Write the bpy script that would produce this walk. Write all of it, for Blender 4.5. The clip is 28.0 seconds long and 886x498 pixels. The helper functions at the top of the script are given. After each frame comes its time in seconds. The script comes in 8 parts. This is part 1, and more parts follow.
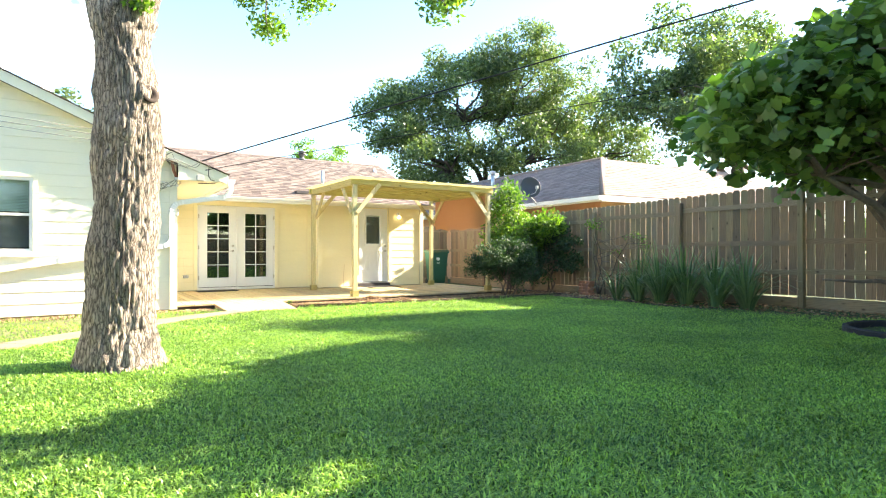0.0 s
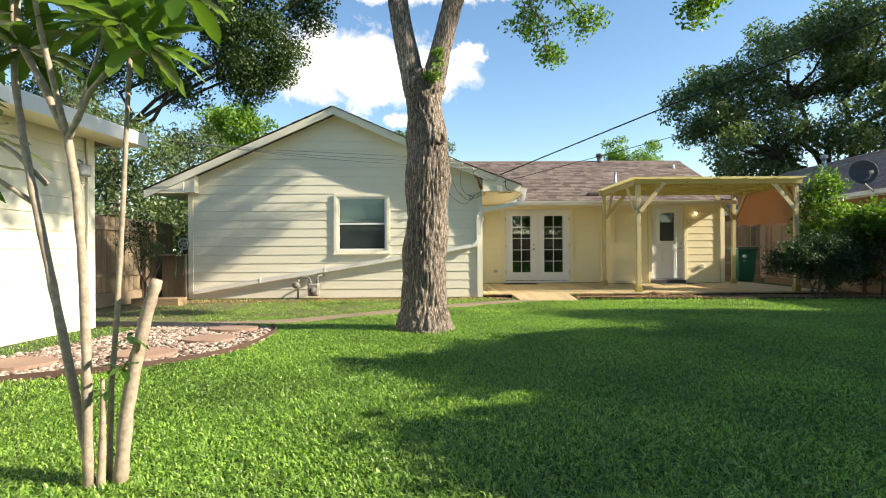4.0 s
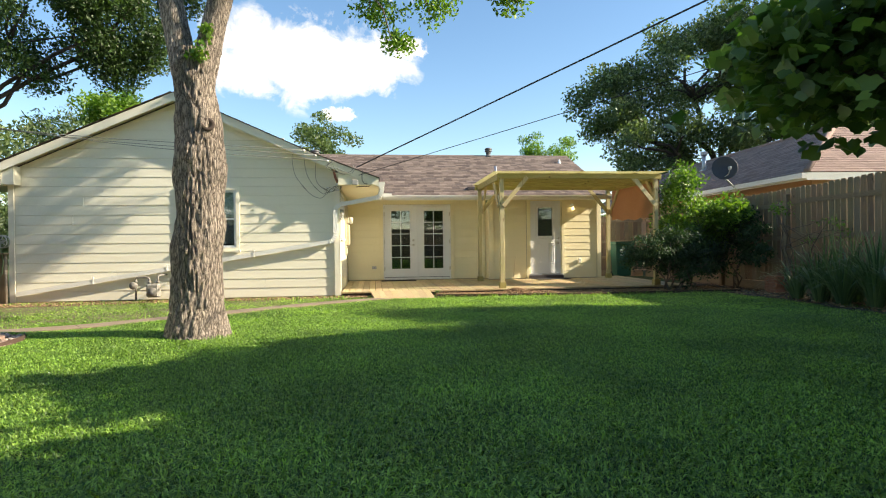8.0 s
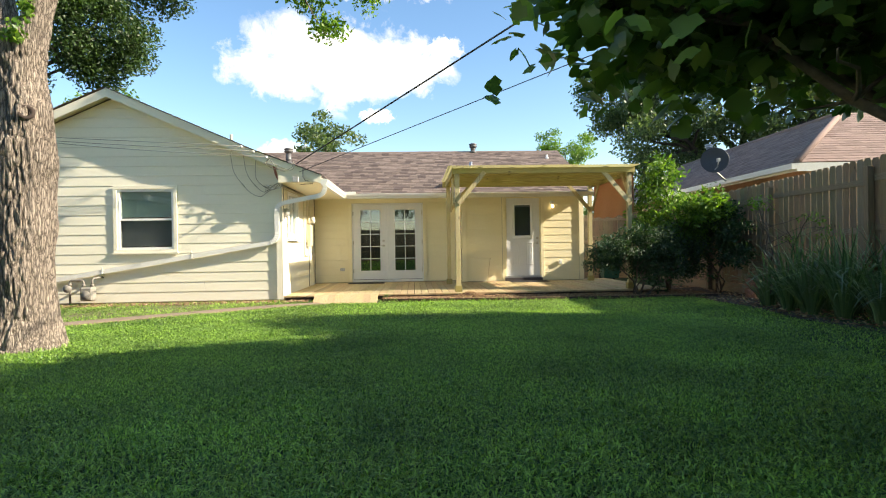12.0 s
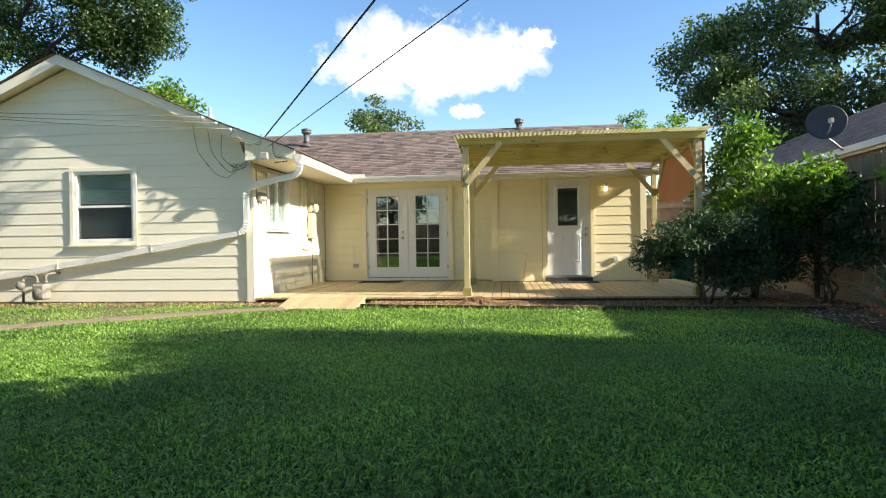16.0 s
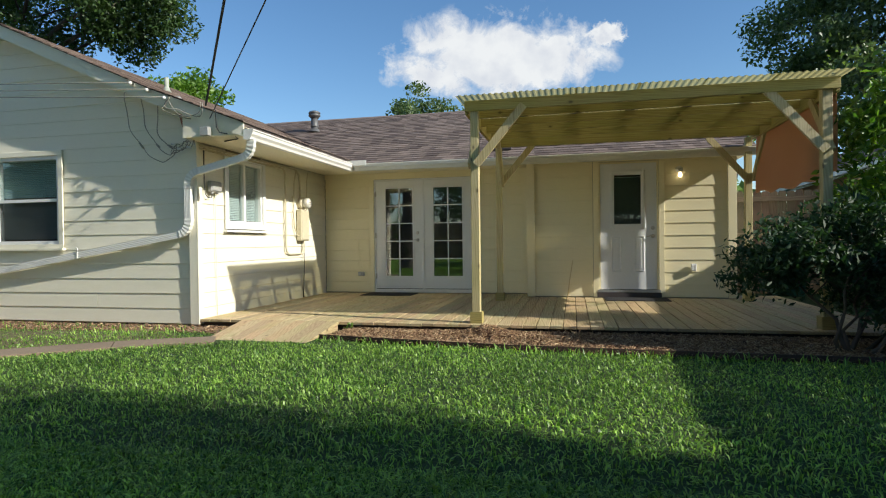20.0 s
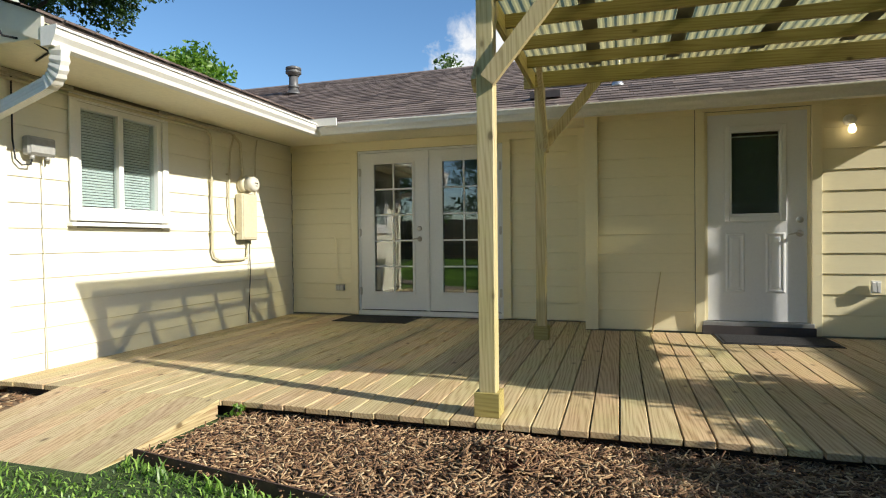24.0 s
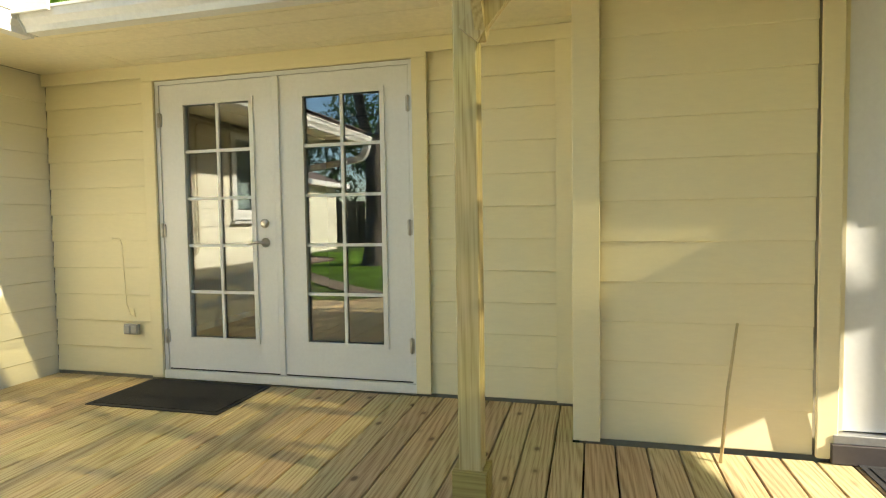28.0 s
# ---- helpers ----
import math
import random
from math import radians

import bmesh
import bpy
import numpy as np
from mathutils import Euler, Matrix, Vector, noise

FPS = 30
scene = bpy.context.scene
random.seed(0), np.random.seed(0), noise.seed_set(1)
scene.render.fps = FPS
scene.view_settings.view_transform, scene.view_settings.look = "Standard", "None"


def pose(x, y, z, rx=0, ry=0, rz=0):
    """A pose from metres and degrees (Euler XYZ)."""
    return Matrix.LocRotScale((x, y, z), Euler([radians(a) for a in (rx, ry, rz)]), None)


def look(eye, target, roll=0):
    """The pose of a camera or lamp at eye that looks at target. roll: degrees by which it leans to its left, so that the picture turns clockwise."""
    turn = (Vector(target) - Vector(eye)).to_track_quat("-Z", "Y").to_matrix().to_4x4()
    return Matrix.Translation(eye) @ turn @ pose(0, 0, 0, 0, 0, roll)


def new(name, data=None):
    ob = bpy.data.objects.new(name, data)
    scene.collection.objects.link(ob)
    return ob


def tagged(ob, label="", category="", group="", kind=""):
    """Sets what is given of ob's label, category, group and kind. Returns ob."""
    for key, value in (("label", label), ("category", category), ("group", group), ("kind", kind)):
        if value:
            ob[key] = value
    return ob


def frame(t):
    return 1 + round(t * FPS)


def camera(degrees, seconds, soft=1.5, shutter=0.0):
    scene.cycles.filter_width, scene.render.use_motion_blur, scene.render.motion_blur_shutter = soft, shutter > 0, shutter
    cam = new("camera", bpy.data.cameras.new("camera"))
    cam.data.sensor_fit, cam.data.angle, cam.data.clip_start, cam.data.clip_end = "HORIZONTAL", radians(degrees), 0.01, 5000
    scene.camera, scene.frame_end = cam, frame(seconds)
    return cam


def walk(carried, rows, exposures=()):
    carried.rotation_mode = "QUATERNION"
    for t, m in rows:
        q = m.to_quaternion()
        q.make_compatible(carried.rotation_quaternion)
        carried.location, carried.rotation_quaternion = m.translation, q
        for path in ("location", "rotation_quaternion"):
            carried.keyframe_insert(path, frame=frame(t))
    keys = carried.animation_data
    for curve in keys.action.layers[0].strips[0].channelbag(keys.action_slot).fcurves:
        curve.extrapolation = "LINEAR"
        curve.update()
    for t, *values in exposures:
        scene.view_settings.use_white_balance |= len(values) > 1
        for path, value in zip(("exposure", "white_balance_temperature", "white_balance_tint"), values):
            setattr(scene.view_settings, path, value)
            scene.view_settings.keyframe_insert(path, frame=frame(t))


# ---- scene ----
cam = camera(75.5, 28.0, soft=1.1)
PATH = [
    (0, (-0.432, -0.724, 0.955), (0.641, 0.964, 0.963), 0.0),
    (0.5, (-0.392, -0.983, 0.997), (0.493, 0.811, 1.003), 0.1),
    (1, (-0.315, -1.208, 1.007), (0.413, 0.655, 1.011), 0.1),
    (1.5, (-0.232, -1.452, 0.988), (0.199, 0.501, 0.992), 0.1),
    (2, (-0.245, -1.63, 0.981), (-0.004, 0.356, 0.987), 0.0),
    (2.5, (-0.281, -1.842, 0.969), (-0.116, 0.151, 0.977), 0.1),
    (3, (-0.272, -2.012, 0.966), (-0.154, -0.016, 0.974), 0.0),
    (3.5, (-0.179, -2.097, 0.954), (-0.121, -0.098, 0.959), 0.1),
    (5.5, (0.57, -1.965, 0.968), (0.574, 0.035, 0.969), -0.9),
    (6, (0.766, -1.942, 0.98), (0.879, 0.055, 0.976), -1.0),
    (6.5, (1.035, -1.912, 0.975), (1.257, 0.075, 0.966), -0.8),
    (7, (1.301, -1.855, 0.985), (1.534, 0.131, 0.974), -0.8),
    (7.5, (1.503, -1.801, 0.974), (1.737, 0.185, 0.963), -0.8),
    (8, (1.766, -1.699, 0.956), (2.002, 0.287, 0.941), -0.7),
    (8.5, (1.992, -1.624, 0.952), (2.225, 0.362, 0.936), -0.8),
    (9, (2.288, -1.536, 0.948), (2.501, 0.453, 0.932), -0.8),
    (9.5, (2.524, -1.468, 0.965), (2.692, 0.525, 0.951), -0.8),
    (10, (2.709, -1.389, 0.956), (2.883, 0.604, 0.942), -0.8),
    (10.5, (2.909, -1.287, 0.941), (3.083, 0.706, 0.927), -0.9),
    (11, (3.114, -1.208, 0.929), (3.287, 0.784, 0.916), -0.8),
    (11.5, (3.398, -1.111, 0.932), (3.554, 0.883, 0.919), -0.8),
    (12, (3.641, -1.013, 0.937), (3.742, 0.985, 0.925), -0.9),
    (12.5, (3.872, -0.798, 0.918), (3.951, 1.2, 0.905), -0.8),
    (13, (4.107, -0.524, 0.901), (4.111, 1.476, 0.888), -0.8),
    (13.5, (4.329, -0.201, 0.865), (4.228, 1.796, 0.854), -0.9),
    (15.5, (5.044, 1.162, 0.86), (4.823, 3.149, 0.832), -0.9),
    (16, (5.141, 1.458, 0.86), (4.926, 3.446, 0.835), -0.8),
    (16.5, (5.222, 1.782, 0.86), (5.018, 3.771, 0.836), -0.7),
    (17, (5.342, 2.094, 0.86), (5.132, 4.083, 0.84), -0.6),
    (17.5, (5.468, 2.448, 0.866), (5.241, 4.435, 0.849), -0.6),
    (18, (5.558, 2.761, 0.907), (5.294, 4.744, 0.892), -0.6),
    (18.5, (5.6, 3.131, 0.908), (5.289, 5.107, 0.889), -0.6),
    (19, (5.605, 3.46, 0.907), (5.227, 5.423, 0.887), -0.7),
    (19.5, (5.624, 3.814, 0.904), (5.2, 5.768, 0.884), -0.7),
    (20, (5.612, 4.162, 0.909), (5.169, 6.112, 0.886), -0.7),
    (20.5, (5.572, 4.551, 0.911), (5.122, 6.5, 0.89), -0.7),
    (22.5, (5.412, 6.217, 0.911), (4.893, 8.148, 0.884), -0.7),
    (23, (5.362, 6.689, 0.897), (4.801, 8.608, 0.868), -0.6),
    (23.5, (5.3, 7.127, 0.909), (4.707, 9.036, 0.879), -0.6),
    (24, (5.221, 7.573, 0.935), (4.629, 9.483, 0.906), -0.6),
    (24.5, (5.183, 8.034, 0.925), (4.613, 9.951, 0.892), -0.6),
    (25, (5.14, 8.458, 0.951), (4.625, 10.39, 0.915), -0.6),
    (25.5, (5.092, 8.869, 0.938), (4.67, 10.824, 0.905), -0.5),
    (26, (5.101, 9.269, 0.946), (4.729, 11.234, 0.905), -0.5),
    (26.5, (5.118, 9.631, 0.99), (4.764, 11.599, 0.946), -0.5),
    (27, (5.087, 10.028, 1.029), (4.727, 11.994, 0.957), -0.6),
    (27.5, (5.026, 10.421, 1.085), (4.637, 12.38, 0.995), -0.7),
    (28, (4.963, 10.873, 1.099), (4.459, 12.805, 0.995), -0.9),
]
walk(cam, [(t, look(eye, target, roll)) for t, eye, target, roll in PATH],
     [(0, 2.6, 7300, 10), (1, 2.1, 7250, 10), (2, 1.4, 7150, 10), (3, 1.1, 7300, 10), (6, 1.05, 7350, 10), (9, 1.2, 7450, 10), (13, 1.27, 7200, 11), (17, 1.02, 6700, 10), (20, 0.33, 6300, 8),
      (22.5, 0.33, 6250, 8), (24, 0.5, 6400, 9), (25, 0.75, 6600, 10), (26.5, 0.95, 7100, 8), (28, 1.65, 7200, 7)])

# ---- world, sun, exposure ----
SUN_DIR = Vector((0.975, -0.205, 0.556)).normalized()
world = bpy.data.worlds.new("sky")
scene.world = world
world.use_nodes = True
wn = world.node_tree.nodes
sky = wn.new("ShaderNodeTexSky")
sky.sky_type = "NISHITA"
sky.sun_disc = False
sky.sun_elevation = math.asin(SUN_DIR.z)
sky.sun_rotation = math.atan2(SUN_DIR.x, SUN_DIR.y)
sky.air_density, sky.dust_density, sky.ozone_density = 1.0, 0.35, 2.2
sky_tint = wn.new("ShaderNodeHueSaturation")
sky_tint.inputs["Saturation"].default_value = 1.16
world.node_tree.links.new(sky.outputs[0], sky_tint.inputs["Color"])
world.node_tree.links.new(sky_tint.outputs[0], wn["Background"].inputs[0])
wn["Background"].inputs[1].default_value = 0.122
sun_data = bpy.data.lights.new("sun", "SUN")
sun_data.energy, sun_data.angle, sun_data.color = 5.3, radians(0.6), (1.0, 0.93, 0.81)
sun = new("sun", sun_data)
sun.matrix_world = look(SUN_DIR * 60, (0, 0, 0))

# ---- materials ----


def base_mat(name):
    m = bpy.data.materials.new(name)
    m.use_nodes = True
    nt = m.node_tree
    return m, nt, nt.nodes["Principled BSDF"]


def link(nt, a, b):
    nt.links.new(a, b)


def node(nt, kind, **values):
    n = nt.nodes.new(kind)
    for k, v in values.items():
        n.inputs[k].default_value = v
    return n


def ramp(nt, src, stops):
    r = nt.nodes.new("ShaderNodeValToRGB")
    el = r.color_ramp.elements
    el[0].position, el[0].color = stops[0][0], (*stops[0][1], 1)
    el[1].position, el[1].color = stops[-1][0], (*stops[-1][1], 1)
    for p, c in stops[1:-1]:
        e = el.new(p)
        e.color = (*c, 1)
    link(nt, src, r.inputs[0])
    return r


def coords(nt, scale=(1, 1, 1), world_space=True):
    if world_space:
        g = nt.nodes.new("ShaderNodeNewGeometry")
        out = g.outputs["Position"]
    else:
        g = nt.nodes.new("ShaderNodeTexCoord")
        out = g.outputs["Object"]
    mp = nt.nodes.new("ShaderNodeMapping")
    mp.inputs["Scale"].default_value = scale
    link(nt, out, mp.inputs[0])
    return mp


def shifted(nt, mp, amount=37.0):
    """Moves a mapping by the object's own random number."""
    info = nt.nodes.new("ShaderNodeObjectInfo")
    mul = nt.nodes.new("ShaderNodeMath")
    mul.operation = "MULTIPLY"
    mul.inputs[1].default_value = amount
    link(nt, info.outputs["Random"], mul.inputs[0])
    comb = nt.nodes.new("ShaderNodeCombineXYZ")
    for i in range(3):
        link(nt, mul.outputs[0], comb.inputs[i])
    link(nt, comb.outputs[0], mp.inputs["Location"])
    return info


def mixed(nt, fac, a, b, blend="MIX"):
    m = nt.nodes.new("ShaderNodeMix")
    m.data_type, m.blend_type = "RGBA", blend
    for sock, v in ((m.inputs[0], fac), (m.inputs[6], a), (m.inputs[7], b)):
        if hasattr(v, "links"):
            link(nt, v, sock)
        elif isinstance(v, (int, float)):
            sock.default_value = v
        else:
            sock.default_value = (*v, 1)
    return m.outputs[2]


def bump(nt, bsdf, height, strength=0.3, distance=0.01):
    b = node(nt, "ShaderNodeBump", Strength=strength, Distance=distance)
    link(nt, height, b.inputs["Height"])
    link(nt, b.outputs[0], bsdf.inputs["Normal"])


def plain(name, colour, rough=0.5, metal=0.0, grain=30.0, vary=0.12, relief=0.05, dirt=None, scale=(1, 1, 1)):
    """A surface of one colour with fine grain, wide stains and relief."""
    m, nt, b = base_mat(name)
    mp = coords(nt, scale)
    n1 = node(nt, "ShaderNodeTexNoise", Scale=grain, Detail=6.0, Roughness=0.65)
    n2 = node(nt, "ShaderNodeTexNoise", Scale=1.3, Detail=5.0, Roughness=0.6)
    link(nt, mp.outputs[0], n1.inputs[0])
    link(nt, mp.outputs[0], n2.inputs[0])
    lo = tuple(c * (1 - vary) for c in colour)
    hi = tuple(min(c * (1 + vary), 1) for c in colour)
    r1 = ramp(nt, n1.outputs[0], [(0.3, lo), (0.7, hi)])
    col = r1.outputs[0]
    d = dirt or tuple(c * (1 - vary * 1.6) for c in colour)
    r2 = ramp(nt, n2.outputs[0], [(0.45, (0, 0, 0)), (0.75, (1, 1, 1))])
    half = nt.nodes.new("ShaderNodeMath")
    half.operation = "MULTIPLY"
    half.inputs[1].default_value = 0.55
    link(nt, r2.outputs[0], half.inputs[0])
    col = mixed(nt, half.outputs[0], col, d)
    link(nt, col, b.inputs["Base Color"])
    b.inputs["Roughness"].default_value = rough
    b.inputs["Metallic"].default_value = metal
    bump(nt, b, n1.outputs[0], relief, 0.004)
    return m


def wood(name, dark, light, axis=1, rough=0.65, stretch=22.0, green=None, knots=True, vary=0.35, weather=None, rings=0.2):
    """Sawn timber: growth rings drawn out along one axis, fine fibres, knots, and a tone of its own for every board."""
    m, nt, b = base_mat(name)
    s = [stretch * 7.0] * 3
    s[axis] = 2.2
    mp = coords(nt, tuple(s))
    info = shifted(nt, mp)
    n = node(nt, "ShaderNodeTexNoise", Scale=1.0, Detail=5.0, Roughness=0.6, Distortion=0.4)
    link(nt, mp.outputs[0], n.inputs[0])
    ws = [1.0] * 3
    ws[axis] = 0.07
    mpw = coords(nt, tuple(ws))
    shifted(nt, mpw, 23.0)
    wv = node(nt, "ShaderNodeTexWave", Scale=24.0, Distortion=26.0, Detail=2.5)
    wv.bands_direction = "DIAGONAL"
    wv.inputs["Detail Scale"].default_value = 0.22
    link(nt, mpw.outputs[0], wv.inputs[0])
    mx = nt.nodes.new("ShaderNodeMath")
    mx.operation = "MULTIPLY_ADD"
    mx.inputs[1].default_value = rings
    link(nt, wv.outputs["Fac"], mx.inputs[0])
    link(nt, n.outputs[0], mx.inputs[2])
    r = ramp(nt, mx.outputs[0], [(0.35, light), (0.62, tuple((a + c * 2) / 3 for a, c in zip(dark, light))), (0.9, dark)])
    col = r.outputs[0]
    n2 = node(nt, "ShaderNodeTexNoise", Scale=1.7, Detail=5.0, Roughness=0.6)
    mp2 = coords(nt)
    shifted(nt, mp2, 11.0)
    link(nt, mp2.outputs[0], n2.inputs[0])
    if green:
        f = ramp(nt, n2.outputs[0], [(0.4, (0, 0, 0)), (0.68, (0.75, 0.75, 0.75))])
        col = mixed(nt, f.outputs[0], col, green, "MULTIPLY")
    if weather:
        f = ramp(nt, n2.outputs[0], [(0.35, (0, 0, 0)), (0.7, (0.85, 0.85, 0.85))])
        col = mixed(nt, f.outputs[0], col, weather)
    if knots:
        kn = nt.nodes.new("ShaderNodeTexVoronoi")
        ks = [6.0] * 3
        ks[axis] = 3.4
        mp3 = coords(nt, tuple(ks))
        shifted(nt, mp3, 19.0)
        kn.inputs["Scale"].default_value = 1.0
        link(nt, mp3.outputs[0], kn.inputs[0])
        kr = ramp(nt, kn.outputs["Distance"], [(0.04, (0.9, 0.9, 0.9)), (0.07, (0.75, 0.75, 0.75)), (0.10, (0.25, 0.25, 0.25)), (0.17, (0, 0, 0))])
        col = mixed(nt, kr.outputs[0], col, tuple(c * 0.4 for c in dark))
    tone = ramp(nt, info.outputs["Random"], [(0.0, (1 - vary,) * 3), (0.35, (1.0, 1 - vary * 0.3, 1 - vary * 0.45)), (0.65, (1 - vary * 0.35, 1 - vary * 0.2, 1 - vary * 0.5)), (1.0, (1.0, 1.0, 1.0))])
    col = mixed(nt, 1.0, col, tone.outputs[0], "MULTIPLY")
    link(nt, col, b.inputs["Base Color"])
    b.inputs["Roughness"].default_value = rough
    bump(nt, b, mx.outputs[0], 0.2, 0.003)
    return m


def leaf_mat(name, dark, light, trans=0.35, rough=0.45):
    """Leaves: each island has its own green, and light passes through."""
    m, nt, b = base_mat(name)
    g = nt.nodes.new("ShaderNodeNewGeometry")
    r = ramp(nt, g.outputs["Random Per Island"], [(0.0, dark), (0.6, tuple((a + c) / 2 for a, c in zip(dark, light))), (1.0, light)])
    mp = coords(nt)
    n2 = node(nt, "ShaderNodeTexNoise", Scale=0.8, Detail=4.0)
    link(nt, mp.outputs[0], n2.inputs[0])
    f = ramp(nt, n2.outputs[0], [(0.35, (0.7, 0.7, 0.7)), (0.65, (1.15, 1.1, 1.0))])
    col = mixed(nt, 1.0, r.outputs[0], f.outputs[0], "MULTIPLY")
    link(nt, col, b.inputs["Base Color"])
    b.inputs["Roughness"].default_value = rough
    tr = nt.nodes.new("ShaderNodeBsdfTranslucent")
    bright = mixed(nt, 1.0, col, (1.5, 1.7, 0.6), "MULTIPLY")
    link(nt, bright, tr.inputs[0])
    mix = nt.nodes.new("ShaderNodeMixShader")
    mix.inputs[0].default_value = trans
    link(nt, b.outputs[0], mix.inputs[1])
    link(nt, tr.outputs[0], mix.inputs[2])
    link(nt, mix.outputs[0], nt.nodes["Material Output"].inputs[0])
    return m


def bark_mat(name, dark, light, scale=9.0, strength=1.0, flat=0.22):
    m, nt, b = base_mat(name)
    mp = coords(nt, (1, 1, flat))
    v = nt.nodes.new("ShaderNodeTexVoronoi")
    v.feature = "DISTANCE_TO_EDGE"
    v.inputs["Scale"].default_value = scale
    n = node(nt, "ShaderNodeTexNoise", Scale=scale * 3, Detail=6.0, Roughness=0.7)
    link(nt, mp.outputs[0], n.inputs[0])
    warp = mixed(nt, 0.02, mp.outputs[0], n.outputs["Color"])
    link(nt, warp, v.inputs[0])
    r = ramp(nt, v.outputs["Distance"], [(0.0, dark), (0.09, tuple((a + c) / 2 for a, c in zip(dark, light))), (0.26, light)])
    n2 = node(nt, "ShaderNodeTexNoise", Scale=2.5, Detail=5.0)
    f = ramp(nt, n2.outputs[0], [(0.3, (0.7, 0.68, 0.66)), (0.7, (1.12, 1.1, 1.08))])
    col = mixed(nt, 1.0, r.outputs[0], f.outputs[0], "MULTIPLY")
    f2 = ramp(nt, n.outputs[0], [(0.3, (0.75, 0.75, 0.75)), (0.7, (1.1, 1.1, 1.1))])
    col = mixed(nt, 1.0, col, f2.outputs[0], "MULTIPLY")
    link(nt, col, b.inputs["Base Color"])
    b.inputs["Roughness"].default_value = 0.9
    bump(nt, b, v.outputs["Distance"], strength, 0.03)
    return m


def glass_mat(name, tint=(0.9, 0.95, 0.95), rough=0.0, mirror=0.17):
    m, nt, b = base_mat(name)
    tr = nt.nodes.new("ShaderNodeBsdfTransparent")
    tr.inputs[0].default_value = (*tint, 1)
    gl = nt.nodes.new("ShaderNodeBsdfGlossy")
    gl.inputs["Roughness"].default_value = rough
    lw = nt.nodes.new("ShaderNodeLayerWeight")
    lw.inputs["Blend"].default_value = 0.5
    pw = nt.nodes.new("ShaderNodeMath")
    pw.operation = "POWER"
    pw.inputs[1].default_value = 4.0
    link(nt, lw.outputs["Facing"], pw.inputs[0])
    fr = nt.nodes.new("ShaderNodeMath")
    fr.operation = "MULTIPLY_ADD"
    fr.inputs[1].default_value, fr.inputs[2].default_value = 0.8, mirror
    link(nt, pw.outputs[0], fr.inputs[0])
    mix = nt.nodes.new("ShaderNodeMixShader")
    link(nt, fr.outputs[0], mix.inputs[0])
    link(nt, tr.outputs[0], mix.inputs[1])
    link(nt, gl.outputs[0], mix.inputs[2])
    link(nt, mix.outputs[0], nt.nodes["Material Output"].inputs[0])
    return m


SIDING = plain("cream_siding_paint", (0.78, 0.74, 0.595), 0.5, grain=60, vary=0.025, relief=0.10, scale=(0.25, 0.25, 1))
YELLOW = plain("warm_cream_siding_paint", (0.83, 0.75, 0.5), 0.5, grain=60, vary=0.025, relief=0.10, scale=(0.25, 0.25, 1))
SOFFIT = plain("cream_soffit_paint", (0.84, 0.77, 0.56), 0.6, grain=25, vary=0.06)
WHITE = plain("white_paint", (0.78, 0.78, 0.75), 0.4, grain=50, vary=0.04, relief=0.04)
DOOR_WHITE = plain("white_door_paint", (0.76, 0.77, 0.78), 0.35, grain=40, vary=0.03, relief=0.03)
GUTTER = plain("white_gutter_enamel", (0.74, 0.73, 0.68), 0.35, grain=40, vary=0.06)
CORE = plain("wall_core", (0.30, 0.27, 0.20), 0.8)
# near-black, so the rooms' lack of light sits in their colour
ROOM = plain("unlit_room_surface", (0.07, 0.065, 0.055), 0.9)
FOUNDATION = plain("tan_foundation", (0.48, 0.38, 0.25), 0.85, grain=50, vary=0.15)
DARKMETAL = plain("bronze_metal", (0.10, 0.08, 0.06), 0.4, 0.7)
NICKEL = plain("satin_nickel", (0.55, 0.53, 0.5), 0.28, 1.0, vary=0.05)
GALV = plain("galvanised_metal", (0.5, 0.51, 0.52), 0.42, 0.85, grain=25)
GREYPAINT = plain("grey_painted_metal", (0.36, 0.36, 0.34), 0.5, 0.2)
TANPAINT = plain("tan_painted_metal", (0.6, 0.54, 0.38), 0.45)
BLACKRUB = plain("black_rubber", (0.018, 0.018, 0.02), 0.8, grain=200, vary=0.4, relief=0.4)
CABLE = plain("black_cable", (0.015, 0.015, 0.016), 0.6)
RUST = plain("rusty_pipe", (0.28, 0.1, 0.06), 0.6, grain=50, vary=0.25)
CONCRETE = plain("old_concrete", (0.25, 0.19, 0.13), 0.9, grain=40, vary=0.2, relief=0.3)
BRICKRED = plain("terracotta_stone", (0.33, 0.215, 0.16), 0.9, grain=40, vary=0.2, relief=0.3)
SOIL = plain("dark_soil", (0.06, 0.042, 0.03), 0.95, grain=40, vary=0.4, relief=0.8)
STEELEDGE = plain("rusty_steel_edging", (0.075, 0.042, 0.03), 0.8, grain=40, vary=0.3)
BINGREEN = plain("green_plastic", (0.02, 0.10, 0.065), 0.45, grain=80)
PEACH = plain("peach_stucco", (0.62, 0.36, 0.2), 0.8, grain=60, vary=0.08)
BLIND = plain("white_blind_slat", (0.6, 0.62, 0.6), 0.5)
MATPILE = plain("black_mat_pile", (0.012, 0.012, 0.014), 0.95, grain=260, vary=0.5, relief=0.6)
TEALBLIND = plain("shaded_teal_blind_slat", (0.30, 0.38, 0.33), 0.5)
THINGLASS = glass_mat("dull_window_glass", mirror=0.06)
DECK = wood("treated_pine_deck", (0.30, 0.185, 0.085), (0.66, 0.52, 0.33), 1, 0.6, 20, green=(0.84, 0.98, 0.82), vary=0.28, rings=0.24)
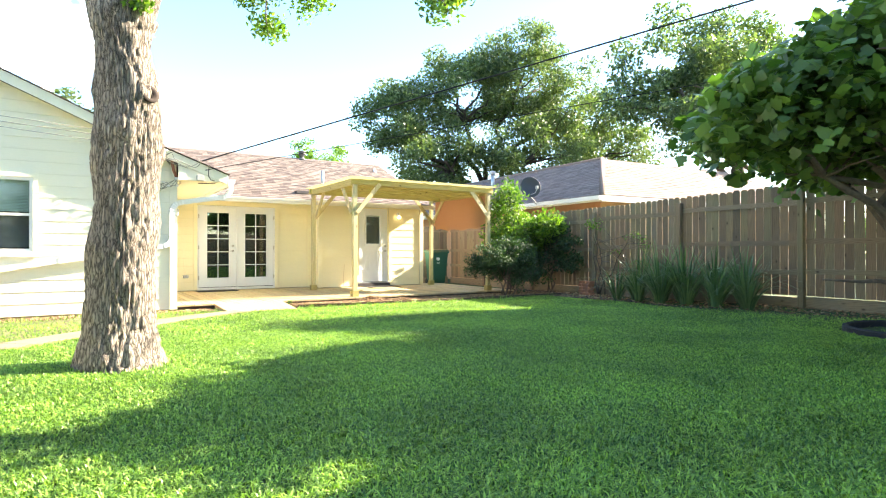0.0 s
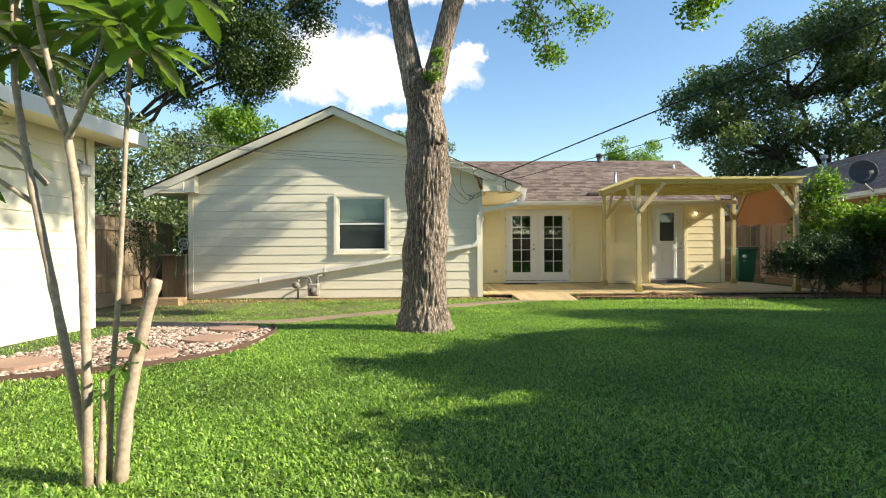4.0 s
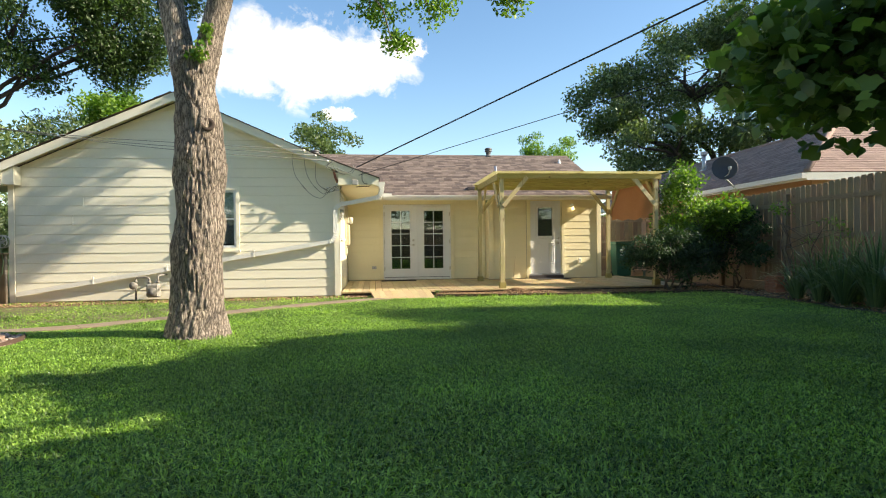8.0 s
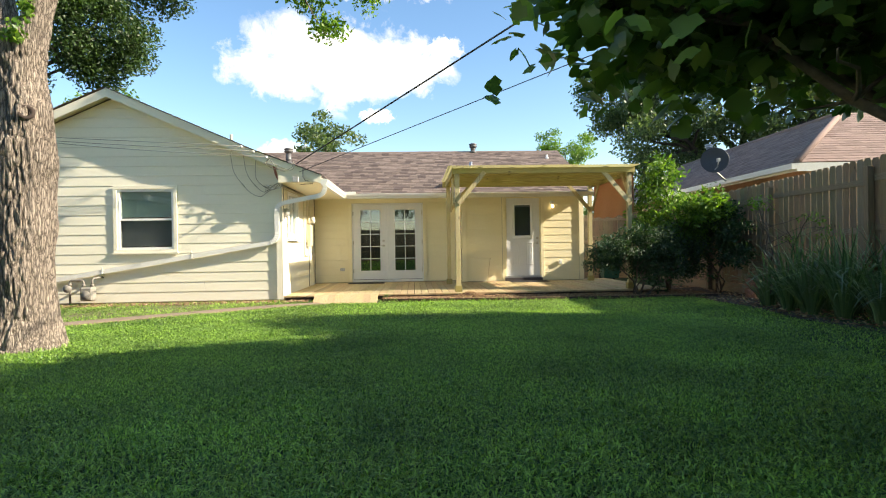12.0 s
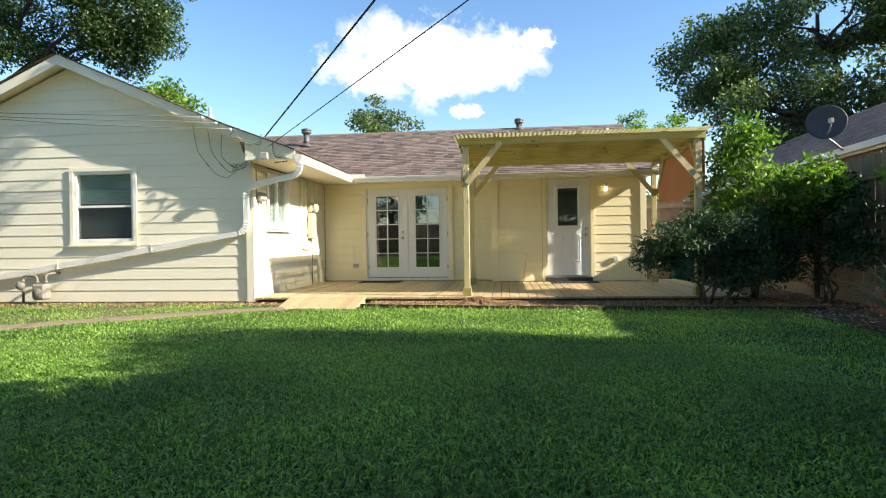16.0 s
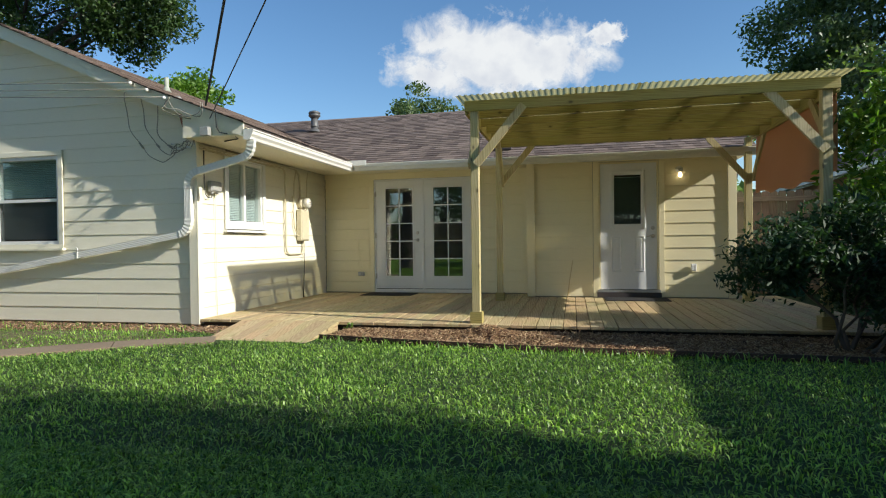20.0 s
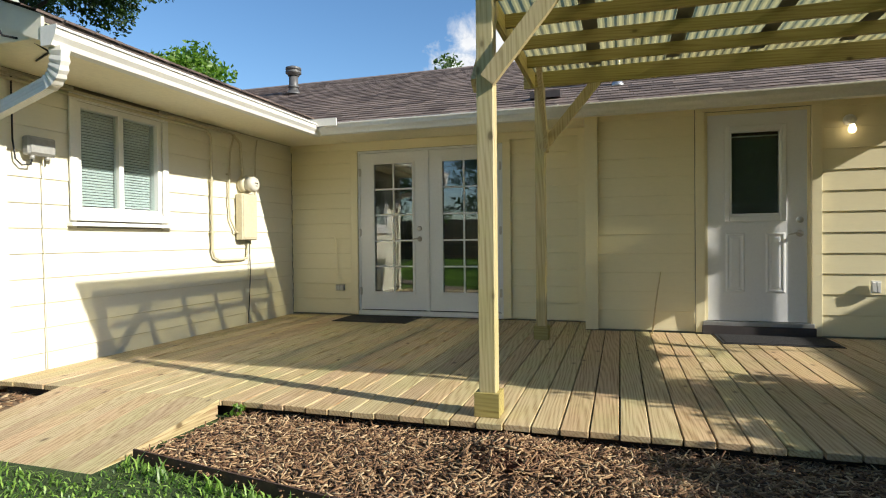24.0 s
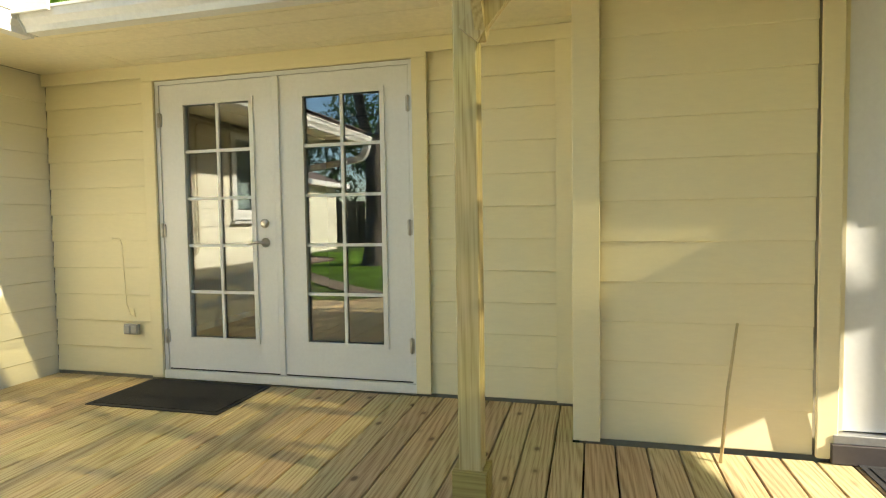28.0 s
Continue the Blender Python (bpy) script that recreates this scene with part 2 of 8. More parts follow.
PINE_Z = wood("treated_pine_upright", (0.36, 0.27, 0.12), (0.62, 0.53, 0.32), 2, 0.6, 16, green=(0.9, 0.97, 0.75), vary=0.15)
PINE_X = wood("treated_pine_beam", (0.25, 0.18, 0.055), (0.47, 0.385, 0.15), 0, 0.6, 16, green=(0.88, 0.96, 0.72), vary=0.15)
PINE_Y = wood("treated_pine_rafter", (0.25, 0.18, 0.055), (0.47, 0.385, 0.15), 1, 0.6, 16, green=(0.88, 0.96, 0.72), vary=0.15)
FENCE_Z = wood("weathered_cedar_picket", (0.15, 0.10, 0.06), (0.33, 0.245, 0.16), 2, 0.85, 14, vary=0.45, weather=(0.205, 0.16, 0.115))
FENCE_Y = wood("weathered_cedar_rail", (0.15, 0.10, 0.06), (0.32, 0.24, 0.16), 1, 0.85, 14, vary=0.3, weather=(0.2, 0.16, 0.12))
FENCE_X = wood("weathered_cedar_rail_cross", (0.2, 0.14, 0.08), (0.42, 0.32, 0.2), 0, 0.85, 14, vary=0.3)
GLASS = glass_mat("window_glass")
BARK = bark_mat("oak_bark", (0.07, 0.053, 0.043), (0.50, 0.43, 0.36), 46.0, 1.0, 0.15)
SMOOTHBARK = plain("smooth_young_bark", (0.36, 0.295, 0.225), 0.85, grain=38, vary=0.35, relief=0.6, dirt=(0.2, 0.15, 0.11))
FIGBARK = plain("dark_fig_bark", (0.11, 0.085, 0.065), 0.85, grain=20, vary=0.3, relief=0.5)
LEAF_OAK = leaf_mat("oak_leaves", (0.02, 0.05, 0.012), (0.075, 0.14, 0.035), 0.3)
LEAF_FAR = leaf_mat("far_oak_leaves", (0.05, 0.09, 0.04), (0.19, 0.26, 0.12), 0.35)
LEAF_BRIGHT = leaf_mat("bright_leaves", (0.06, 0.15, 0.02), (0.22, 0.36, 0.06), 0.4)
LEAF_DARK = leaf_mat("dark_shrub_leaves", (0.014, 0.042, 0.018), (0.05, 0.10, 0.045), 0.25, 0.6)
LEAF_FIG = leaf_mat("fig_leaves", (0.045, 0.105, 0.028), (0.19, 0.31, 0.085), 0.4, 0.35)
LEAF_LOQUAT = leaf_mat("loquat_leaves", (0.045, 0.11, 0.02), (0.16, 0.26, 0.06), 0.4, 0.35)
LEAF_CITRUS = leaf_mat("citrus_leaves", (0.045, 0.12, 0.018), (0.22, 0.36, 0.06), 0.4)
GRASSBLADE = leaf_mat("lawn_blades", (0.04, 0.13, 0.022), (0.45, 0.68, 0.165), 0.4, 0.4)
STRAP = leaf_mat("strap_leaves", (0.06, 0.13, 0.06), (0.2, 0.31, 0.15), 0.25, 0.4)


def shingle_mat(name, a, b2):
    m, nt, b = base_mat(name)
    g = nt.nodes.new("ShaderNodeNewGeometry")
    r = ramp(nt, g.outputs["Random Per Island"], [(0.0, a), (0.5, tuple((p + q) / 2 for p, q in zip(a, b2))), (1.0, b2)])
    n = node(nt, "ShaderNodeTexNoise", Scale=90.0, Detail=3.0)
    mp = coords(nt)
    link(nt, mp.outputs[0], n.inputs[0])
    f = ramp(nt, n.outputs[0], [(0.3, (0.7, 0.7, 0.7)), (0.7, (1.25, 1.25, 1.25))])
    link(nt, mixed(nt, 1.0, r.outputs[0], f.outputs[0], "MULTIPLY"), b.inputs["Base Color"])
    b.inputs["Roughness"].default_value = 0.9
    bump(nt, b, n.outputs[0], 0.5, 0.004)
    return m


SHINGLE = shingle_mat("brown_asphalt_shingles", (0.085, 0.062, 0.053), (0.225, 0.172, 0.145))
SHINGLE2 = shingle_mat("pinkish_asphalt_shingles", (0.19, 0.128, 0.108), (0.30, 0.21, 0.175))

# ---- mesh helpers ----
# the yard was laid out on axes turned a little against the house's walls
YARD = Matrix.Translation((1.5, 13.8, 0)) @ Matrix.Rotation(radians(-3.2), 4, "Z") @ Matrix.Translation((-1.5, -13.8, 0))
PLACE = [Matrix()]


def turned(x, y):
    """A point of the yard's axes in the house's."""
    p = YARD @ Vector((x, y, 0))
    return p.x, p.y



def mesh_ob(name, verts, faces, mat, parent=None, label="", smooth=False):
    me = bpy.data.meshes.new(name)
    me.from_pydata([tuple(v) for v in verts], [], faces)
    me.materials.append(mat)
    if smooth:
        for p in me.polygons:
            p.use_smooth = True
    ob = new(name, me)
    if parent:
        ob.parent = parent
    else:
        ob.matrix_world = PLACE[0].copy()
    if label:
        tagged(ob, label)
    return ob


def part(name, bm, mat, parent=None, label="", smooth=False):
    me = bpy.data.meshes.new(name)
    bm.to_mesh(me)
    bm.free()
    me.materials.append(mat)
    if smooth:
        for p in me.polygons:
            p.use_smooth = True
    ob = new(name, me)
    if parent:
        ob.parent = parent
    else:
        ob.matrix_world = PLACE[0].copy()
    if label:
        tagged(ob, label)
    return ob


def thing(name, label, category, group="", kind="", at=(0, 0, 0)):
    ob = new(name)
    ob.empty_display_size = 0.1
    ob.matrix_world = PLACE[0] @ Matrix.Translation(at)
    return tagged(ob, label, category, group, kind)


def bx(bm, x0, x1, y0, y1, z0, z1, m=None):
    vs = [bm.verts.new(v) for v in ((x0, y0, z0), (x1, y0, z0), (x1, y1, z0), (x0, y1, z0), (x0, y0, z1), (x1, y0, z1), (x1, y1, z1), (x0, y1, z1))]
    if m is not None:
        for v in vs:
            v.co = m @ v.co
    for f in ((0, 3, 2, 1), (4, 5, 6, 7), (0, 1, 5, 4), (1, 2, 6, 5), (2, 3, 7, 6), (3, 0, 4, 7)):
        bm.faces.new([vs[i] for i in f])
    return vs


def box(name, x0, x1, y0, y1, z0, z1, mat, parent=None, label="", bevel=0.0, m=None):
    bm = bmesh.new()
    bx(bm, x0, x1, y0, y1, z0, z1, m)
    if bevel:
        bmesh.ops.bevel(bm, geom=bm.edges[:], offset=bevel, segments=1, affect="EDGES")
    return part(name, bm, mat, parent, label)


def tube_bm(bm, pts, radii, sides=8, cap=True, square=None):
    """A tube along points; radii may be one number. square: (half width, half depth) for a flat section."""
    pts = [Vector(p) for p in pts]
    if isinstance(radii, (int, float)):
        radii = [radii] * len(pts)
    rings = []
    side = None
    for i, p in enumerate(pts):
        d = (pts[min(i + 1, len(pts) - 1)] - pts[max(i - 1, 0)]).normalized()
        if side is None:
            ref = Vector((0, 0, 1)) if abs(d.z) < 0.9 else Vector((1, 0, 0))
            side = d.cross(ref).normalized()
        else:
            side = (side - d * side.dot(d)).normalized()
        up = d.cross(side)
        ring = []
        for k in range(sides):
            a = 2 * math.pi * k / sides
            if square:
                c, s = ((1, 1), (-1, 1), (-1, -1), (1, -1))[k]
                off = side * c * square[0] + up * s * square[1]
            else:
                off = (side * math.cos(a) + up * math.sin(a)) * radii[i]
            ring.append(bm.verts.new(p + off))
        rings.append(ring)
    for a, b in zip(rings, rings[1:]):
        for k in range(sides):
            bm.faces.new((a[k], a[(k + 1) % sides], b[(k + 1) % sides], b[k]))
    if cap:
        bm.faces.new(rings[0][::-1])
        bm.faces.new(rings[-1])


def tube(name, pts, radii, mat, parent=None, label="", sides=8, square=None, smooth=True):
    bm = bmesh.new()
    tube_bm(bm, pts, radii, 4 if square else sides, True, square)
    return part(name, bm, mat, parent, label, smooth and not square)


def lathe(name, prof, mat, parent=None, label="", sides=20, m=None):
    """prof: (radius, height) pairs turned round z."""
    bm = bmesh.new()
    rings = []
    for r, z in prof:
        ring = [bm.verts.new((r * math.cos(2 * math.pi * k / sides), r * math.sin(2 * math.pi * k / sides), z)) for k in range(sides)]
        rings.append(ring)
    for a, b in zip(rings, rings[1:]):
        for k in range(sides):
            bm.faces.new((a[k], a[(k + 1) % sides], b[(k + 1) % sides], b[k]))
    bm.faces.new(rings[0][::-1])
    bm.faces.new(rings[-1])
    if m is not None:
        bmesh.ops.transform(bm, matrix=m, verts=bm.verts)
    return part(name, bm, mat, parent, label, True)


def fast_mesh(name, verts, faces_per, counts, mat, parent=None, label=""):
    """A large mesh from numpy: verts (n, 3), faces (f, k) with k corners each."""
    me = bpy.data.meshes.new(name)
    me.vertices.add(len(verts))
    me.vertices.foreach_set("co", np.asarray(verts, dtype=np.float32).ravel())
    f = np.asarray(faces_per, dtype=np.int32)
    me.loops.add(f.size)
    me.loops.foreach_set("vertex_index", f.ravel())
    me.polygons.add(len(f))
    me.polygons.foreach_set("loop_start", np.arange(0, f.size, f.shape[1], dtype=np.int32))
    me.update(calc_edges=True)
    me.validate()
    me.materials.append(mat)
    ob = new(name, me)
    if parent:
        ob.parent = parent
    else:
        ob.matrix_world = PLACE[0].copy()
    if label:
        tagged(ob, label)
    return ob


def leaves(name, centres, size, mat, parent=None, label="", rng=None, droop=0.3, slim=0.5, outward=None):
    """Leaf blades, each a folded lozenge of four triangles, at the given centres."""
    rng = rng or np.random.default_rng(1)
    n = len(centres)
    d = rng.normal(size=(n, 3))
    d[:, 2] -= droop
    d /= np.linalg.norm(d, axis=1)[:, None]
    e = rng.normal(size=(n, 3))
    e -= d * (e * d).sum(1)[:, None]
    e /= np.linalg.norm(e, axis=1)[:, None]
    u = np.cross(d, e)
    L = size * rng.uniform(0.65, 1.25, n)[:, None]
    W = L * slim
    c = np.asarray(centres)
    v = np.stack([c - d * L * 0.5, c + e * W * 0.5 + u * L * 0.08, c + d * L * 0.5, c - e * W * 0.5 + u * L * 0.08], 1).reshape(-1, 3)
    i = np.arange(n)[:, None] * 4
    f = np.concatenate([i + [0, 1, 2], i + [0, 2, 3]], 0)
    return fast_mesh(name, v, f, 3, mat, parent, label)


def ground_z(x, y):
    """The lawn falls gently towards the house."""
    d = np.clip(y, -8, 11.5) - 4.6
    return np.where(d > 0, -0.02, 0.0) * d

# ---- the house: walls and roof ----
WING_Y, MAIN_Y, JOG_Y = 10.50, 14.32, 13.775
WING_L, WING_R, JOG_X, HOUSE_R = -5.34, 1.00, 4.90, 8.04
APEX_X, APEX_Z, PITCH = -2.17, 4.05, 0.44
BASE_Z, SOFFIT_Z = -0.08, 2.22


def wall_pieces(name, axis, at, thick, a0, a1, z0, z1, openings, mat, gable=None):
    """A thick wall along x or y with openings (a0, a1, z0, z1) right through it; thick runs inwards."""
    bm = bmesh.new()
    cuts = sorted({a0, a1, *[o[0] for o in openings], *[o[1] for o in openings]})
    for p, q in zip(cuts, cuts[1:]):
        mid = (p + q) / 2
        solid = [(z0, z1)]
        for o in openings:
            if o[0] < mid < o[1]:
                solid = [(z0, o[2]), (o[3], z1)]
        for s, e in solid:
            if e - s > 0.01:
                if axis == "x":
                    bx(bm, p, q, min(at, at + thick), max(at, at + thick), s, e)
                else:
                    bx(bm, min(at, at + thick), max(at, at + thick), p, q, s, e)
    if gable:
        peak, top = gable
        tri = [(a0, z1), (a1, z1), (peak, top)]
        front = [bm.verts.new((a, at, z)) for a, z in tri]
        back = [bm.verts.new((a, at + thick, z)) for a, z in tri]
        bm.faces.new(front)
        bm.faces.new(back[::-1])
        for i in range(3):
            bm.faces.new((front[i], back[i], back[(i + 1) % 3], front[(i + 1) % 3]))
    ob = part(name, bm, mat)
    return tagged(ob, kind="structure")


def siding(wall, axis, face, sign, a0, a1, z0, z1, openings, mat, rows=0.19, span=None, seams=(), lap=0.014):
    """Lap boards on a wall, cut at openings and seams; every board is a part. face: the wall's plane, sign: outward."""
    z = z0
    while z < z1 - 0.03:
        top = min(z + rows, z1)
        lo, hi = (a0, a1) if span is None else span(z)
        tl, th = (a0, a1) if span is None else span(top)
        if hi - lo < 0.1:
            break
        pieces = [(lo, hi)]
        for o in openings:
            if o[2] < top - 0.04 and o[3] > z + 0.04:
                nxt = []
                for p, q in pieces:
                    if o[0] > p and o[1] < q:
                        nxt += [(p, o[0]), (o[1], q)]
                    elif o[1] <= p or o[0] >= q:
                        nxt.append((p, q))
                    elif o[0] <= p:
                        nxt.append((o[1], q))
                    else:
                        nxt.append((p, o[0]))
                pieces = nxt
        for s, zz in seams:
            if z <= zz < top:
                pieces = [r for p, q in pieces for r in ([(p, s - 0.002), (s + 0.002, q)] if p < s < q else [(p, q)])]
        for p, q in pieces:
            if q - p < 0.02:
                continue
            t0, t1 = lap, 0.003
            j = random.uniform(-0.0015, 0.0015)
            prof = [(0.0, z + j), (t0 - 0.002, z + j), (t0, z + j + 0.004), (t1, top + 0.012), (0.0, top + 0.012)]
            vs = []
            ends = (p, tl if p == lo else p), (q, th if q == hi else q)
            for a_low, a_top in ends:
                for k, (o, zz) in enumerate(prof):
                    a = a_low if k < 3 else a_top
                    vs.append((a, face + sign * o, zz) if axis == "x" else (face + sign * o, a, zz))
            fs = [(0, 1, 2, 3, 4), (9, 8, 7, 6, 5)] + [(i, (i + 1) % 5 + 0, (i + 1) % 5 + 5, i + 5) for i in range(5)]
            mesh_ob("siding_board", vs, fs, mat, wall)
        z = top


wing_win = (-2.14, -1.06, 0.95, 2.13)
front = wall_pieces("wall_wing_gable", "x", WING_Y, 0.14, WING_L, WING_R, BASE_Z, 2.5, [wing_win], CORE, (APEX_X, APEX_Z - 0.12))


def gable_span(z):
    if z <= 2.5:
        return WING_L, WING_R
    r = (APEX_Z - 0.14 - z) / PITCH
    return max(WING_L, APEX_X - r), min(WING_R, APEX_X + r)


siding(front, "x", WING_Y, -1, WING_L, WING_R, BASE_Z, APEX_Z - 0.15, [wing_win], SIDING, 0.19, gable_span, [(-3.4, 0.3), (-0.5, 0.2), (-4.2, 1.5), (-4.0, 2.0)], 0.0135)
for x in (WING_L - 0.03, WING_R - 0.075):
    tagged(box("trim", x, x + 0.105, WING_Y - 0.048, WING_Y - 0.0265, BASE_Z, 2.5, SIDING), "cream corner board on the gable wall", "trim", kind="structure")
side_win = (11.13, 12.03, 1.20, 2.10)
side = wall_pieces("wall_wing_side", "y", WING_R, -0.14, WING_Y + 0.14, MAIN_Y + 0.3, BASE_Z, 2.3, [side_win], CORE)
siding(side, "y", WING_R, 1, WING_Y, MAIN_Y, BASE_Z, 2.2, [side_win], SIDING, 0.19, lap=0.015)
tagged(box("trim", WING_R + 0.0265, WING_R + 0.046, WING_Y - 0.048, WING_Y + 0.06, BASE_Z, 2.2, SIDING), "cream corner board on the wing's side", "trim", kind="structure")
french = (2.0, 3.89, -0.02, 2.09)
main = wall_pieces("wall_main", "x", MAIN_Y, 0.14, WING_R, JOG_X + 0.14, BASE_Z - 0.1, 2.4, [french], CORE)
siding(main, "x", MAIN_Y, -1, WING_R + 0.026, JOG_X, 0.0, 2.22, [(1.93, 3.98, -0.1, 2.2)], YELLOW, 0.195, lap=0.019)
back_door = (6.02, 6.94, 0.07, 2.17)
jog = wall_pieces("wall_jog", "x", JOG_Y, 0.14, JOG_X, HOUSE_R, BASE_Z - 0.1, 2.4, [back_door], CORE)
siding(jog, "x", JOG_Y, -1, JOG_X + 0.1, HOUSE_R - 0.09, 0.0, 2.22, [(5.93, 7.03, -0.1, 2.26)], YELLOW, 0.195, lap=0.013)
jog_side = wall_pieces("wall_jog_side", "y", JOG_X, 0.14, JOG_Y + 0.14, MAIN_Y, BASE_Z - 0.1, 2.4, [], CORE)
siding(jog_side, "y", JOG_X, -1, JOG_Y, MAIN_Y, 0.0, 2.22, [], YELLOW, 0.195)
for x0, x1 in ((JOG_X - 0.03, JOG_X + 0.10), (HOUSE_R - 0.09, HOUSE_R + 0.03)):
    tagged(box("trim", x0, x1, JOG_Y - 0.05, JOG_Y - 0.0265, -0.005, 2.22, YELLOW, bevel=0.003), "cream painted corner board", "trim", kind="structure")
tagged(box("trim", JOG_X - 0.14, JOG_X - 0.04, MAIN_Y - 0.045, MAIN_Y - 0.0265, 0.0, 2.22, YELLOW), "cream painted batten at the wall's end", "trim", kind="structure")
# unseen sides close the house
rest = bmesh.new()
bx(rest, WING_L, WING_L + 0.14, WING_Y + 0.14, 21.5, BASE_Z, 2.4)
bx(rest, WING_L, HOUSE_R, 21.5, 21.64, BASE_Z, 2.4)
bx(rest, HOUSE_R - 0.14, HOUSE_R, JOG_Y + 0.14, 21.5, BASE_Z, 2.4)
tagged(part("wall_rear", rest, SIDING), kind="structure")
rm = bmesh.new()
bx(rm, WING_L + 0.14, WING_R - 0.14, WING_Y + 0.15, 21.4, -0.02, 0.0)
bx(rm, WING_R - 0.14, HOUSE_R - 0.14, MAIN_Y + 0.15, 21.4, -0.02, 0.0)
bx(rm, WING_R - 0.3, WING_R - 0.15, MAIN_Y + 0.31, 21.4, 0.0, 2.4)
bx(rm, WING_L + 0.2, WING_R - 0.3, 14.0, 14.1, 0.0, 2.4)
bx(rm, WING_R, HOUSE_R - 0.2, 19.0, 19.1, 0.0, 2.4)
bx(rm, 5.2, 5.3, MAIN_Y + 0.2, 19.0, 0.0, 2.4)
tagged(part("floor_indoors", rm, ROOM), "floor and inner walls coloured dark as unlit rooms", "room", kind="structure")
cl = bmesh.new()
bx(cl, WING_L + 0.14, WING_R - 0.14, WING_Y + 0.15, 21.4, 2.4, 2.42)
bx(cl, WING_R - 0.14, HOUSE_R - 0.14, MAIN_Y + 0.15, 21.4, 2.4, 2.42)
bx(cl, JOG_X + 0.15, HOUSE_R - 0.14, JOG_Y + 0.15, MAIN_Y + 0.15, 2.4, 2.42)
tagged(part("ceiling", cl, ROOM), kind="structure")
fd_b = bmesh.new()
bx(fd_b, WING_L + 0.02, WING_R - 0.02, WING_Y + 0.03, WING_Y + 0.3, -0.4, BASE_Z - 0.003)
bx(fd_b, WING_R - 0.3, WING_R - 0.02, WING_Y + 0.3, MAIN_Y + 0.3, -0.4, BASE_Z - 0.003)
bx(fd_b, WING_R, HOUSE_R - 0.02, JOG_Y + 0.03, JOG_Y + 0.3, -0.4, BASE_Z - 0.103)
tagged(part("foundation", fd_b, FOUNDATION), "tan painted foundation under the siding", "foundation", kind="structure")

# ---- roofs ----
EAVE_R, EAVE_L, EAVE_Y, GABLE_Y = 1.86, -6.22, 13.45, 10.22
RIDGE_Y = 17.15


def shingles(name, origin, along, up, width_at, length, mat, parent, row=0.14, tab=0.22):
    """Courses of shingle tabs on a slope. width_at(d): the span along at distance d up the slope."""
    along, up = Vector(along).normalized(), Vector(up).normalized()
    nrm = along.cross(up)
    if nrm.z < 0:
        nrm = -nrm
    o = Vector(origin)
    vs, fs = [], []
    d, k = 0.0, 0
    while d < length:
        a, b = width_at(d)
        x = a - random.uniform(0, tab)
        while x < b:
            x0, x1 = max(x, a), min(x + tab - 0.006, b)
            if x1 - x0 > 0.01:
                lift = 0.008 + random.uniform(0, 0.004)
                i = len(vs)
                p = o + up * (d - random.uniform(0, 0.006))
                q = o + up * min(d + row + 0.02, length)
                vs += [p + along * x0 + nrm * lift, p + along * x1 + nrm * lift, q + along * x1 + nrm * 0.001, q + along * x0 + nrm * 0.001, p + along * x0 - nrm * 0.004, p + along * x1 - nrm * 0.004]
                fs += [(i, i + 1, i + 2, i + 3), (i + 4, i + 5, i + 1, i)]
            x += tab * random.choice((0.5, 1.0, 1.0, 0.75)) if k % 2 else tab
        d += row
        k += 1
    ob = mesh_ob(name, vs, fs, mat, parent)
    return tagged(ob, kind="stuff")


roof_wing = thing("roof_wing", "gabled wing roof with brown asphalt shingles", "roof", kind="structure")
half = EAVE_R - APEX_X
eave_z = APEX_Z - PITCH * half
# the slope over the deck flattens towards its eave
RAKE = {-1: [(APEX_X, APEX_Z), (APEX_X - half, eave_z)], 1: [(APEX_X, APEX_Z), (0.6, 2.831), (EAVE_R, 2.352)]}


def slope_strip(b, side, top, low, y0, y1):
    """A layer under the roof's surface, from top to low beneath it, between y0 and y1."""
    for (xa, za), (xb, zb) in zip(RAKE[side], RAKE[side][1:]):
        q = [(xa, za - top), (xb, zb - top), (xb, zb - low), (xa, za - low)]
        v = [[b.verts.new((a, y, z)) for a, z in q] for y in (y0, y1)]
        for k in range(4):
            b.faces.new((v[0][k], v[0][(k + 1) % 4], v[1][(k + 1) % 4], v[1][k]))
        b.faces.new(v[0])
        b.faces.new(v[1][::-1])


rb = bmesh.new()
for s in (-1, 1):
    slope_strip(rb, s, 0.0, 0.05, GABLE_Y, 21.8)
part("roof_deck", rb, plain("roof_sheathing", (0.1, 0.08, 0.07), 0.9), roof_wing)
slope = math.hypot(half, PITCH * half)
shingles("shingles", (EAVE_R + 0.02, GABLE_Y - 0.066, 2.345), (0, 1, 0), (-1, 0, 0.3795), lambda d: (0, 11.64), 1.37, SHINGLE, roof_wing)
shingles("shingles", (0.6, GABLE_Y - 0.066, 2.831), (0, 1, 0), (-1, 0, 0.4401), lambda d: (0, 11.64), 3.03, SHINGLE, roof_wing)
shingles("shingles", (EAVE_L + (APEX_X - half - EAVE_L) - 0.02, GABLE_Y - 0.066, eave_z), (0, 1, 0), (1, 0, PITCH), lambda d: (0, 11.64), slope, SHINGLE, roof_wing, 0.29, 0.6)
for s in (-1, 1):
    b = bmesh.new()
    slope_strip(b, s, 0.01, 0.175, GABLE_Y - 0.022, GABLE_Y)
    part("rake_board", b, SIDING, roof_wing, "cream rake board under the shingle edge")
    b = bmesh.new()
    slope_strip(b, s, 0.06, 0.09, GABLE_Y + 0.001, WING_Y + 0.05)
    part("rake_soffit", b, SOFFIT, roof_wing)
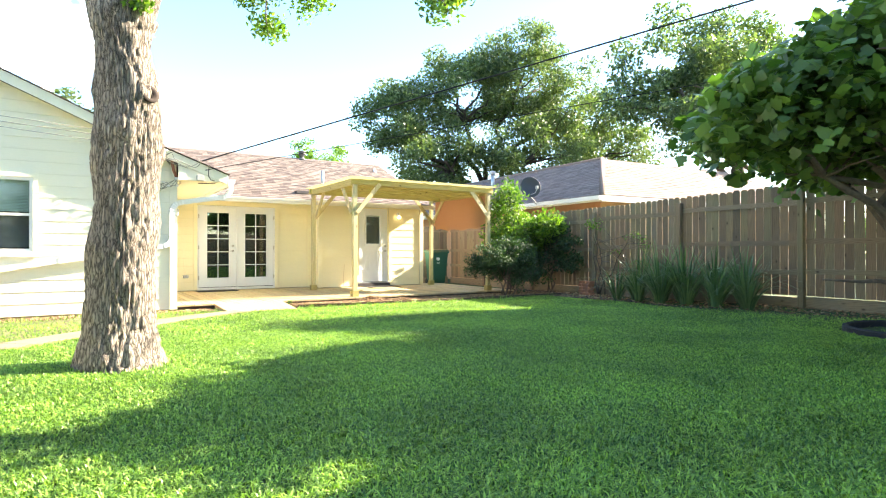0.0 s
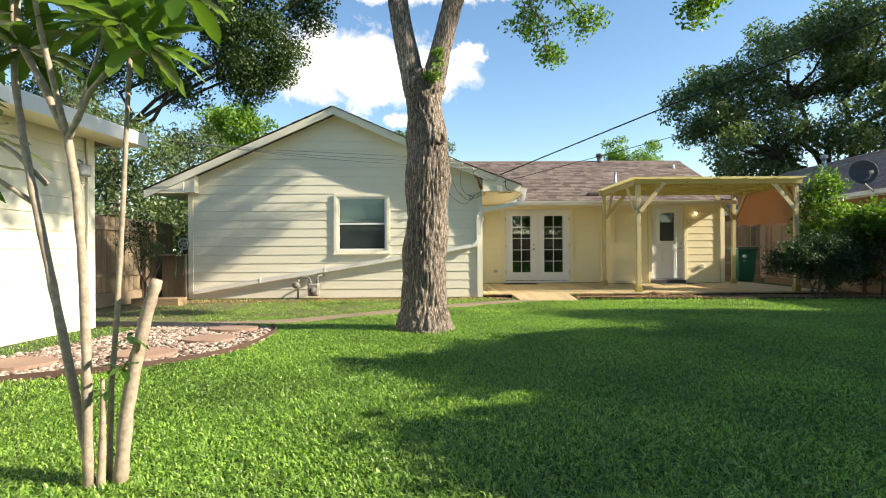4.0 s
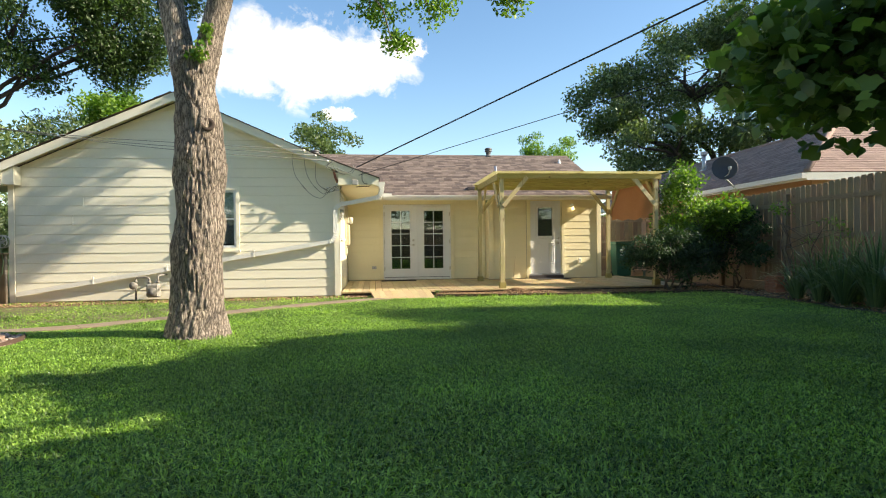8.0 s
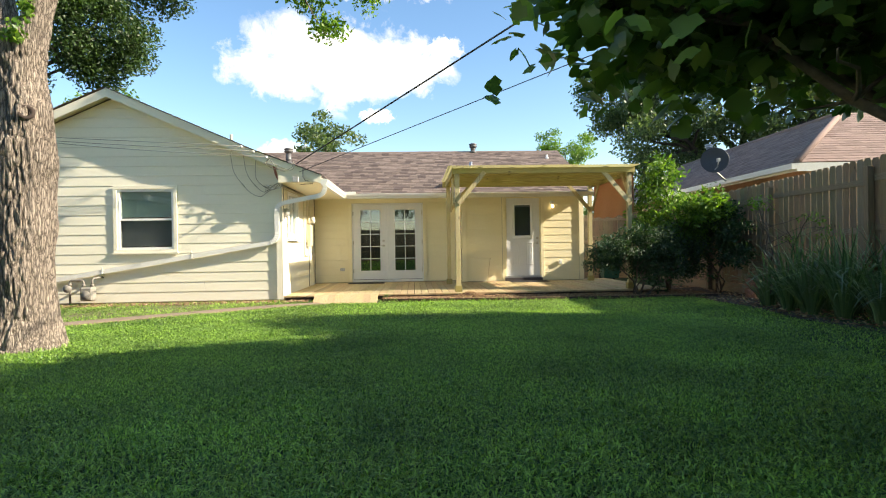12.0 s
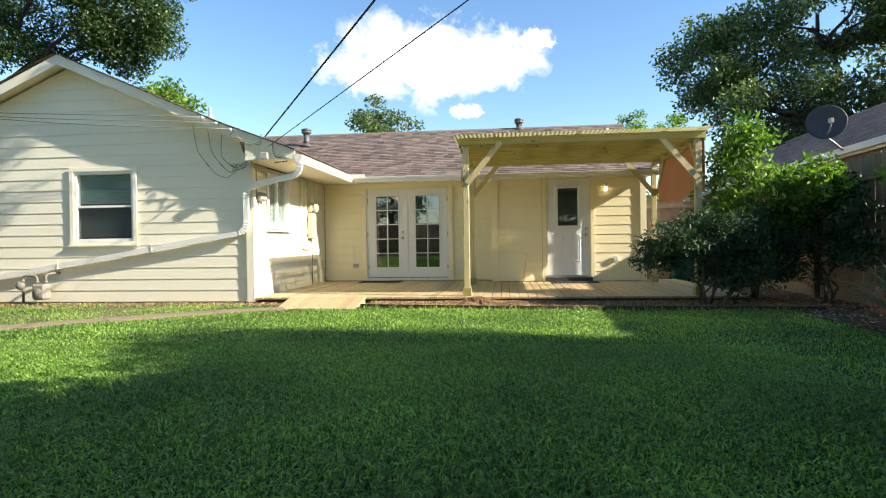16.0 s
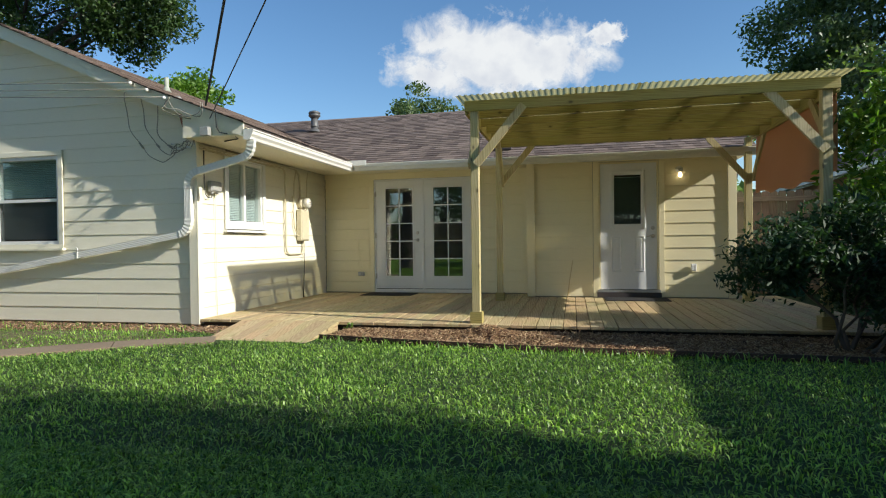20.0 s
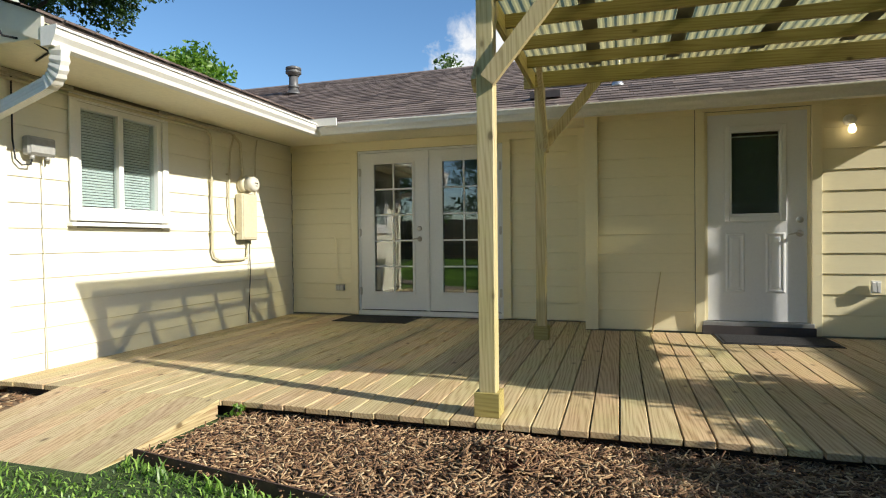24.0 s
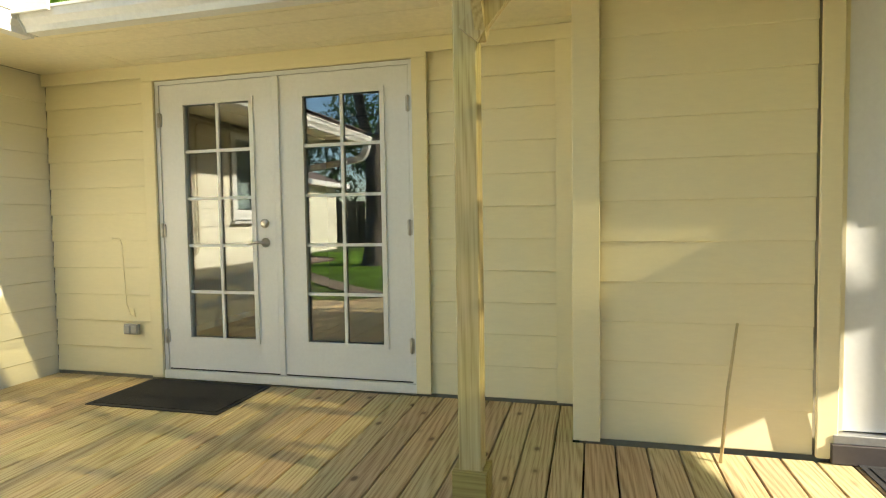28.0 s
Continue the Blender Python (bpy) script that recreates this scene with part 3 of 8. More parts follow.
# boxed eaves of the wing
for x0, x1 in ((WING_R + 0.03, EAVE_R), (EAVE_L + 0.05, WING_L - 0.03)):
    box("soffit", x0, x1, GABLE_Y, MAIN_Y - 0.03 if x0 > 0 else 21.5, SOFFIT_Z - 0.012, SOFFIT_Z, SOFFIT, roof_wing)
    b = bmesh.new()
    near, far = (x0, x1) if x0 > 0 else (x1, x0)
    zf = eave_z - 0.06
    zn = APEX_Z - PITCH * abs(near - APEX_X) - 0.06
    tri = [(near, SOFFIT_Z), (far, SOFFIT_Z), (far, zf), (near, zn)]
    v = [[b.verts.new((a, y, z)) for a, z in tri] for y in (GABLE_Y + 0.002, GABLE_Y + 0.02)]
    for i in range(4):
        b.faces.new((v[0][i], v[0][(i + 1) % 4], v[1][(i + 1) % 4], v[1][i]))
    b.faces.new(v[0])
    b.faces.new(v[1][::-1])
    part("eave_return", b, SIDING, roof_wing)
box("eave_end", WING_L - 0.028, WING_L + 0.2, GABLE_Y + 0.024, WING_Y - 0.03, SOFFIT_Z + 0.002, SOFFIT_Z + 0.36, SIDING, roof_wing)

roof_main = thing("roof_main", "brown asphalt shingle roof over the main wing", "roof", kind="structure")
rz = eave_z
ridge_z = rz + PITCH * (RIDGE_Y - EAVE_Y)
rb = bmesh.new()
for ya, yb in ((EAVE_Y, RIDGE_Y), (22.0, RIDGE_Y)):
    za = rz if ya == EAVE_Y else rz - 0.1
    for dz in (0,):
        q = [(ya, za), (yb, ridge_z), (yb, ridge_z - 0.05), (ya, za - 0.05)]
        v = [[rb.verts.new((x, y, z)) for y, z in q] for x in (APEX_X, 8.25)]
        for i in range(4):
            rb.faces.new((v[0][i], v[0][(i + 1) % 4], v[1][(i + 1) % 4], v[1][i]))
        rb.faces.new(v[0])
        rb.faces.new(v[1][::-1])
part("roof_deck", rb, plain("roof_sheathing_main", (0.1, 0.08, 0.07), 0.9), roof_main)
ms = math.hypot(RIDGE_Y - EAVE_Y, ridge_z - rz)
shingles("shingles", (0, EAVE_Y - 0.02, rz), (1, 0, 0), (0, 1, PITCH), lambda d: (EAVE_R - d * 0.915, 8.28), ms, SHINGLE, roof_main)
mesh_ob("ridge_cap", [(-2.2, RIDGE_Y - 0.13, ridge_z - 0.04), (8.28, RIDGE_Y - 0.13, ridge_z - 0.04), (8.28, RIDGE_Y, ridge_z + 0.025), (-2.2, RIDGE_Y, ridge_z + 0.025), (-2.2, RIDGE_Y + 0.13, ridge_z - 0.04), (8.28, RIDGE_Y + 0.13, ridge_z - 0.04)], [(0, 1, 2, 3), (3, 2, 5, 4)], SHINGLE, roof_main)
sb_ = bmesh.new()
for k in range(6):
    y0 = EAVE_Y + 0.02 + k * 0.175
    for x0, x1 in ((EAVE_R + 0.004, 2.9 + (k * 1.3) % 2.4), (2.904 + (k * 1.3) % 2.4, 8.25)):
        bx(sb_, x0, x1, y0, y0 + 0.1705, SOFFIT_Z - 0.011 - 0.001 * (k % 3), SOFFIT_Z + 0.001)
part("soffit", sb_, SOFFIT, roof_main)
box("frieze_board", WING_R + 0.03, JOG_X - 0.04, MAIN_Y - 0.05, MAIN_Y - 0.0265, 2.12, SOFFIT_Z - 0.014, YELLOW, roof_main)
box("fascia_board", EAVE_R, 8.25, EAVE_Y, EAVE_Y + 0.02, SOFFIT_Z - 0.02, rz - 0.03, SOFFIT, roof_main)
box("fascia_board", EAVE_R - 0.02, EAVE_R, GABLE_Y, EAVE_Y, SOFFIT_Z - 0.02, rz + 0.02, SOFFIT, roof_wing)


def gutter(name, p0, p1, out):
    """A K-style gutter: profile swept from p0 to p1; out: the side that faces the yard."""
    p0, p1, out = Vector(p0), Vector(p1), Vector(out)
    prof = [(0, 0.0), (0.075, 0.0), (0.085, 0.03), (0.11, 0.06), (0.115, 0.1), (0.125, 0.1), (0.125, 0.115), (0.105, 0.115), (0.1, 0.065), (0.07, 0.012), (0.006, 0.012), (0.006, 0.115), (0, 0.115)]
    vs = [(p + out * a + Vector((0, 0, z))) for p in (p0, p1) for a, z in prof]
    n = len(prof)
    fs = [(i, (i + 1) % n, (i + 1) % n + n, i + n) for i in range(n)] + [tuple(range(n))[::-1], tuple(range(n, 2 * n))]
    g = thing(name, "", "")
    mesh_ob("trough", vs, fs, GUTTER, g)
    d = (p1 - p0).normalized()
    for p, s in ((p0, -1), (p1, 1)):
        q = p + d * 0.003 * s
        cap = [q + out * a + Vector((0, 0, z)) for a, z in ((-0.002, -0.003), (0.08, -0.003), (0.116, 0.058), (0.13, 0.118), (-0.002, 0.118))]
        cap += [c + d * 0.004 * s for c in cap]
        mesh_ob("end_cap", cap, [(0, 1, 2, 3, 4), (9, 8, 7, 6, 5)] + [(i, i + 5, (i + 1) % 5 + 5, (i + 1) % 5) for i in range(5)], GUTTER, g)
    L = (p1 - p0).length
    k = 0.4
    while k < L:
        c = p0 + d * k
        vs2 = [c + d * e + out * a + Vector((0, 0, z)) for e in (-0.01, 0.01) for a, z in ((0.0, 0.108), (0.122, 0.117), (0.122, 0.121), (0.0, 0.112))]
        mesh_ob("hanger", vs2, [(0, 1, 2, 3), (7, 6, 5, 4), (0, 4, 5, 1), (1, 5, 6, 2), (2, 6, 7, 3), (3, 7, 4, 0)], GUTTER, g)
        k += 0.75
    return g


tagged(gutter("gutter", (EAVE_R + 0.002, GABLE_Y - 0.02, rz - 0.13), (EAVE_R + 0.002, EAVE_Y + 0.0, rz - 0.13), (1, 0, 0)), "white gutter along the wing's eave", "gutter")
tagged(gutter("gutter", (EAVE_R + 0.13, EAVE_Y - 0.002, rz - 0.13), (8.25, EAVE_Y - 0.002, rz - 0.13), (0, -1, 0)), "white gutter along the main eave", "gutter")

# ---- doors and windows ----


def casing(parent, axis, at, sign, o, w, mat, thick=0.022, sill=False):
    """Boards round an opening (a0, a1, z0, z1) on a wall's face."""
    a0, a1, z0, z1 = o

    def board(p, q, s, e):
        lo, hi = sorted((at, at + sign * thick))
        if axis == "x":
            box("casing_board", p, q, lo, hi, s, e, mat, parent, bevel=0.003)
        else:
            box("casing_board", lo, hi, p, q, s, e, mat, parent, bevel=0.003)

    board(a0 - w, a0, z0, z1)
    board(a1, a1 + w, z0, z1)
    board(a0 - w, a1 + w, z1 + 0.001, z1 + w)
    if sill:
        board(a0 - w, a1 + w, z0 - w, z0 - 0.001)


def knob_set(parent, x, y, z, lever_dir=-1):
    """A lever with its rose, and the deadbolt above."""
    h = lathe("door_handle", [(0.0, 0), (0.032, 0.0), (0.033, 0.006), (0.02, 0.014), (0.012, 0.045), (0.0, 0.046)], NICKEL, parent, "satin nickel lever handle", 16, pose(x, y, z, 90))
    tube("lever", [(x, y - 0.045, z), (x + 0.03 * lever_dir, y - 0.05, z + 0.006), (x + 0.075 * lever_dir, y - 0.05, z - 0.004), (x + 0.11 * lever_dir, y - 0.047, z - 0.014)], [0.009, 0.009, 0.007, 0.005], NICKEL, h)
    lathe("deadbolt", [(0.0, 0), (0.03, 0.0), (0.031, 0.012), (0.022, 0.018), (0.012, 0.02), (0.0, 0.02)], NICKEL, parent, "satin nickel deadbolt", 16, pose(x, y, z + 0.13, 90))


def glazed_leaf(door, x0, x1, z0, z1, g, y, cols, rows, muntin=0.02, glass=None):
    """A door leaf: stiles and rails round a glazed opening g = (x0, x1, z0, z1), panes and muntins."""
    gx0, gx1, gz0, gz1 = g
    t = 0.022
    leaf = box("door_leaf", x0, gx0, y - t, y + t, z0, z1, DOOR_WHITE, door)
    for p, q, s, e in ((gx1, x1, z0, z1), (gx0, gx1, z0, gz0), (gx0, gx1, gz1, z1)):
        box("rail", p, q, y - t, y + t, s, e, DOOR_WHITE, leaf)
    b = bmesh.new()
    f = 0.022
    for p, q, s, e in ((gx0 - f, gx0 + 0.008, gz0 - f, gz1 + f), (gx1 - 0.008, gx1 + f, gz0 - f, gz1 + f), (gx0, gx1, gz0 - f, gz0 + 0.008), (gx0, gx1, gz1 - 0.008, gz1 + f)):
        bx(b, p, q, y - t - 0.012, y - t + 0.002, s, e)
    part("glazing_bead", b, DOOR_WHITE, leaf)
    cw, rh = (gx1 - gx0) / cols, (gz1 - gz0) / rows
    for i in range(cols):
        for j in range(rows):
            p = box("pane", gx0 + i * cw, gx0 + (i + 1) * cw, y - 0.003, y + 0.003, gz0 + j * rh, gz0 + (j + 1) * rh, glass or GLASS, leaf)
    for i in range(1, cols):
        box("muntin", gx0 + i * cw - muntin / 2, gx0 + i * cw + muntin / 2, y - 0.018, y - 0.004, gz0, gz1, DOOR_WHITE, leaf)
    for j in range(1, rows):
        box("muntin", gx0, gx1, y - 0.0172, y - 0.0045, gz0 + j * rh - muntin / 2, gz0 + j * rh + muntin / 2, DOOR_WHITE, leaf)
    return leaf


def hinges(door, x, y, zs):
    for z in zs:
        h = tube("hinge", [(x, y, z - 0.05), (x, y, z + 0.05)], 0.009, NICKEL, door, "nickel hinge", 10)
        box("hinge_plate", x - 0.016, x + 0.016, y + 0.002, y + 0.012, z - 0.045, z + 0.045, NICKEL, h)


french_door = thing("door_1", "closed white French doors with ten panes in each leaf", "door", kind="structure")
FY = MAIN_Y + 0.005
jb = bmesh.new()
bx(jb, 2.001, 2.028, FY - 0.03, FY + 0.1, 0.0, 2.088)
bx(jb, 3.862, 3.889, FY - 0.03, FY + 0.1, 0.0, 2.088)
bx(jb, 2.028, 3.862, FY - 0.03, FY + 0.1, 2.062, 2.088)
part("door_frame", jb, DOOR_WHITE, french_door)
box("threshold", 2.0, 3.89, FY - 0.045, FY + 0.1, -0.005, 0.055, WHITE, french_door, bevel=0.004)
box("sweep_gap", 2.03, 3.86, FY - 0.012, FY + 0.012, 0.056, 0.066, BLACKRUB, french_door)
glazed_leaf(french_door, 2.032, 2.93, 0.068, 2.058, (2.22, 2.75, 0.29, 1.92), FY, 2, 5)
glazed_leaf(french_door, 2.955, 3.858, 0.068, 2.058, (3.13, 3.68, 0.29, 1.92), FY, 2, 5)
box("astragal", 2.92, 2.965, FY - 0.036, FY - 0.0225, 0.06, 2.06, DOOR_WHITE, french_door, bevel=0.004)
knob_set(french_door, 2.835, FY - 0.022, 0.96)
hinges(french_door, 2.03, FY - 0.036, (0.3, 1.05, 1.82))
hinges(french_door, 3.86, FY - 0.036, (0.3, 1.05, 1.82))
casing(french_door, "x", MAIN_Y - 0.026, -1, (2.0, 3.89, 0.0, 2.09), 0.095, YELLOW)

rear_door = thing("door_2", "closed white back door with a half window and two raised panels", "door", kind="structure")
BY = JOG_Y + 0.015
jb = bmesh.new()
bx(jb, 6.021, 6.048, BY - 0.03, BY + 0.1, 0.12, 2.168)
bx(jb, 6.912, 6.939, BY - 0.03, BY + 0.1, 0.12, 2.168)
bx(jb, 6.048, 6.912, BY - 0.03, BY + 0.1, 2.14, 2.168)
part("door_frame", jb, YELLOW, rear_door)
box("threshold", 6.0, 6.96, BY - 0.07, BY + 0.1, 0.075, 0.115, GALV, rear_door, "pale metal threshold", bevel=0.003)
box("step_board", 5.99, 6.97, BY - 0.09, BY + 0.09, -0.008, 0.074, plain("dark_sill_paint", (0.06, 0.05, 0.05), 0.6), rear_door, "dark painted sill board")
leaf = glazed_leaf(rear_door, 6.05, 6.91, 0.122, 2.138, (6.255, 6.68, 1.16, 1.96), BY, 1, 1, glass=THINGLASS)
for p0, p1 in ((6.21, 6.38), (6.56, 6.73)):
    b = bmesh.new()
    ring = [(0.0, 0.0), (0.010, 0.006), (0.020, 0.006), (0.028, 0.001), (0.04, 0.001), (0.055, 0.005)]
    loops = []
    for ins, dep in ring:
        yy = BY - 0.0225 - dep
        loops.append([b.verts.new(v) for v in ((p0 + ins, yy, 0.40 + ins), (p1 - ins, yy, 0.40 + ins), (p1 - ins, yy, 0.98 - ins), (p0 + ins, yy, 0.98 - ins))])
    for l0, l1 in zip(loops, loops[1:]):
        for i in range(4):
            b.faces.new((l0[i], l0[(i + 1) % 4], l1[(i + 1) % 4], l1[i]))
    b.faces.new(loops[-1])
    part("raised_panel", b, DOOR_WHITE, rear_door)
b = bmesh.new()
for p, q, s, e in ((6.20, 6.245, 1.09, 2.02), (6.69, 6.735, 1.09, 2.02), (6.245, 6.69, 1.09, 1.14), (6.245, 6.69, 1.97, 2.02)):
    bx(b, p, q, BY - 0.046, BY - 0.022, s, e)
bmesh.ops.bevel(b, geom=b.edges[:], offset=0.006, segments=1, affect="EDGES")
part("window_frame", b, DOOR_WHITE, rear_door)
box("closed_blind", 6.26, 6.675, BY + 0.020, BY + 0.024, 1.165, 1.912, plain("dark_closed_blind", (0.075, 0.085, 0.075), 0.7, grain=20, vary=0.1), rear_door)
box("blind_rail", 6.26, 6.675, BY + 0.006, BY + 0.018, 1.915, 1.925, BLIND, rear_door)
knob_set(rear_door, 6.85, BY - 0.022, 0.97)
casing(rear_door, "x", JOG_Y - 0.026, -1, (6.02, 6.94, 0.0, 2.17), 0.085, YELLOW)


def window_unit(name, label, axis, at, sign, o, slider, mat_frame):
    """A vinyl window with its frame, sashes, glass, blind slats and casing. sign: outward along the other axis."""
    w = thing(name, label, "window", kind="structure")
    a0, a1, z0, z1 = o

    def bar(pname, p, q, s, e, d0, d1, mat, par, lab=""):
        lo, hi = sorted((at + sign * d0, at + sign * d1))
        if axis == "x":
            return box(pname, p, q, lo, hi, s, e, mat, par, lab)
        return box(pname, lo, hi, p, q, s, e, mat, par, lab)

    f = 0.045
    for p, q, s, e in ((a0, a0 + f, z0, z1), (a1 - f, a1, z0, z1), (a0 + f, a1 - f, z0, z0 + f), (a0 + f, a1 - f, z1 - f, z1)):
        bar("window_frame", p, q, s, e, -0.08, 0.02, WHITE, w)
    if slider:
        m = (a0 + a1) / 2
        bar("mullion", m - 0.025, m + 0.025, z0 + f, z1 - f, -0.05, 0.008, WHITE, w)
        spans = [(a0 + f, m - 0.025, z0 + f, z1 - f), (m + 0.025, a1 - f, z0 + f, z1 - f)]
    else:
        m = (z0 + z1) / 2
        bar("meeting_rail", a0 + f, a1 - f, m - 0.02, m + 0.02, -0.05, 0.008, WHITE, w)
        spans = [(a0 + f, a1 - f, z0 + f, m - 0.02), (a0 + f, a1 - f, m + 0.02, z1 - f)]
    for p, q, s, e in spans:
        bar("pane", p, q, s, e, -0.03, -0.024, THINGLASS, w)
    z = z0 + 0.06 if slider else m + 0.05
    while z < z1 - f:
        bar("blind_slat", a0 + 0.055, a1 - 0.055, z, z + 0.019, -0.075, -0.068, BLIND if slider else TEALBLIND, w)
        z += 0.024
    if not slider:
        z = z0 + 0.07
        while z < m - 0.03:
            bar("blind_slat", a0 + 0.055, a1 - 0.055, z, z + 0.021, -0.078, -0.07, BLIND, w)
            z += 0.024
        bar("insect_screen", a0 + f, a1 - f, z0 + f, m - 0.02, -0.02, -0.016, SCREEN, w, "dark insect screen over the lower sash")
    casing(w, axis, at + sign * 0.024, sign, o, 0.07, mat_frame, 0.02, True)
    lo, hi = sorted((at + sign * 0.02, at + sign * 0.075))
    if axis == "x":
        box("window_sill", a0 - 0.09, a1 + 0.09, lo, hi, z0 - 0.085, z0 - 0.055, mat_frame, w)
    else:
        box("window_sill", lo, hi, a0 - 0.09, a1 + 0.09, z0 - 0.115, z0 - 0.085, mat_frame, w)
    return w


sm, snt, sb = base_mat("insect_mesh")
str_ = snt.nodes.new("ShaderNodeBsdfTransparent")
str_.inputs[0].default_value = (0.82, 0.82, 0.82, 1)
smx = snt.nodes.new("ShaderNodeMixShader")
smx.inputs[0].default_value = 0.18
sb.inputs["Base Color"].default_value = (0.03, 0.03, 0.03, 1)
sb.inputs["Roughness"].default_value = 0.8
link(snt, str_.outputs[0], smx.inputs[1])
link(snt, sb.outputs[0], smx.inputs[2])
link(snt, smx.outputs[0], snt.nodes["Material Output"].inputs[0])
SCREEN = sm
window_unit("window_1", "white single-hung window with a closed blind in the gable wall", "x", WING_Y, -1, wing_win, False, SIDING)
window_unit("window_2", "white sliding window with closed blinds under the eave", "y", WING_R, 1, side_win, True, WHITE)

# ---- deck and ramp ----
DECK_Z = -0.012
deck = thing("deck", "low deck of pale treated pine boards", "deck", kind="structure")
jm = bmesh.new()
for y in (10.56, 11.3, 12.05, 12.8, 13.5):
    bx(jm, 1.1, 8.75, y - 0.02, y + 0.02, -0.16, DECK_Z - 0.036)
bx(jm, 1.07, 8.78, 10.515, 10.52, -0.17, DECK_Z - 0.04)
part("joist", jm, plain("dark_joist_timber", (0.06, 0.045, 0.035), 0.9), deck)
x = 1.052
k = 0
while x < 8.75:
    w = 0.1358
    back = MAIN_Y - 0.05 if x + w < JOG_X - 0.03 else JOG_Y - 0.055
    if x > 8.0:
        back = 14.3
    y0 = 10.46 + random.uniform(-0.008, 0.008)
    dz = random.uniform(-0.002, 0.002)
    b = bmesh.new()
    bx(b, x, x + w, y0, back, DECK_Z - 0.034 + dz, DECK_Z + dz)
    if x < JOG_X - 0.03 < x + w:
        bx(b, x, JOG_X - 0.034, back + 0.001, MAIN_Y - 0.05, DECK_Z - 0.034 + dz, DECK_Z + dz)
    bmesh.ops.bevel(b, geom=[e for e in b.edges if abs((e.verts[0].co - e.verts[1].co).y) > 1 or e.verts[0].co.y < y0 + 0.01 and e.verts[1].co.y < y0 + 0.01], offset=0.0035, segments=1, affect="EDGES")
    part("deck_board", b, DECK, deck)
    x += w + 0.0078 + random.uniform(-0.001, 0.001)
rampt = thing("ramp", "short ramp of pale pine boards up to the deck", "ramp", at=(0, 0, 0))
for i in range(9):
    xa, xb = 1.66 + i * 0.139, 1.66 + i * 0.139 + 0.1365
    s0, s1 = 1.77 + i * 0.1305, 1.77 + i * 0.1305 + 0.129
    top, bot = (10.45, DECK_Z + 0.006), (9.52, -0.102)
    vs = []
    for th in (0.0, -0.03):
        vs += [(s0, bot[0], bot[1] + th), (s1, bot[0], bot[1] + th), (xb, top[0], top[1] + th), (xa, top[0], top[1] + th)]
    mesh_ob("ramp_board", vs, [(0, 1, 2, 3), (7, 6, 5, 4), (0, 4, 5, 1), (1, 5, 6, 2), (2, 6, 7, 3), (3, 7, 4, 0)], DECK, rampt)
for xt, xbm in ((1.68, 1.79), (2.87, 2.90)):
    vs = [(xt, 10.44, DECK_Z - 0.03), (xt + 0.035, 10.44, DECK_Z - 0.03), (xbm + 0.035, 9.56, -0.13), (xbm, 9.56, -0.13), (xt, 10.44, -0.16), (xt + 0.035, 10.44, -0.16), (xbm + 0.035, 9.56, -0.16), (xbm, 9.56, -0.16)]
    mesh_ob("stringer", vs, [(3, 2, 1, 0), (4, 5, 6, 7), (0, 1, 5, 4), (1, 2, 6, 5), (2, 3, 7, 6), (3, 0, 4, 7)], DECK, rampt)

for xa, ya, w, d, lab in ((1.93, 13.68, 0.94, 0.57, "black rubber doormat before the French doors"), (6.09, 13.17, 0.95, 0.53, "black ribbed doormat before the back door")):
    mat_ = thing("doormat", lab, "doormat")
    tagged(mat_, lab, "doormat", "doormats")
    b = bmesh.new()
    for p0, p1, q0, q1 in ((0, w, 0, 0.03), (0, w, d - 0.03, d), (0, 0.03, 0.03, d - 0.03), (w - 0.03, w, 0.03, d - 0.03)):
        bx(b, xa + p0, xa + p1, ya + q0, ya + q1, DECK_Z + 0.002, DECK_Z + 0.008)
    part("border", b, BLACKRUB, mat_)
    b = bmesh.new()
    bx(b, xa + 0.03, xa + w - 0.03, ya + 0.03, ya + d - 0.03, DECK_Z + 0.002, DECK_Z + 0.012)
    part("mat_surface", b, MATPILE, mat_)

# ---- pergola ----
pergola = thing("pergola", "pine pergola with clear corrugated roof panels over the deck", "pergola")
PERG = [(4.535, 10.61, "front"), (4.50, 13.06, "rear"), (8.14, 13.40, "rear"), (8.10, 10.63, "front")]
for x, y, w in PERG:
    p = box("post", x - 0.046, x + 0.046, y - 0.046, y + 0.046, DECK_Z, 2.40, PINE_Z, pergola, bevel=0.005)
    for s in (-1, 1):
        box("base_trim", x - 0.068, x + 0.068, y + s * 0.058 - 0.011, y + s * 0.058 + 0.011, DECK_Z + 0.001, DECK_Z + 0.13, PINE_X, p, bevel=0.002)
        box("base_trim", x + s * 0.058 - 0.011, x + s * 0.058 + 0.011, y - 0.046, y + 0.046, DECK_Z + 0.001, DECK_Z + 0.128, PINE_X, p, bevel=0.002)
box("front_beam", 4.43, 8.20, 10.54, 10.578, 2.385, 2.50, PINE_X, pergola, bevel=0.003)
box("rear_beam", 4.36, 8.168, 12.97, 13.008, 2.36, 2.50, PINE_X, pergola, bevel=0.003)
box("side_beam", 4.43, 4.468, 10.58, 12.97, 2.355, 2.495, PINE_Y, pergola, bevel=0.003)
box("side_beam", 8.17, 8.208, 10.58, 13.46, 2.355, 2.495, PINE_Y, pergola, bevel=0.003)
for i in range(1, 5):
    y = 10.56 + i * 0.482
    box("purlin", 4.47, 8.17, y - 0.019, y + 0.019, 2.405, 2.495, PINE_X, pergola)


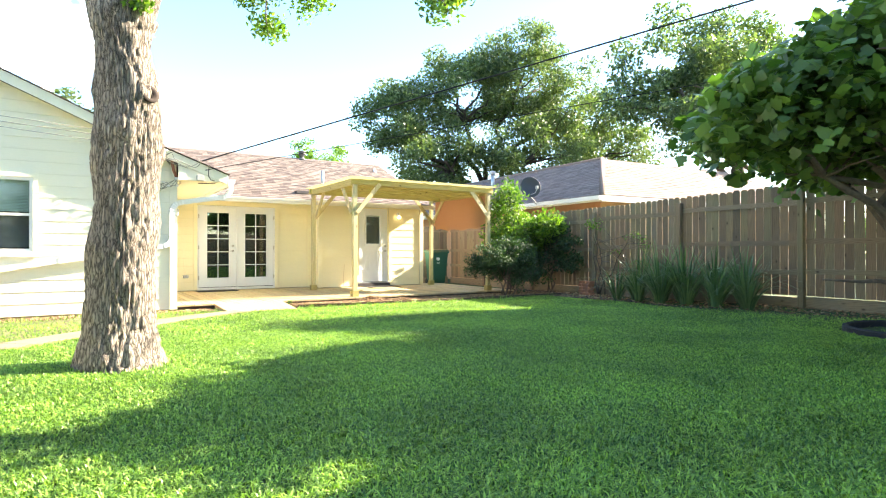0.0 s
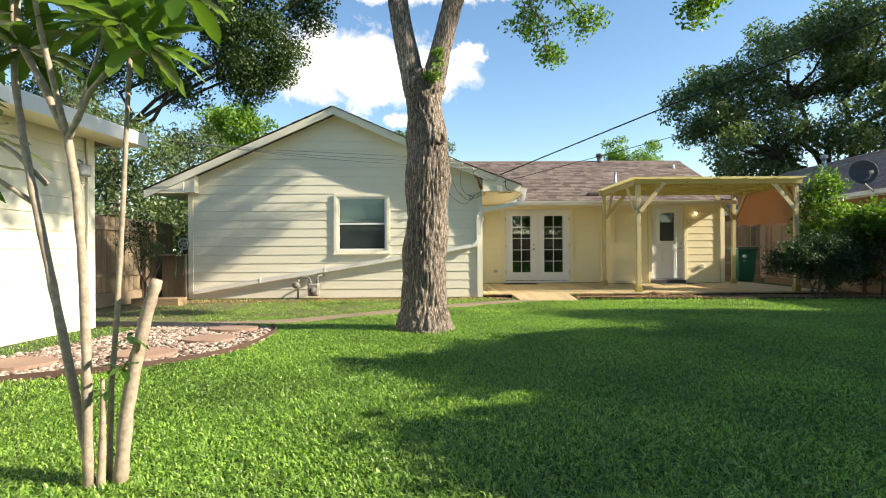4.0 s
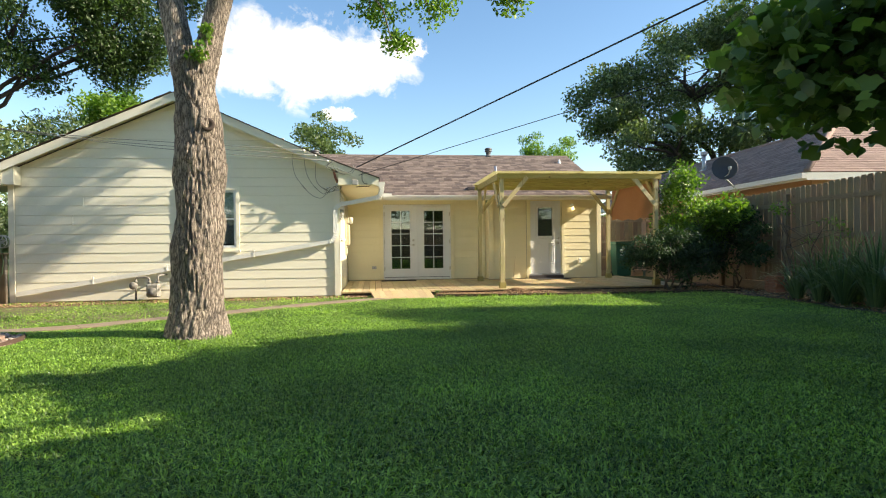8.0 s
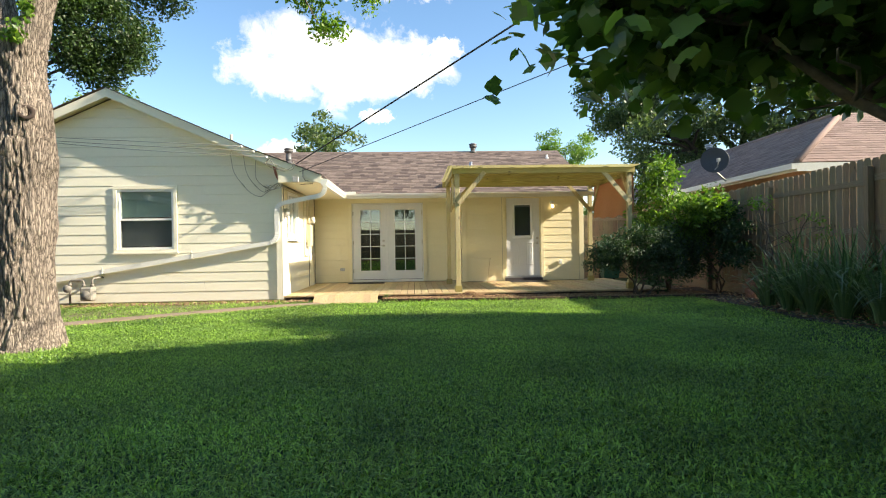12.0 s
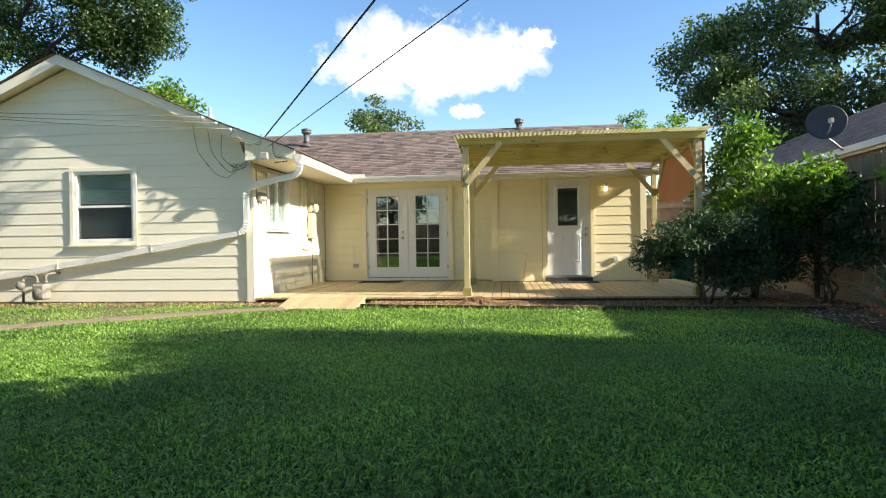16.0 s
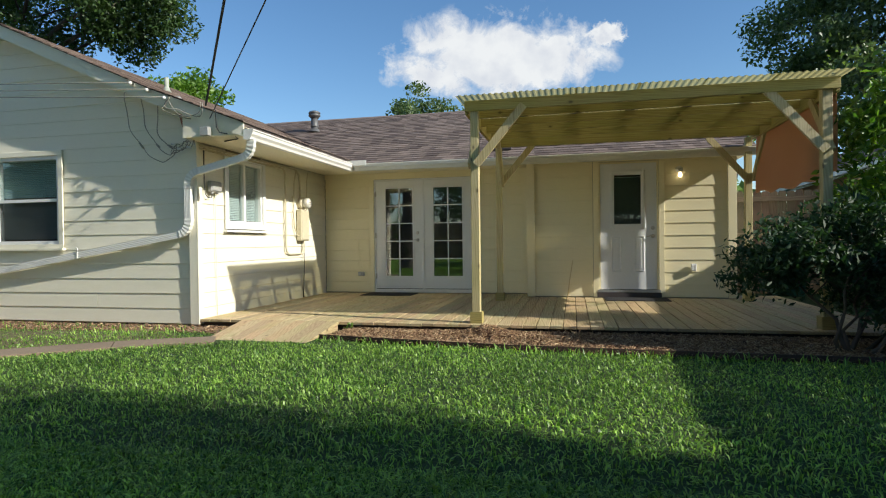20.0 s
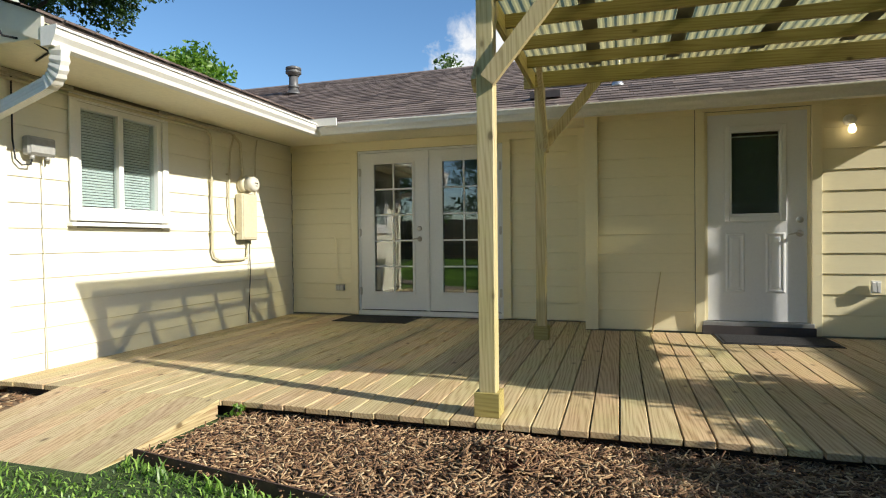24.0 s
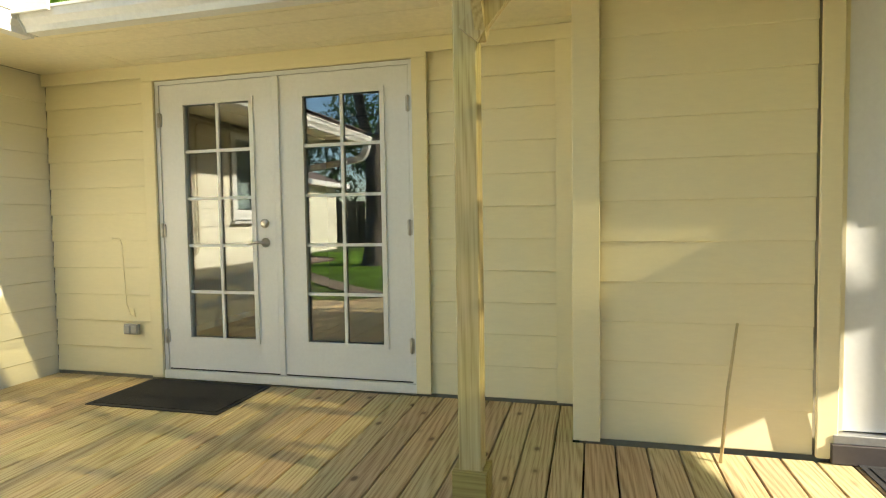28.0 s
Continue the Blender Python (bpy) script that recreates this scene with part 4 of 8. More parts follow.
def brace(x, y, dx, dy, z0=1.78, run=0.56):
    d = Vector((dx, dy, 0))
    a = Vector((x, y, z0)) + d * 0.02
    e = Vector((x, y, 2.42)) + d * run
    b = bmesh.new()
    tube_bm(b, [a, e], 0.04, 4, True, (0.019, 0.044))
    return part("knee_brace", b, PINE_Z, pergola)


for x, y, w in PERG:
    sx = 1 if x < 6 else -1
    sy = 1 if y < 12 else -1
    brace(x, y - 0.066, sx, 0)
    brace(x + (-0.066 if x == 4.535 else 0.066), y, 0, sy)
pm, pnt, pb = base_mat("clear_corrugated_plastic")
ptr = pnt.nodes.new("ShaderNodeBsdfTransparent")
ptr.inputs[0].default_value = (0.80, 0.76, 0.48, 1)
pmx = pnt.nodes.new("ShaderNodeMixShader")
pn = node(pnt, "ShaderNodeTexNoise", Scale=4.0, Detail=6.0)
link(pnt, coords(pnt).outputs[0], pn.inputs[0])
pr = ramp(pnt, pn.outputs[0], [(0.3, (0.78, 0.78, 0.78)), (0.75, (0.92, 0.92, 0.92))])
link(pnt, pr.outputs[0], pmx.inputs[0])
pb.inputs["Base Color"].default_value = (0.26, 0.24, 0.13, 1)
pb.inputs["Roughness"].default_value = 0.25
link(pnt, ptr.outputs[0], pmx.inputs[1])
ptl = pnt.nodes.new("ShaderNodeBsdfTranslucent")
ptl.inputs[0].default_value = (0.31, 0.285, 0.13, 1)
pm2 = pnt.nodes.new("ShaderNodeMixShader")
pm2.inputs[0].default_value = 0.72
link(pnt, pb.outputs[0], pm2.inputs[1])
link(pnt, ptl.outputs[0], pm2.inputs[2])
link(pnt, pm2.outputs[0], pmx.inputs[2])
link(pnt, pmx.outputs[0], pnt.nodes["Material Output"].inputs[0])


def corrugated(x0, x1, y0, y1, z0, z1, mat):
    vs, fs = [], []
    n = int((x1 - x0) / 0.0085)
    for i in range(n + 1):
        x = x0 + (x1 - x0) * i / n
        h = 0.0085 * max(-0.6, min(0.6, math.sin(2 * math.pi * x / 0.0675) * 1.1))
        vs += [(x, y0, z0 + h), (x, y1, z1 + h)]
    fs = [(2 * i, 2 * i + 2, 2 * i + 3, 2 * i + 1) for i in range(n)]
    return mesh_ob("roof_panel", vs, fs, mat, pergola)


# dark strips below the panel laps draw the roof's shadow stripes
lap_shade = plain("lap_shade_dark", (0.12, 0.12, 0.1), 0.5)
for i in range(6):
    xa = 4.35 + i * 0.65
    corrugated(xa, xa + 0.67, 10.40, 13.22, 2.531 + 0.003 * (i % 2), 2.526 + 0.003 * (i % 2), pm)
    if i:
        box("lap_shade_strip", xa - 0.04, xa + 0.07, 10.60, 12.95, 2.512, 2.516, lap_shade, pergola)

# shade cloth at the pergola's end
cm, cnt, cb = base_mat("rust_shade_cloth")
cb.inputs["Base Color"].default_value = (0.45, 0.2, 0.08, 1)
cb.inputs["Roughness"].default_value = 0.9
cw_ = node(cnt, "ShaderNodeTexNoise", Scale=160.0, Detail=3.0)
link(cnt, coords(cnt).outputs[0], cw_.inputs[0])
cr = ramp(cnt, cw_.outputs[0], [(0.3, (0.36, 0.2, 0.11)), (0.7, (0.48, 0.28, 0.17))])
link(cnt, cr.outputs[0], cb.inputs["Base Color"])
ct = cnt.nodes.new("ShaderNodeBsdfTranslucent")
link(cnt, cr.outputs[0], ct.inputs[0])
cx = cnt.nodes.new("ShaderNodeMixShader")
cx.inputs[0].default_value = 0.3
link(cnt, cb.outputs[0], cx.inputs[1])
link(cnt, ct.outputs[0], cx.inputs[2])
link(cnt, cx.outputs[0], cnt.nodes["Material Output"].inputs[0])
vs, fs = [], []
ny, nz = 24, 10
for t in (0.0, 0.004):
    for j in range(nz + 1):
        for i in range(ny + 1):
            u, v = i / ny, j / nz
            low = 1.58 + 0.05 * math.sin(u * math.pi) * -1 + 0.02 * math.sin(u * 23)
            vs.append((8.222 + 0.012 * math.sin(u * 17 + v * 3) * (1 - v) + t, 10.70 + 2.6 * u, low + (2.47 - low) * v))
m1 = (ny + 1) * (nz + 1)
for o in (0, m1):
    fs += [(o + j * (ny + 1) + i, o + j * (ny + 1) + i + 1, o + (j + 1) * (ny + 1) + i + 1, o + (j + 1) * (ny + 1) + i) for j in range(nz) for i in range(ny)]
cloth = mesh_ob("shade_cloth", vs, fs, cm, None, "", True)
tagged(cloth, "rust-orange shade cloth hung between the pergola's end posts", "shade cloth")

# ---- fixtures on the walls ----


downspout = thing("downspout", "white ribbed downspout sloping along the gable wall to the ground", "downspout")


def spout(pts, name="pipe"):
    """A fluted rectangular pipe: the section has shallow ribs."""
    pts = [Vector(p) for p in pts]
    b = bmesh.new()
    sec = []
    w, d = 0.042, 0.03
    for s in range(4):
        for k in range(8):
            u = -1 + 2 * k / 8
            r = 0.94 if k % 2 else 1.0
            sec.append(((u * w, -d * r), (w * r, u * d), (-u * w, d * r), (-w * r, -u * d))[s])
    rings, side = [], None
    for i, p in enumerate(pts):
        dv = (pts[min(i + 1, len(pts) - 1)] - pts[max(i - 1, 0)]).normalized()
        up = Vector((0, -1, 0)) - dv * Vector((0, -1, 0)).dot(dv)
        up = up.normalized() if up.length > 0.3 else (Vector((0, 0, 1)) - dv * dv.z).normalized()
        sd = dv.cross(up)
        rings.append([b.verts.new(p + sd * x + up * y) for x, y in sec])
    n = len(sec)
    for a, c in zip(rings, rings[1:]):
        for k in range(n):
            b.faces.new((a[k], a[(k + 1) % n], c[(k + 1) % n], c[k]))
    b.faces.new(rings[0][::-1])
    b.faces.new(rings[-1])
    return part(name, b, GUTTER, downspout)


def elbow(c0, c1, c2, name="elbow"):
    """A crimped bend from c0 through the corner c1 to c2."""
    c0, c1, c2 = Vector(c0), Vector(c1), Vector(c2)
    pts = []
    for i in range(13):
        t = i / 12
        pts.append(c0 * (1 - t) ** 2 + c1 * 2 * t * (1 - t) + c2 * t * t)
    b = bmesh.new()
    rings = []
    for i, p in enumerate(pts):
        dv = (pts[min(i + 1, 12)] - pts[max(i - 1, 0)]).normalized()
        up = Vector((0.1, -1, 0.05)) - dv * Vector((0.1, -1, 0.05)).dot(dv)
        up.normalize()
        sd = dv.cross(up)
        g = 1.1 if i % 2 else 0.97
        rings.append([b.verts.new(p + sd * x * 0.042 * g + up * y * 0.032 * g) for x, y in ((-1, -1), (1, -1), (1, 1), (-1, 1))])
    for a, c in zip(rings, rings[1:]):
        for k in range(4):
            b.faces.new((a[k], a[(k + 1) % 4], c[(k + 1) % 4], c[k]))
    b.faces.new(rings[0][::-1])
    b.faces.new(rings[-1])
    return part(name, b, GUTTER, downspout)


DY = WING_Y - 0.085
elbow((1.925, 10.26, rz - 0.12), (1.925, 10.28, rz - 0.30), (1.78, 10.30, rz - 0.33))
spout([(1.78, 10.30, rz - 0.33), (1.14, DY, rz - 0.44)])
elbow((1.14, DY, rz - 0.44), (0.955, DY, rz - 0.47), (0.955, DY, rz - 0.62))
spout([(0.955, DY, rz - 0.62), (0.955, DY, 1.25)])
elbow((0.955, DY, 1.25), (0.955, DY, 1.08), (0.81, DY, 1.045))
spout([(0.81, DY, 1.045), (-5.22, DY, 0.08)])
for x in (-3.8, -0.7, -2.4):
    z = 0.08 + (x + 5.22) / 6.03 * 0.965
    t = box("strap", x - 0.012, x + 0.012, DY - 0.036, WING_Y - 0.02, z - 0.045, z + 0.045, GUTTER, downspout)
    tube("strap_hook", [(x, DY - 0.036, z + 0.04), (x + 0.02, DY - 0.04, z + 0.08), (x - 0.01, DY - 0.036, z + 0.1)], 0.006, GUTTER, t)
box("wall_strap", 0.905, 1.005, DY - 0.034, WING_Y - 0.02, 1.62, 1.645, GUTTER, downspout)
box("wedge_splash", EAVE_R, EAVE_R + 0.36, EAVE_Y - 0.15, EAVE_Y - 0.132, rz - 0.05, rz + 0.035, GUTTER)
tagged(bpy.data.objects["wedge_splash"], "small white splash guard at the gutter's inner corner", "splash guard").name = "splash_guard"

# electric meter with its conduits
meter = thing("electric_meter", "cream electric meter with glass dome over its breaker box", "electric meter")
MX = WING_R + 0.026
box("socket_box", MX, MX + 0.09, 13.12, 13.40, 0.97, 1.50, TANPAINT, meter, bevel=0.008)
box("box_cover", MX + 0.09, MX + 0.1, 13.135, 13.385, 0.99, 1.48, TANPAINT, meter, bevel=0.004)
# a thin dark sheet paints the shade beneath the socket box
box("underside_shade", MX + 0.01, MX + 0.08, 13.14, 13.38, 0.965, 0.9695, plain("meter_underside_shade", (0.1, 0.06, 0.03), 0.8), meter)
lathe("meter_collar", [(0.0, 0), (0.105, 0), (0.108, 0.06), (0.095, 0.075), (0.0, 0.076)], TANPAINT, meter, "", 24, Matrix.Translation((MX, 13.26, 1.61)) @ pose(0, 0, 0, 0, 90))
lathe("meter_dome", [(0.0, 0), (0.088, 0), (0.088, 0.08), (0.075, 0.105), (0.05, 0.115), (0.0, 0.116)], plain("meter_glass_face", (0.62, 0.6, 0.52), 0.15), meter, "pale round glass dial", 24, Matrix.Translation((MX + 0.07, 13.26, 1.61)) @ pose(0, 0, 0, 0, 90))
for k, (w0, h0) in enumerate(((0.06, 0.012), (0.045, 0.008))):
    box("dial_mark", MX + 0.186, MX + 0.1875, 13.26 - w0 / 2, 13.26 + w0 / 2, 1.615 - k * 0.03, 1.615 - k * 0.03 + h0, DARKMETAL, meter)
conduit = thing("conduit", "cream painted conduit runs along the wing's side wall", "conduit")
CR = 0.014
tube("pipe", [(MX + 0.02, 10.50, 2.13), (MX + 0.02, 12.62, 2.13), (MX + 0.02, 12.68, 2.10), (MX + 0.02, 12.70, 2.04), (MX + 0.02, 12.70, 0.86), (MX + 0.02, 12.73, 0.78), (MX + 0.02, 12.82, 0.745), (MX + 0.02, 13.20, 0.745), (MX + 0.02, 13.28, 0.76), (MX + 0.02, 13.31, 0.82), (MX + 0.02, 13.31, 0.925)], CR, TANPAINT, conduit)
tube("pipe", [(MX + 0.02, 10.50, 2.165), (MX + 0.02, 13.04, 2.165), (MX + 0.02, 13.08, 2.14), (MX + 0.02, 13.01, 1.95), (MX + 0.02, 12.98, 1.4), (MX + 0.02, 13.00, 1.2), (MX + 0.03, 13.08, 1.06), (MX + 0.03, 13.14, 1.05)], 0.011, TANPAINT, conduit)
tube("pipe", [(MX + 0.03, 13.06, 2.15), (MX + 0.03, 13.18, 2.08), (MX + 0.03, 13.19, 1.95), (MX + 0.03, 13.21, 1.8), (MX + 0.03, 13.21, 1.6)], 0.017, TANPAINT, conduit)
tube("pipe", [(MX + 0.02, 13.52, 2.17), (MX + 0.02, 13.48, 2.0), (MX + 0.02, 13.46, 1.45)], 0.008, TANPAINT, conduit)
for y, z in ((12.70, 1.6), (12.70, 1.05), (12.98, 1.7)):
    box("pipe_clip", MX, MX + 0.037, y - 0.022, y + 0.022, z - 0.01, z + 0.01, TANPAINT, conduit)
tagged(tube("ground_wire", [(MX + 0.02, 13.34, 0.93), (MX + 0.012, 13.36, 0.6), (MX + 0.014, 13.34, 0.35), (MX + 0.012, 13.32, 0.1), (MX + 0.01, 13.32, DECK_Z)], 0.006, CABLE), "dark wire running from the meter to the deck", "wire")
tagged(tube("wire", [(1.6, MAIN_Y - 0.04, 1.0), (1.66, MAIN_Y - 0.04, 1.0), (1.68, MAIN_Y - 0.04, 0.95), (1.69, MAIN_Y - 0.04, 0.7), (1.7, MAIN_Y - 0.04, 0.52), (1.73, MAIN_Y - 0.04, 0.44), (1.77, MAIN_Y - 0.04, 0.43), (1.76, MAIN_Y - 0.04, 0.49)], 0.004, YELLOW), "thin painted wire on the yellow siding", "wire")
teleph = thing("telephone_box", "grey plastic telephone box with its cables", "telephone box")
box("body", MX, MX + 0.07, 10.68, 10.90, 1.60, 1.74, GREYPAINT, teleph, bevel=0.012)
box("cover_seam", MX + 0.07, MX + 0.078, 10.695, 10.885, 1.615, 1.725, GREYPAINT, teleph, bevel=0.004)
tube("gland", [(MX + 0.04, 10.73, 1.60), (MX + 0.04, 10.73, 1.57)], 0.018, GREYPAINT, teleph)
tube("gland", [(MX + 0.04, 10.85, 1.60), (MX + 0.04, 10.85, 1.575)], 0.018, GREYPAINT, teleph)
tube("cable", [(MX + 0.02, 10.6, 2.15), (MX + 0.01, 10.61, 1.7), (MX + 0.02, 10.62, 1.56), (MX + 0.03, 10.66, 1.52), (MX + 0.04, 10.72, 1.53), (MX + 0.04, 10.73, 1.58)], 0.006, CABLE, teleph)
tube("cable", [(MX + 0.02, 10.83, 1.6), (MX + 0.012, 10.83, 1.1), (MX + 0.012, 10.84, 0.5), (MX + 0.012, 10.84, -0.06)], 0.004, SIDING, teleph)


def outlet(x, y, z, w, h, label):
    o = thing("outlet", label, "outlet", "wall outlets")
    box("cover", x - w / 2, x + w / 2, y - 0.03, y, z - h / 2, z + h / 2, GREYPAINT if w > 0.1 else WHITE, o, bevel=0.004)
    for s in (-1, 1):
        box("flap", x + s * w / 4 - w / 5, x + s * w / 4 + w / 5, y - 0.04, y - 0.03, z - h / 2.6, z + h / 2.6, GALV if w > 0.1 else WHITE, o, bevel=0.003)


outlet(1.74, MAIN_Y - 0.026, 0.34, 0.12, 0.075, "grey weatherproof outlet beside the French doors")
outlet(7.45, JOG_Y - 0.026, 0.47, 0.075, 0.115, "white outlet low on the cream siding")
lamp = thing("wall_lamp", "small white wall lamp with a lit bulb by the back door", "wall lamp")
lathe("lamp_base", [(0.0, 0), (0.055, 0), (0.05, 0.025), (0.03, 0.03), (0.0, 0.031)], WHITE, lamp, "", 16, pose(7.25, JOG_Y - 0.022, 2.01, 90))
tube("lamp_socket", [(7.25, JOG_Y - 0.05, 2.01), (7.25, JOG_Y - 0.085, 1.995), (7.25, JOG_Y - 0.09, 1.96)], 0.022, WHITE, lamp)
gm, gnt, gb = base_mat("lit_bulb")
gb.inputs["Emission Color"].default_value = (1.0, 0.78, 0.45, 1)
gb.inputs["Emission Strength"].default_value = 3.0
lathe("bulb", [(0.0, -0.085), (0.02, -0.08), (0.032, -0.06), (0.033, -0.04), (0.024, -0.015), (0.018, 0.0), (0.0, 0.0)], gm, lamp, "glowing warm bulb", 14, Matrix.Translation((7.25, JOG_Y - 0.09, 1.962)))
tagged(tube("leaning_stick", [(5.52, JOG_Y - 0.16, DECK_Z), (5.56, JOG_Y - 0.09, 0.3), (5.61, JOG_Y - 0.036, 0.6)], [0.008, 0.007, 0.006], plain("pale_cane", (0.62, 0.5, 0.27), 0.6)), "thin pale cane leaning on the siding", "stick").name = "cane"

# gas meter on the gable wall
METERPIPE = plain("dull_meter_pipe", (0.2, 0.185, 0.16), 0.65, grain=40, vary=0.25)
gas = thing("gas_meter", "grey gas meter with pipes at the gable wall's foot", "gas meter")
GYY = WING_Y - 0.2
tube("pipe", [(-2.96, GYY, -0.2), (-2.96, GYY, 0.33), (-2.94, GYY, 0.37), (-2.90, GYY, 0.38), (-2.76, GYY, 0.38), (-2.72, GYY, 0.37), (-2.70, GYY, 0.33), (-2.70, GYY, 0.26)], 0.02, METERPIPE, gas)
tube("pipe", [(-2.54, GYY, 0.26), (-2.54, GYY, 0.38), (-2.53, GYY + 0.03, 0.41), (-2.48, GYY + 0.08, 0.42), (-2.44, GYY + 0.2, 0.42)], 0.02, METERPIPE, gas)
for x in (-2.96, -2.7, -2.54):
    lathe("union_nut", [(0.0, -0.02), (0.034, -0.02), (0.034, 0.02), (0.0, 0.02)], METERPIPE, gas, "", 8, Matrix.Translation((x, GYY, 0.3 if x < -2.8 else 0.28)))
box("meter_body", -2.74, -2.50, GYY - 0.09, GYY + 0.08, -0.02, 0.25, plain("weathered_meter_grey", (0.27, 0.255, 0.22), 0.6), gas, bevel=0.03)
lathe("diaphragm", [(0.0, 0), (0.09, 0), (0.085, 0.02), (0.0, 0.028)], METERPIPE, gas, "", 20, pose(-2.62, GYY - 0.088, 0.09, 90))
lathe("regulator", [(0.0, -0.03), (0.075, -0.028), (0.08, 0.0), (0.06, 0.03), (0.02, 0.05), (0.0, 0.05)], METERPIPE, gas, "", 18, pose(-3.00, GYY - 0.02, 0.22, 90))

# service drop on the rake board
service = thing("service_drop", "tangle of service cables on white insulators at the gable corner", "service cables")


def hung(name, pts, y, r, sway=0.02):
    """A cable through points (x, z) in front of the gable."""
    q = smooth_xz(pts)
    return tube(name, [Vector((x, y + sway * math.sin(k * 0.7 + x * 5), z)) for k, (x, z) in enumerate(q)], r, wcable, service)


def smooth_xz(pts, n=4):
    out = []
    for k in range(len(pts) - 1):
        p = [Vector((*pts[min(max(k + m, 0), len(pts) - 1)], 0)) for m in (-1, 0, 1, 2)]
        for m in range(n):
            t = m / n
            v = 0.5 * (2 * p[1] + (p[2] - p[0]) * t + (2 * p[0] - 5 * p[1] + 4 * p[2] - p[3]) * t * t + (3 * p[1] - p[0] - 3 * p[2] + p[3]) * t ** 3)
            out.append((v.x, v.y))
    return out + [tuple(pts[-1])]


INS = plain("white_porcelain", (0.75, 0.74, 0.7), 0.25)
wcable = plain("weathered_cable", (0.26, 0.245, 0.2), 0.7)
for x, z in ((0.36, 2.90), (0.59, 2.80), (0.83, 2.69)):
    lathe("insulator", [(0.0, 0), (0.022, 0.002), (0.025, 0.02), (0.014, 0.03), (0.025, 0.042), (0.02, 0.06), (0.0, 0.065)], INS, service, "white porcelain insulator", 12, Matrix.Translation((x, GABLE_Y - 0.02, z)) @ pose(0, 0, 0, 90))
drops = [[(0.30, 2.88), (0.14, 2.88), (0.10, 2.74), (0.14, 2.47), (0.26, 2.26), (0.40, 2.09), (0.53, 1.99), (0.67, 1.95), (0.76, 2.02), (0.85, 2.09)],
         [(0.56, 2.8), (0.37, 2.8), (0.35, 2.64), (0.40, 2.42), (0.51, 2.22), (0.63, 2.1), (0.72, 2.04), (0.80, 2.07), (0.91, 2.16)],
         [(0.80, 2.7), (0.60, 2.7), (0.56, 2.48), (0.59, 2.29), (0.68, 2.18), (0.81, 2.11), (0.93, 2.18)]]
for k, d in enumerate(drops):
    hung("cable", d, WING_Y - 0.14, 0.0055)
    a = Vector((*d[4], 0)).lerp(Vector((*d[5], 0)), 0.3)
    c = Vector((*d[4], 0)).lerp(Vector((*d[5], 0)), 0.7)
    tube("splice", [(a.x, WING_Y - 0.14, a.y), (c.x, WING_Y - 0.14, c.y)], 0.012, wcable, service)
tube("riser", [(0.92, WING_Y - 0.2, 2.66), (0.94, WING_Y - 0.19, 2.53), (0.97, WING_Y - 0.17, 2.38), (1.03, WING_Y - 0.14, 2.24)], 0.026, RUST, service, "rust-red riser pipe", 12)
lathe("weatherhead", [(0.0, -0.03), (0.03, -0.03), (0.045, 0.0), (0.05, 0.03), (0.03, 0.055), (0.0, 0.06)], plain("grey_zinc_cap", (0.3, 0.29, 0.27), 0.5, 0.5), service, "", 14, Matrix.Translation((0.91, WING_Y - 0.2, 2.68)))
lathe("pipe_flange", [(0.0, -0.035), (0.045, -0.035), (0.05, -0.01), (0.035, 0.02), (0.0, 0.02)], INS, service, "", 14, Matrix.Translation((1.03, WING_Y - 0.14, 2.24)) @ pose(0, 0, 0, 0, 35))
hung("cable_loop", [(0.90, 2.66), (0.84, 2.63), (0.80, 2.57), (0.90, 2.5), (1.04, 2.45), (1.18, 2.42)], GABLE_Y - 0.06, 0.006)
hung("cable_loop", [(0.93, 2.68), (0.83, 2.6), (0.89, 2.55), (1.02, 2.54), (1.14, 2.48), (1.30, 2.44), (1.37, 2.52), (1.34, 2.6)], GABLE_Y - 0.07, 0.006)
hung("cable_loop", [(0.92, 2.64), (1.00, 2.5), (1.16, 2.44), (1.32, 2.5), (1.35, 2.6)], GABLE_Y - 0.08, 0.005)
for k in range(7):
    a = k * 0.9
    pts = [Vector((0.8 + 0.04 * k + (0.05 + 0.012 * (k % 3)) * math.cos(a + t), WING_Y - 0.13 - 0.015 * math.sin(t * 2 + k), 2.1 + 0.014 * k + (0.045 + 0.01 * (k % 2)) * math.sin(a + t * 1.1))) for t in np.linspace(0, 5, 14)]
    tube("cable_loop", pts, 0.0045, wcable, service)
for x, z in ((0.78, 2.17), (0.86, 2.11), (1.0, 2.12)):
    tube("splice", [(x, WING_Y - 0.16, z), (x + 0.05, WING_Y - 0.16, z - 0.01)], 0.014, INS, service)
box("junction_box", 1.32, 1.44, GABLE_Y - 0.09, GABLE_Y - 0.02, 2.205, 2.31, GREYPAINT, service, "grey junction box", bevel=0.008)
tube("cable", [(1.53, GABLE_Y - 0.07, 2.5), (1.52, GABLE_Y - 0.05, 2.4), (1.52, GABLE_Y - 0.04, 2.3), (1.56, GABLE_Y - 0.04, 2.24), (1.70, GABLE_Y + 0.05, 2.215), (1.65, GABLE_Y + 0.2, 2.2), (1.40, GABLE_Y + 0.3, 2.2)], 0.007, CABLE, service)
for k in range(3):
    pts = []
    for i in range(15):
        t = i / 14
        pts.append(Vector((0.36 + 0.24 * k - 8.2 * t, GABLE_Y - 0.1 - 0.4 * t + 0.02 * k, 2.90 - 0.105 * k + (0.62 + 0.09 * k) * t - 0.1 * math.sin(math.pi * t) + 0.012 * math.sin(8 * t + k))))
    tube("line_cable", pts, 0.006, wcable, service)


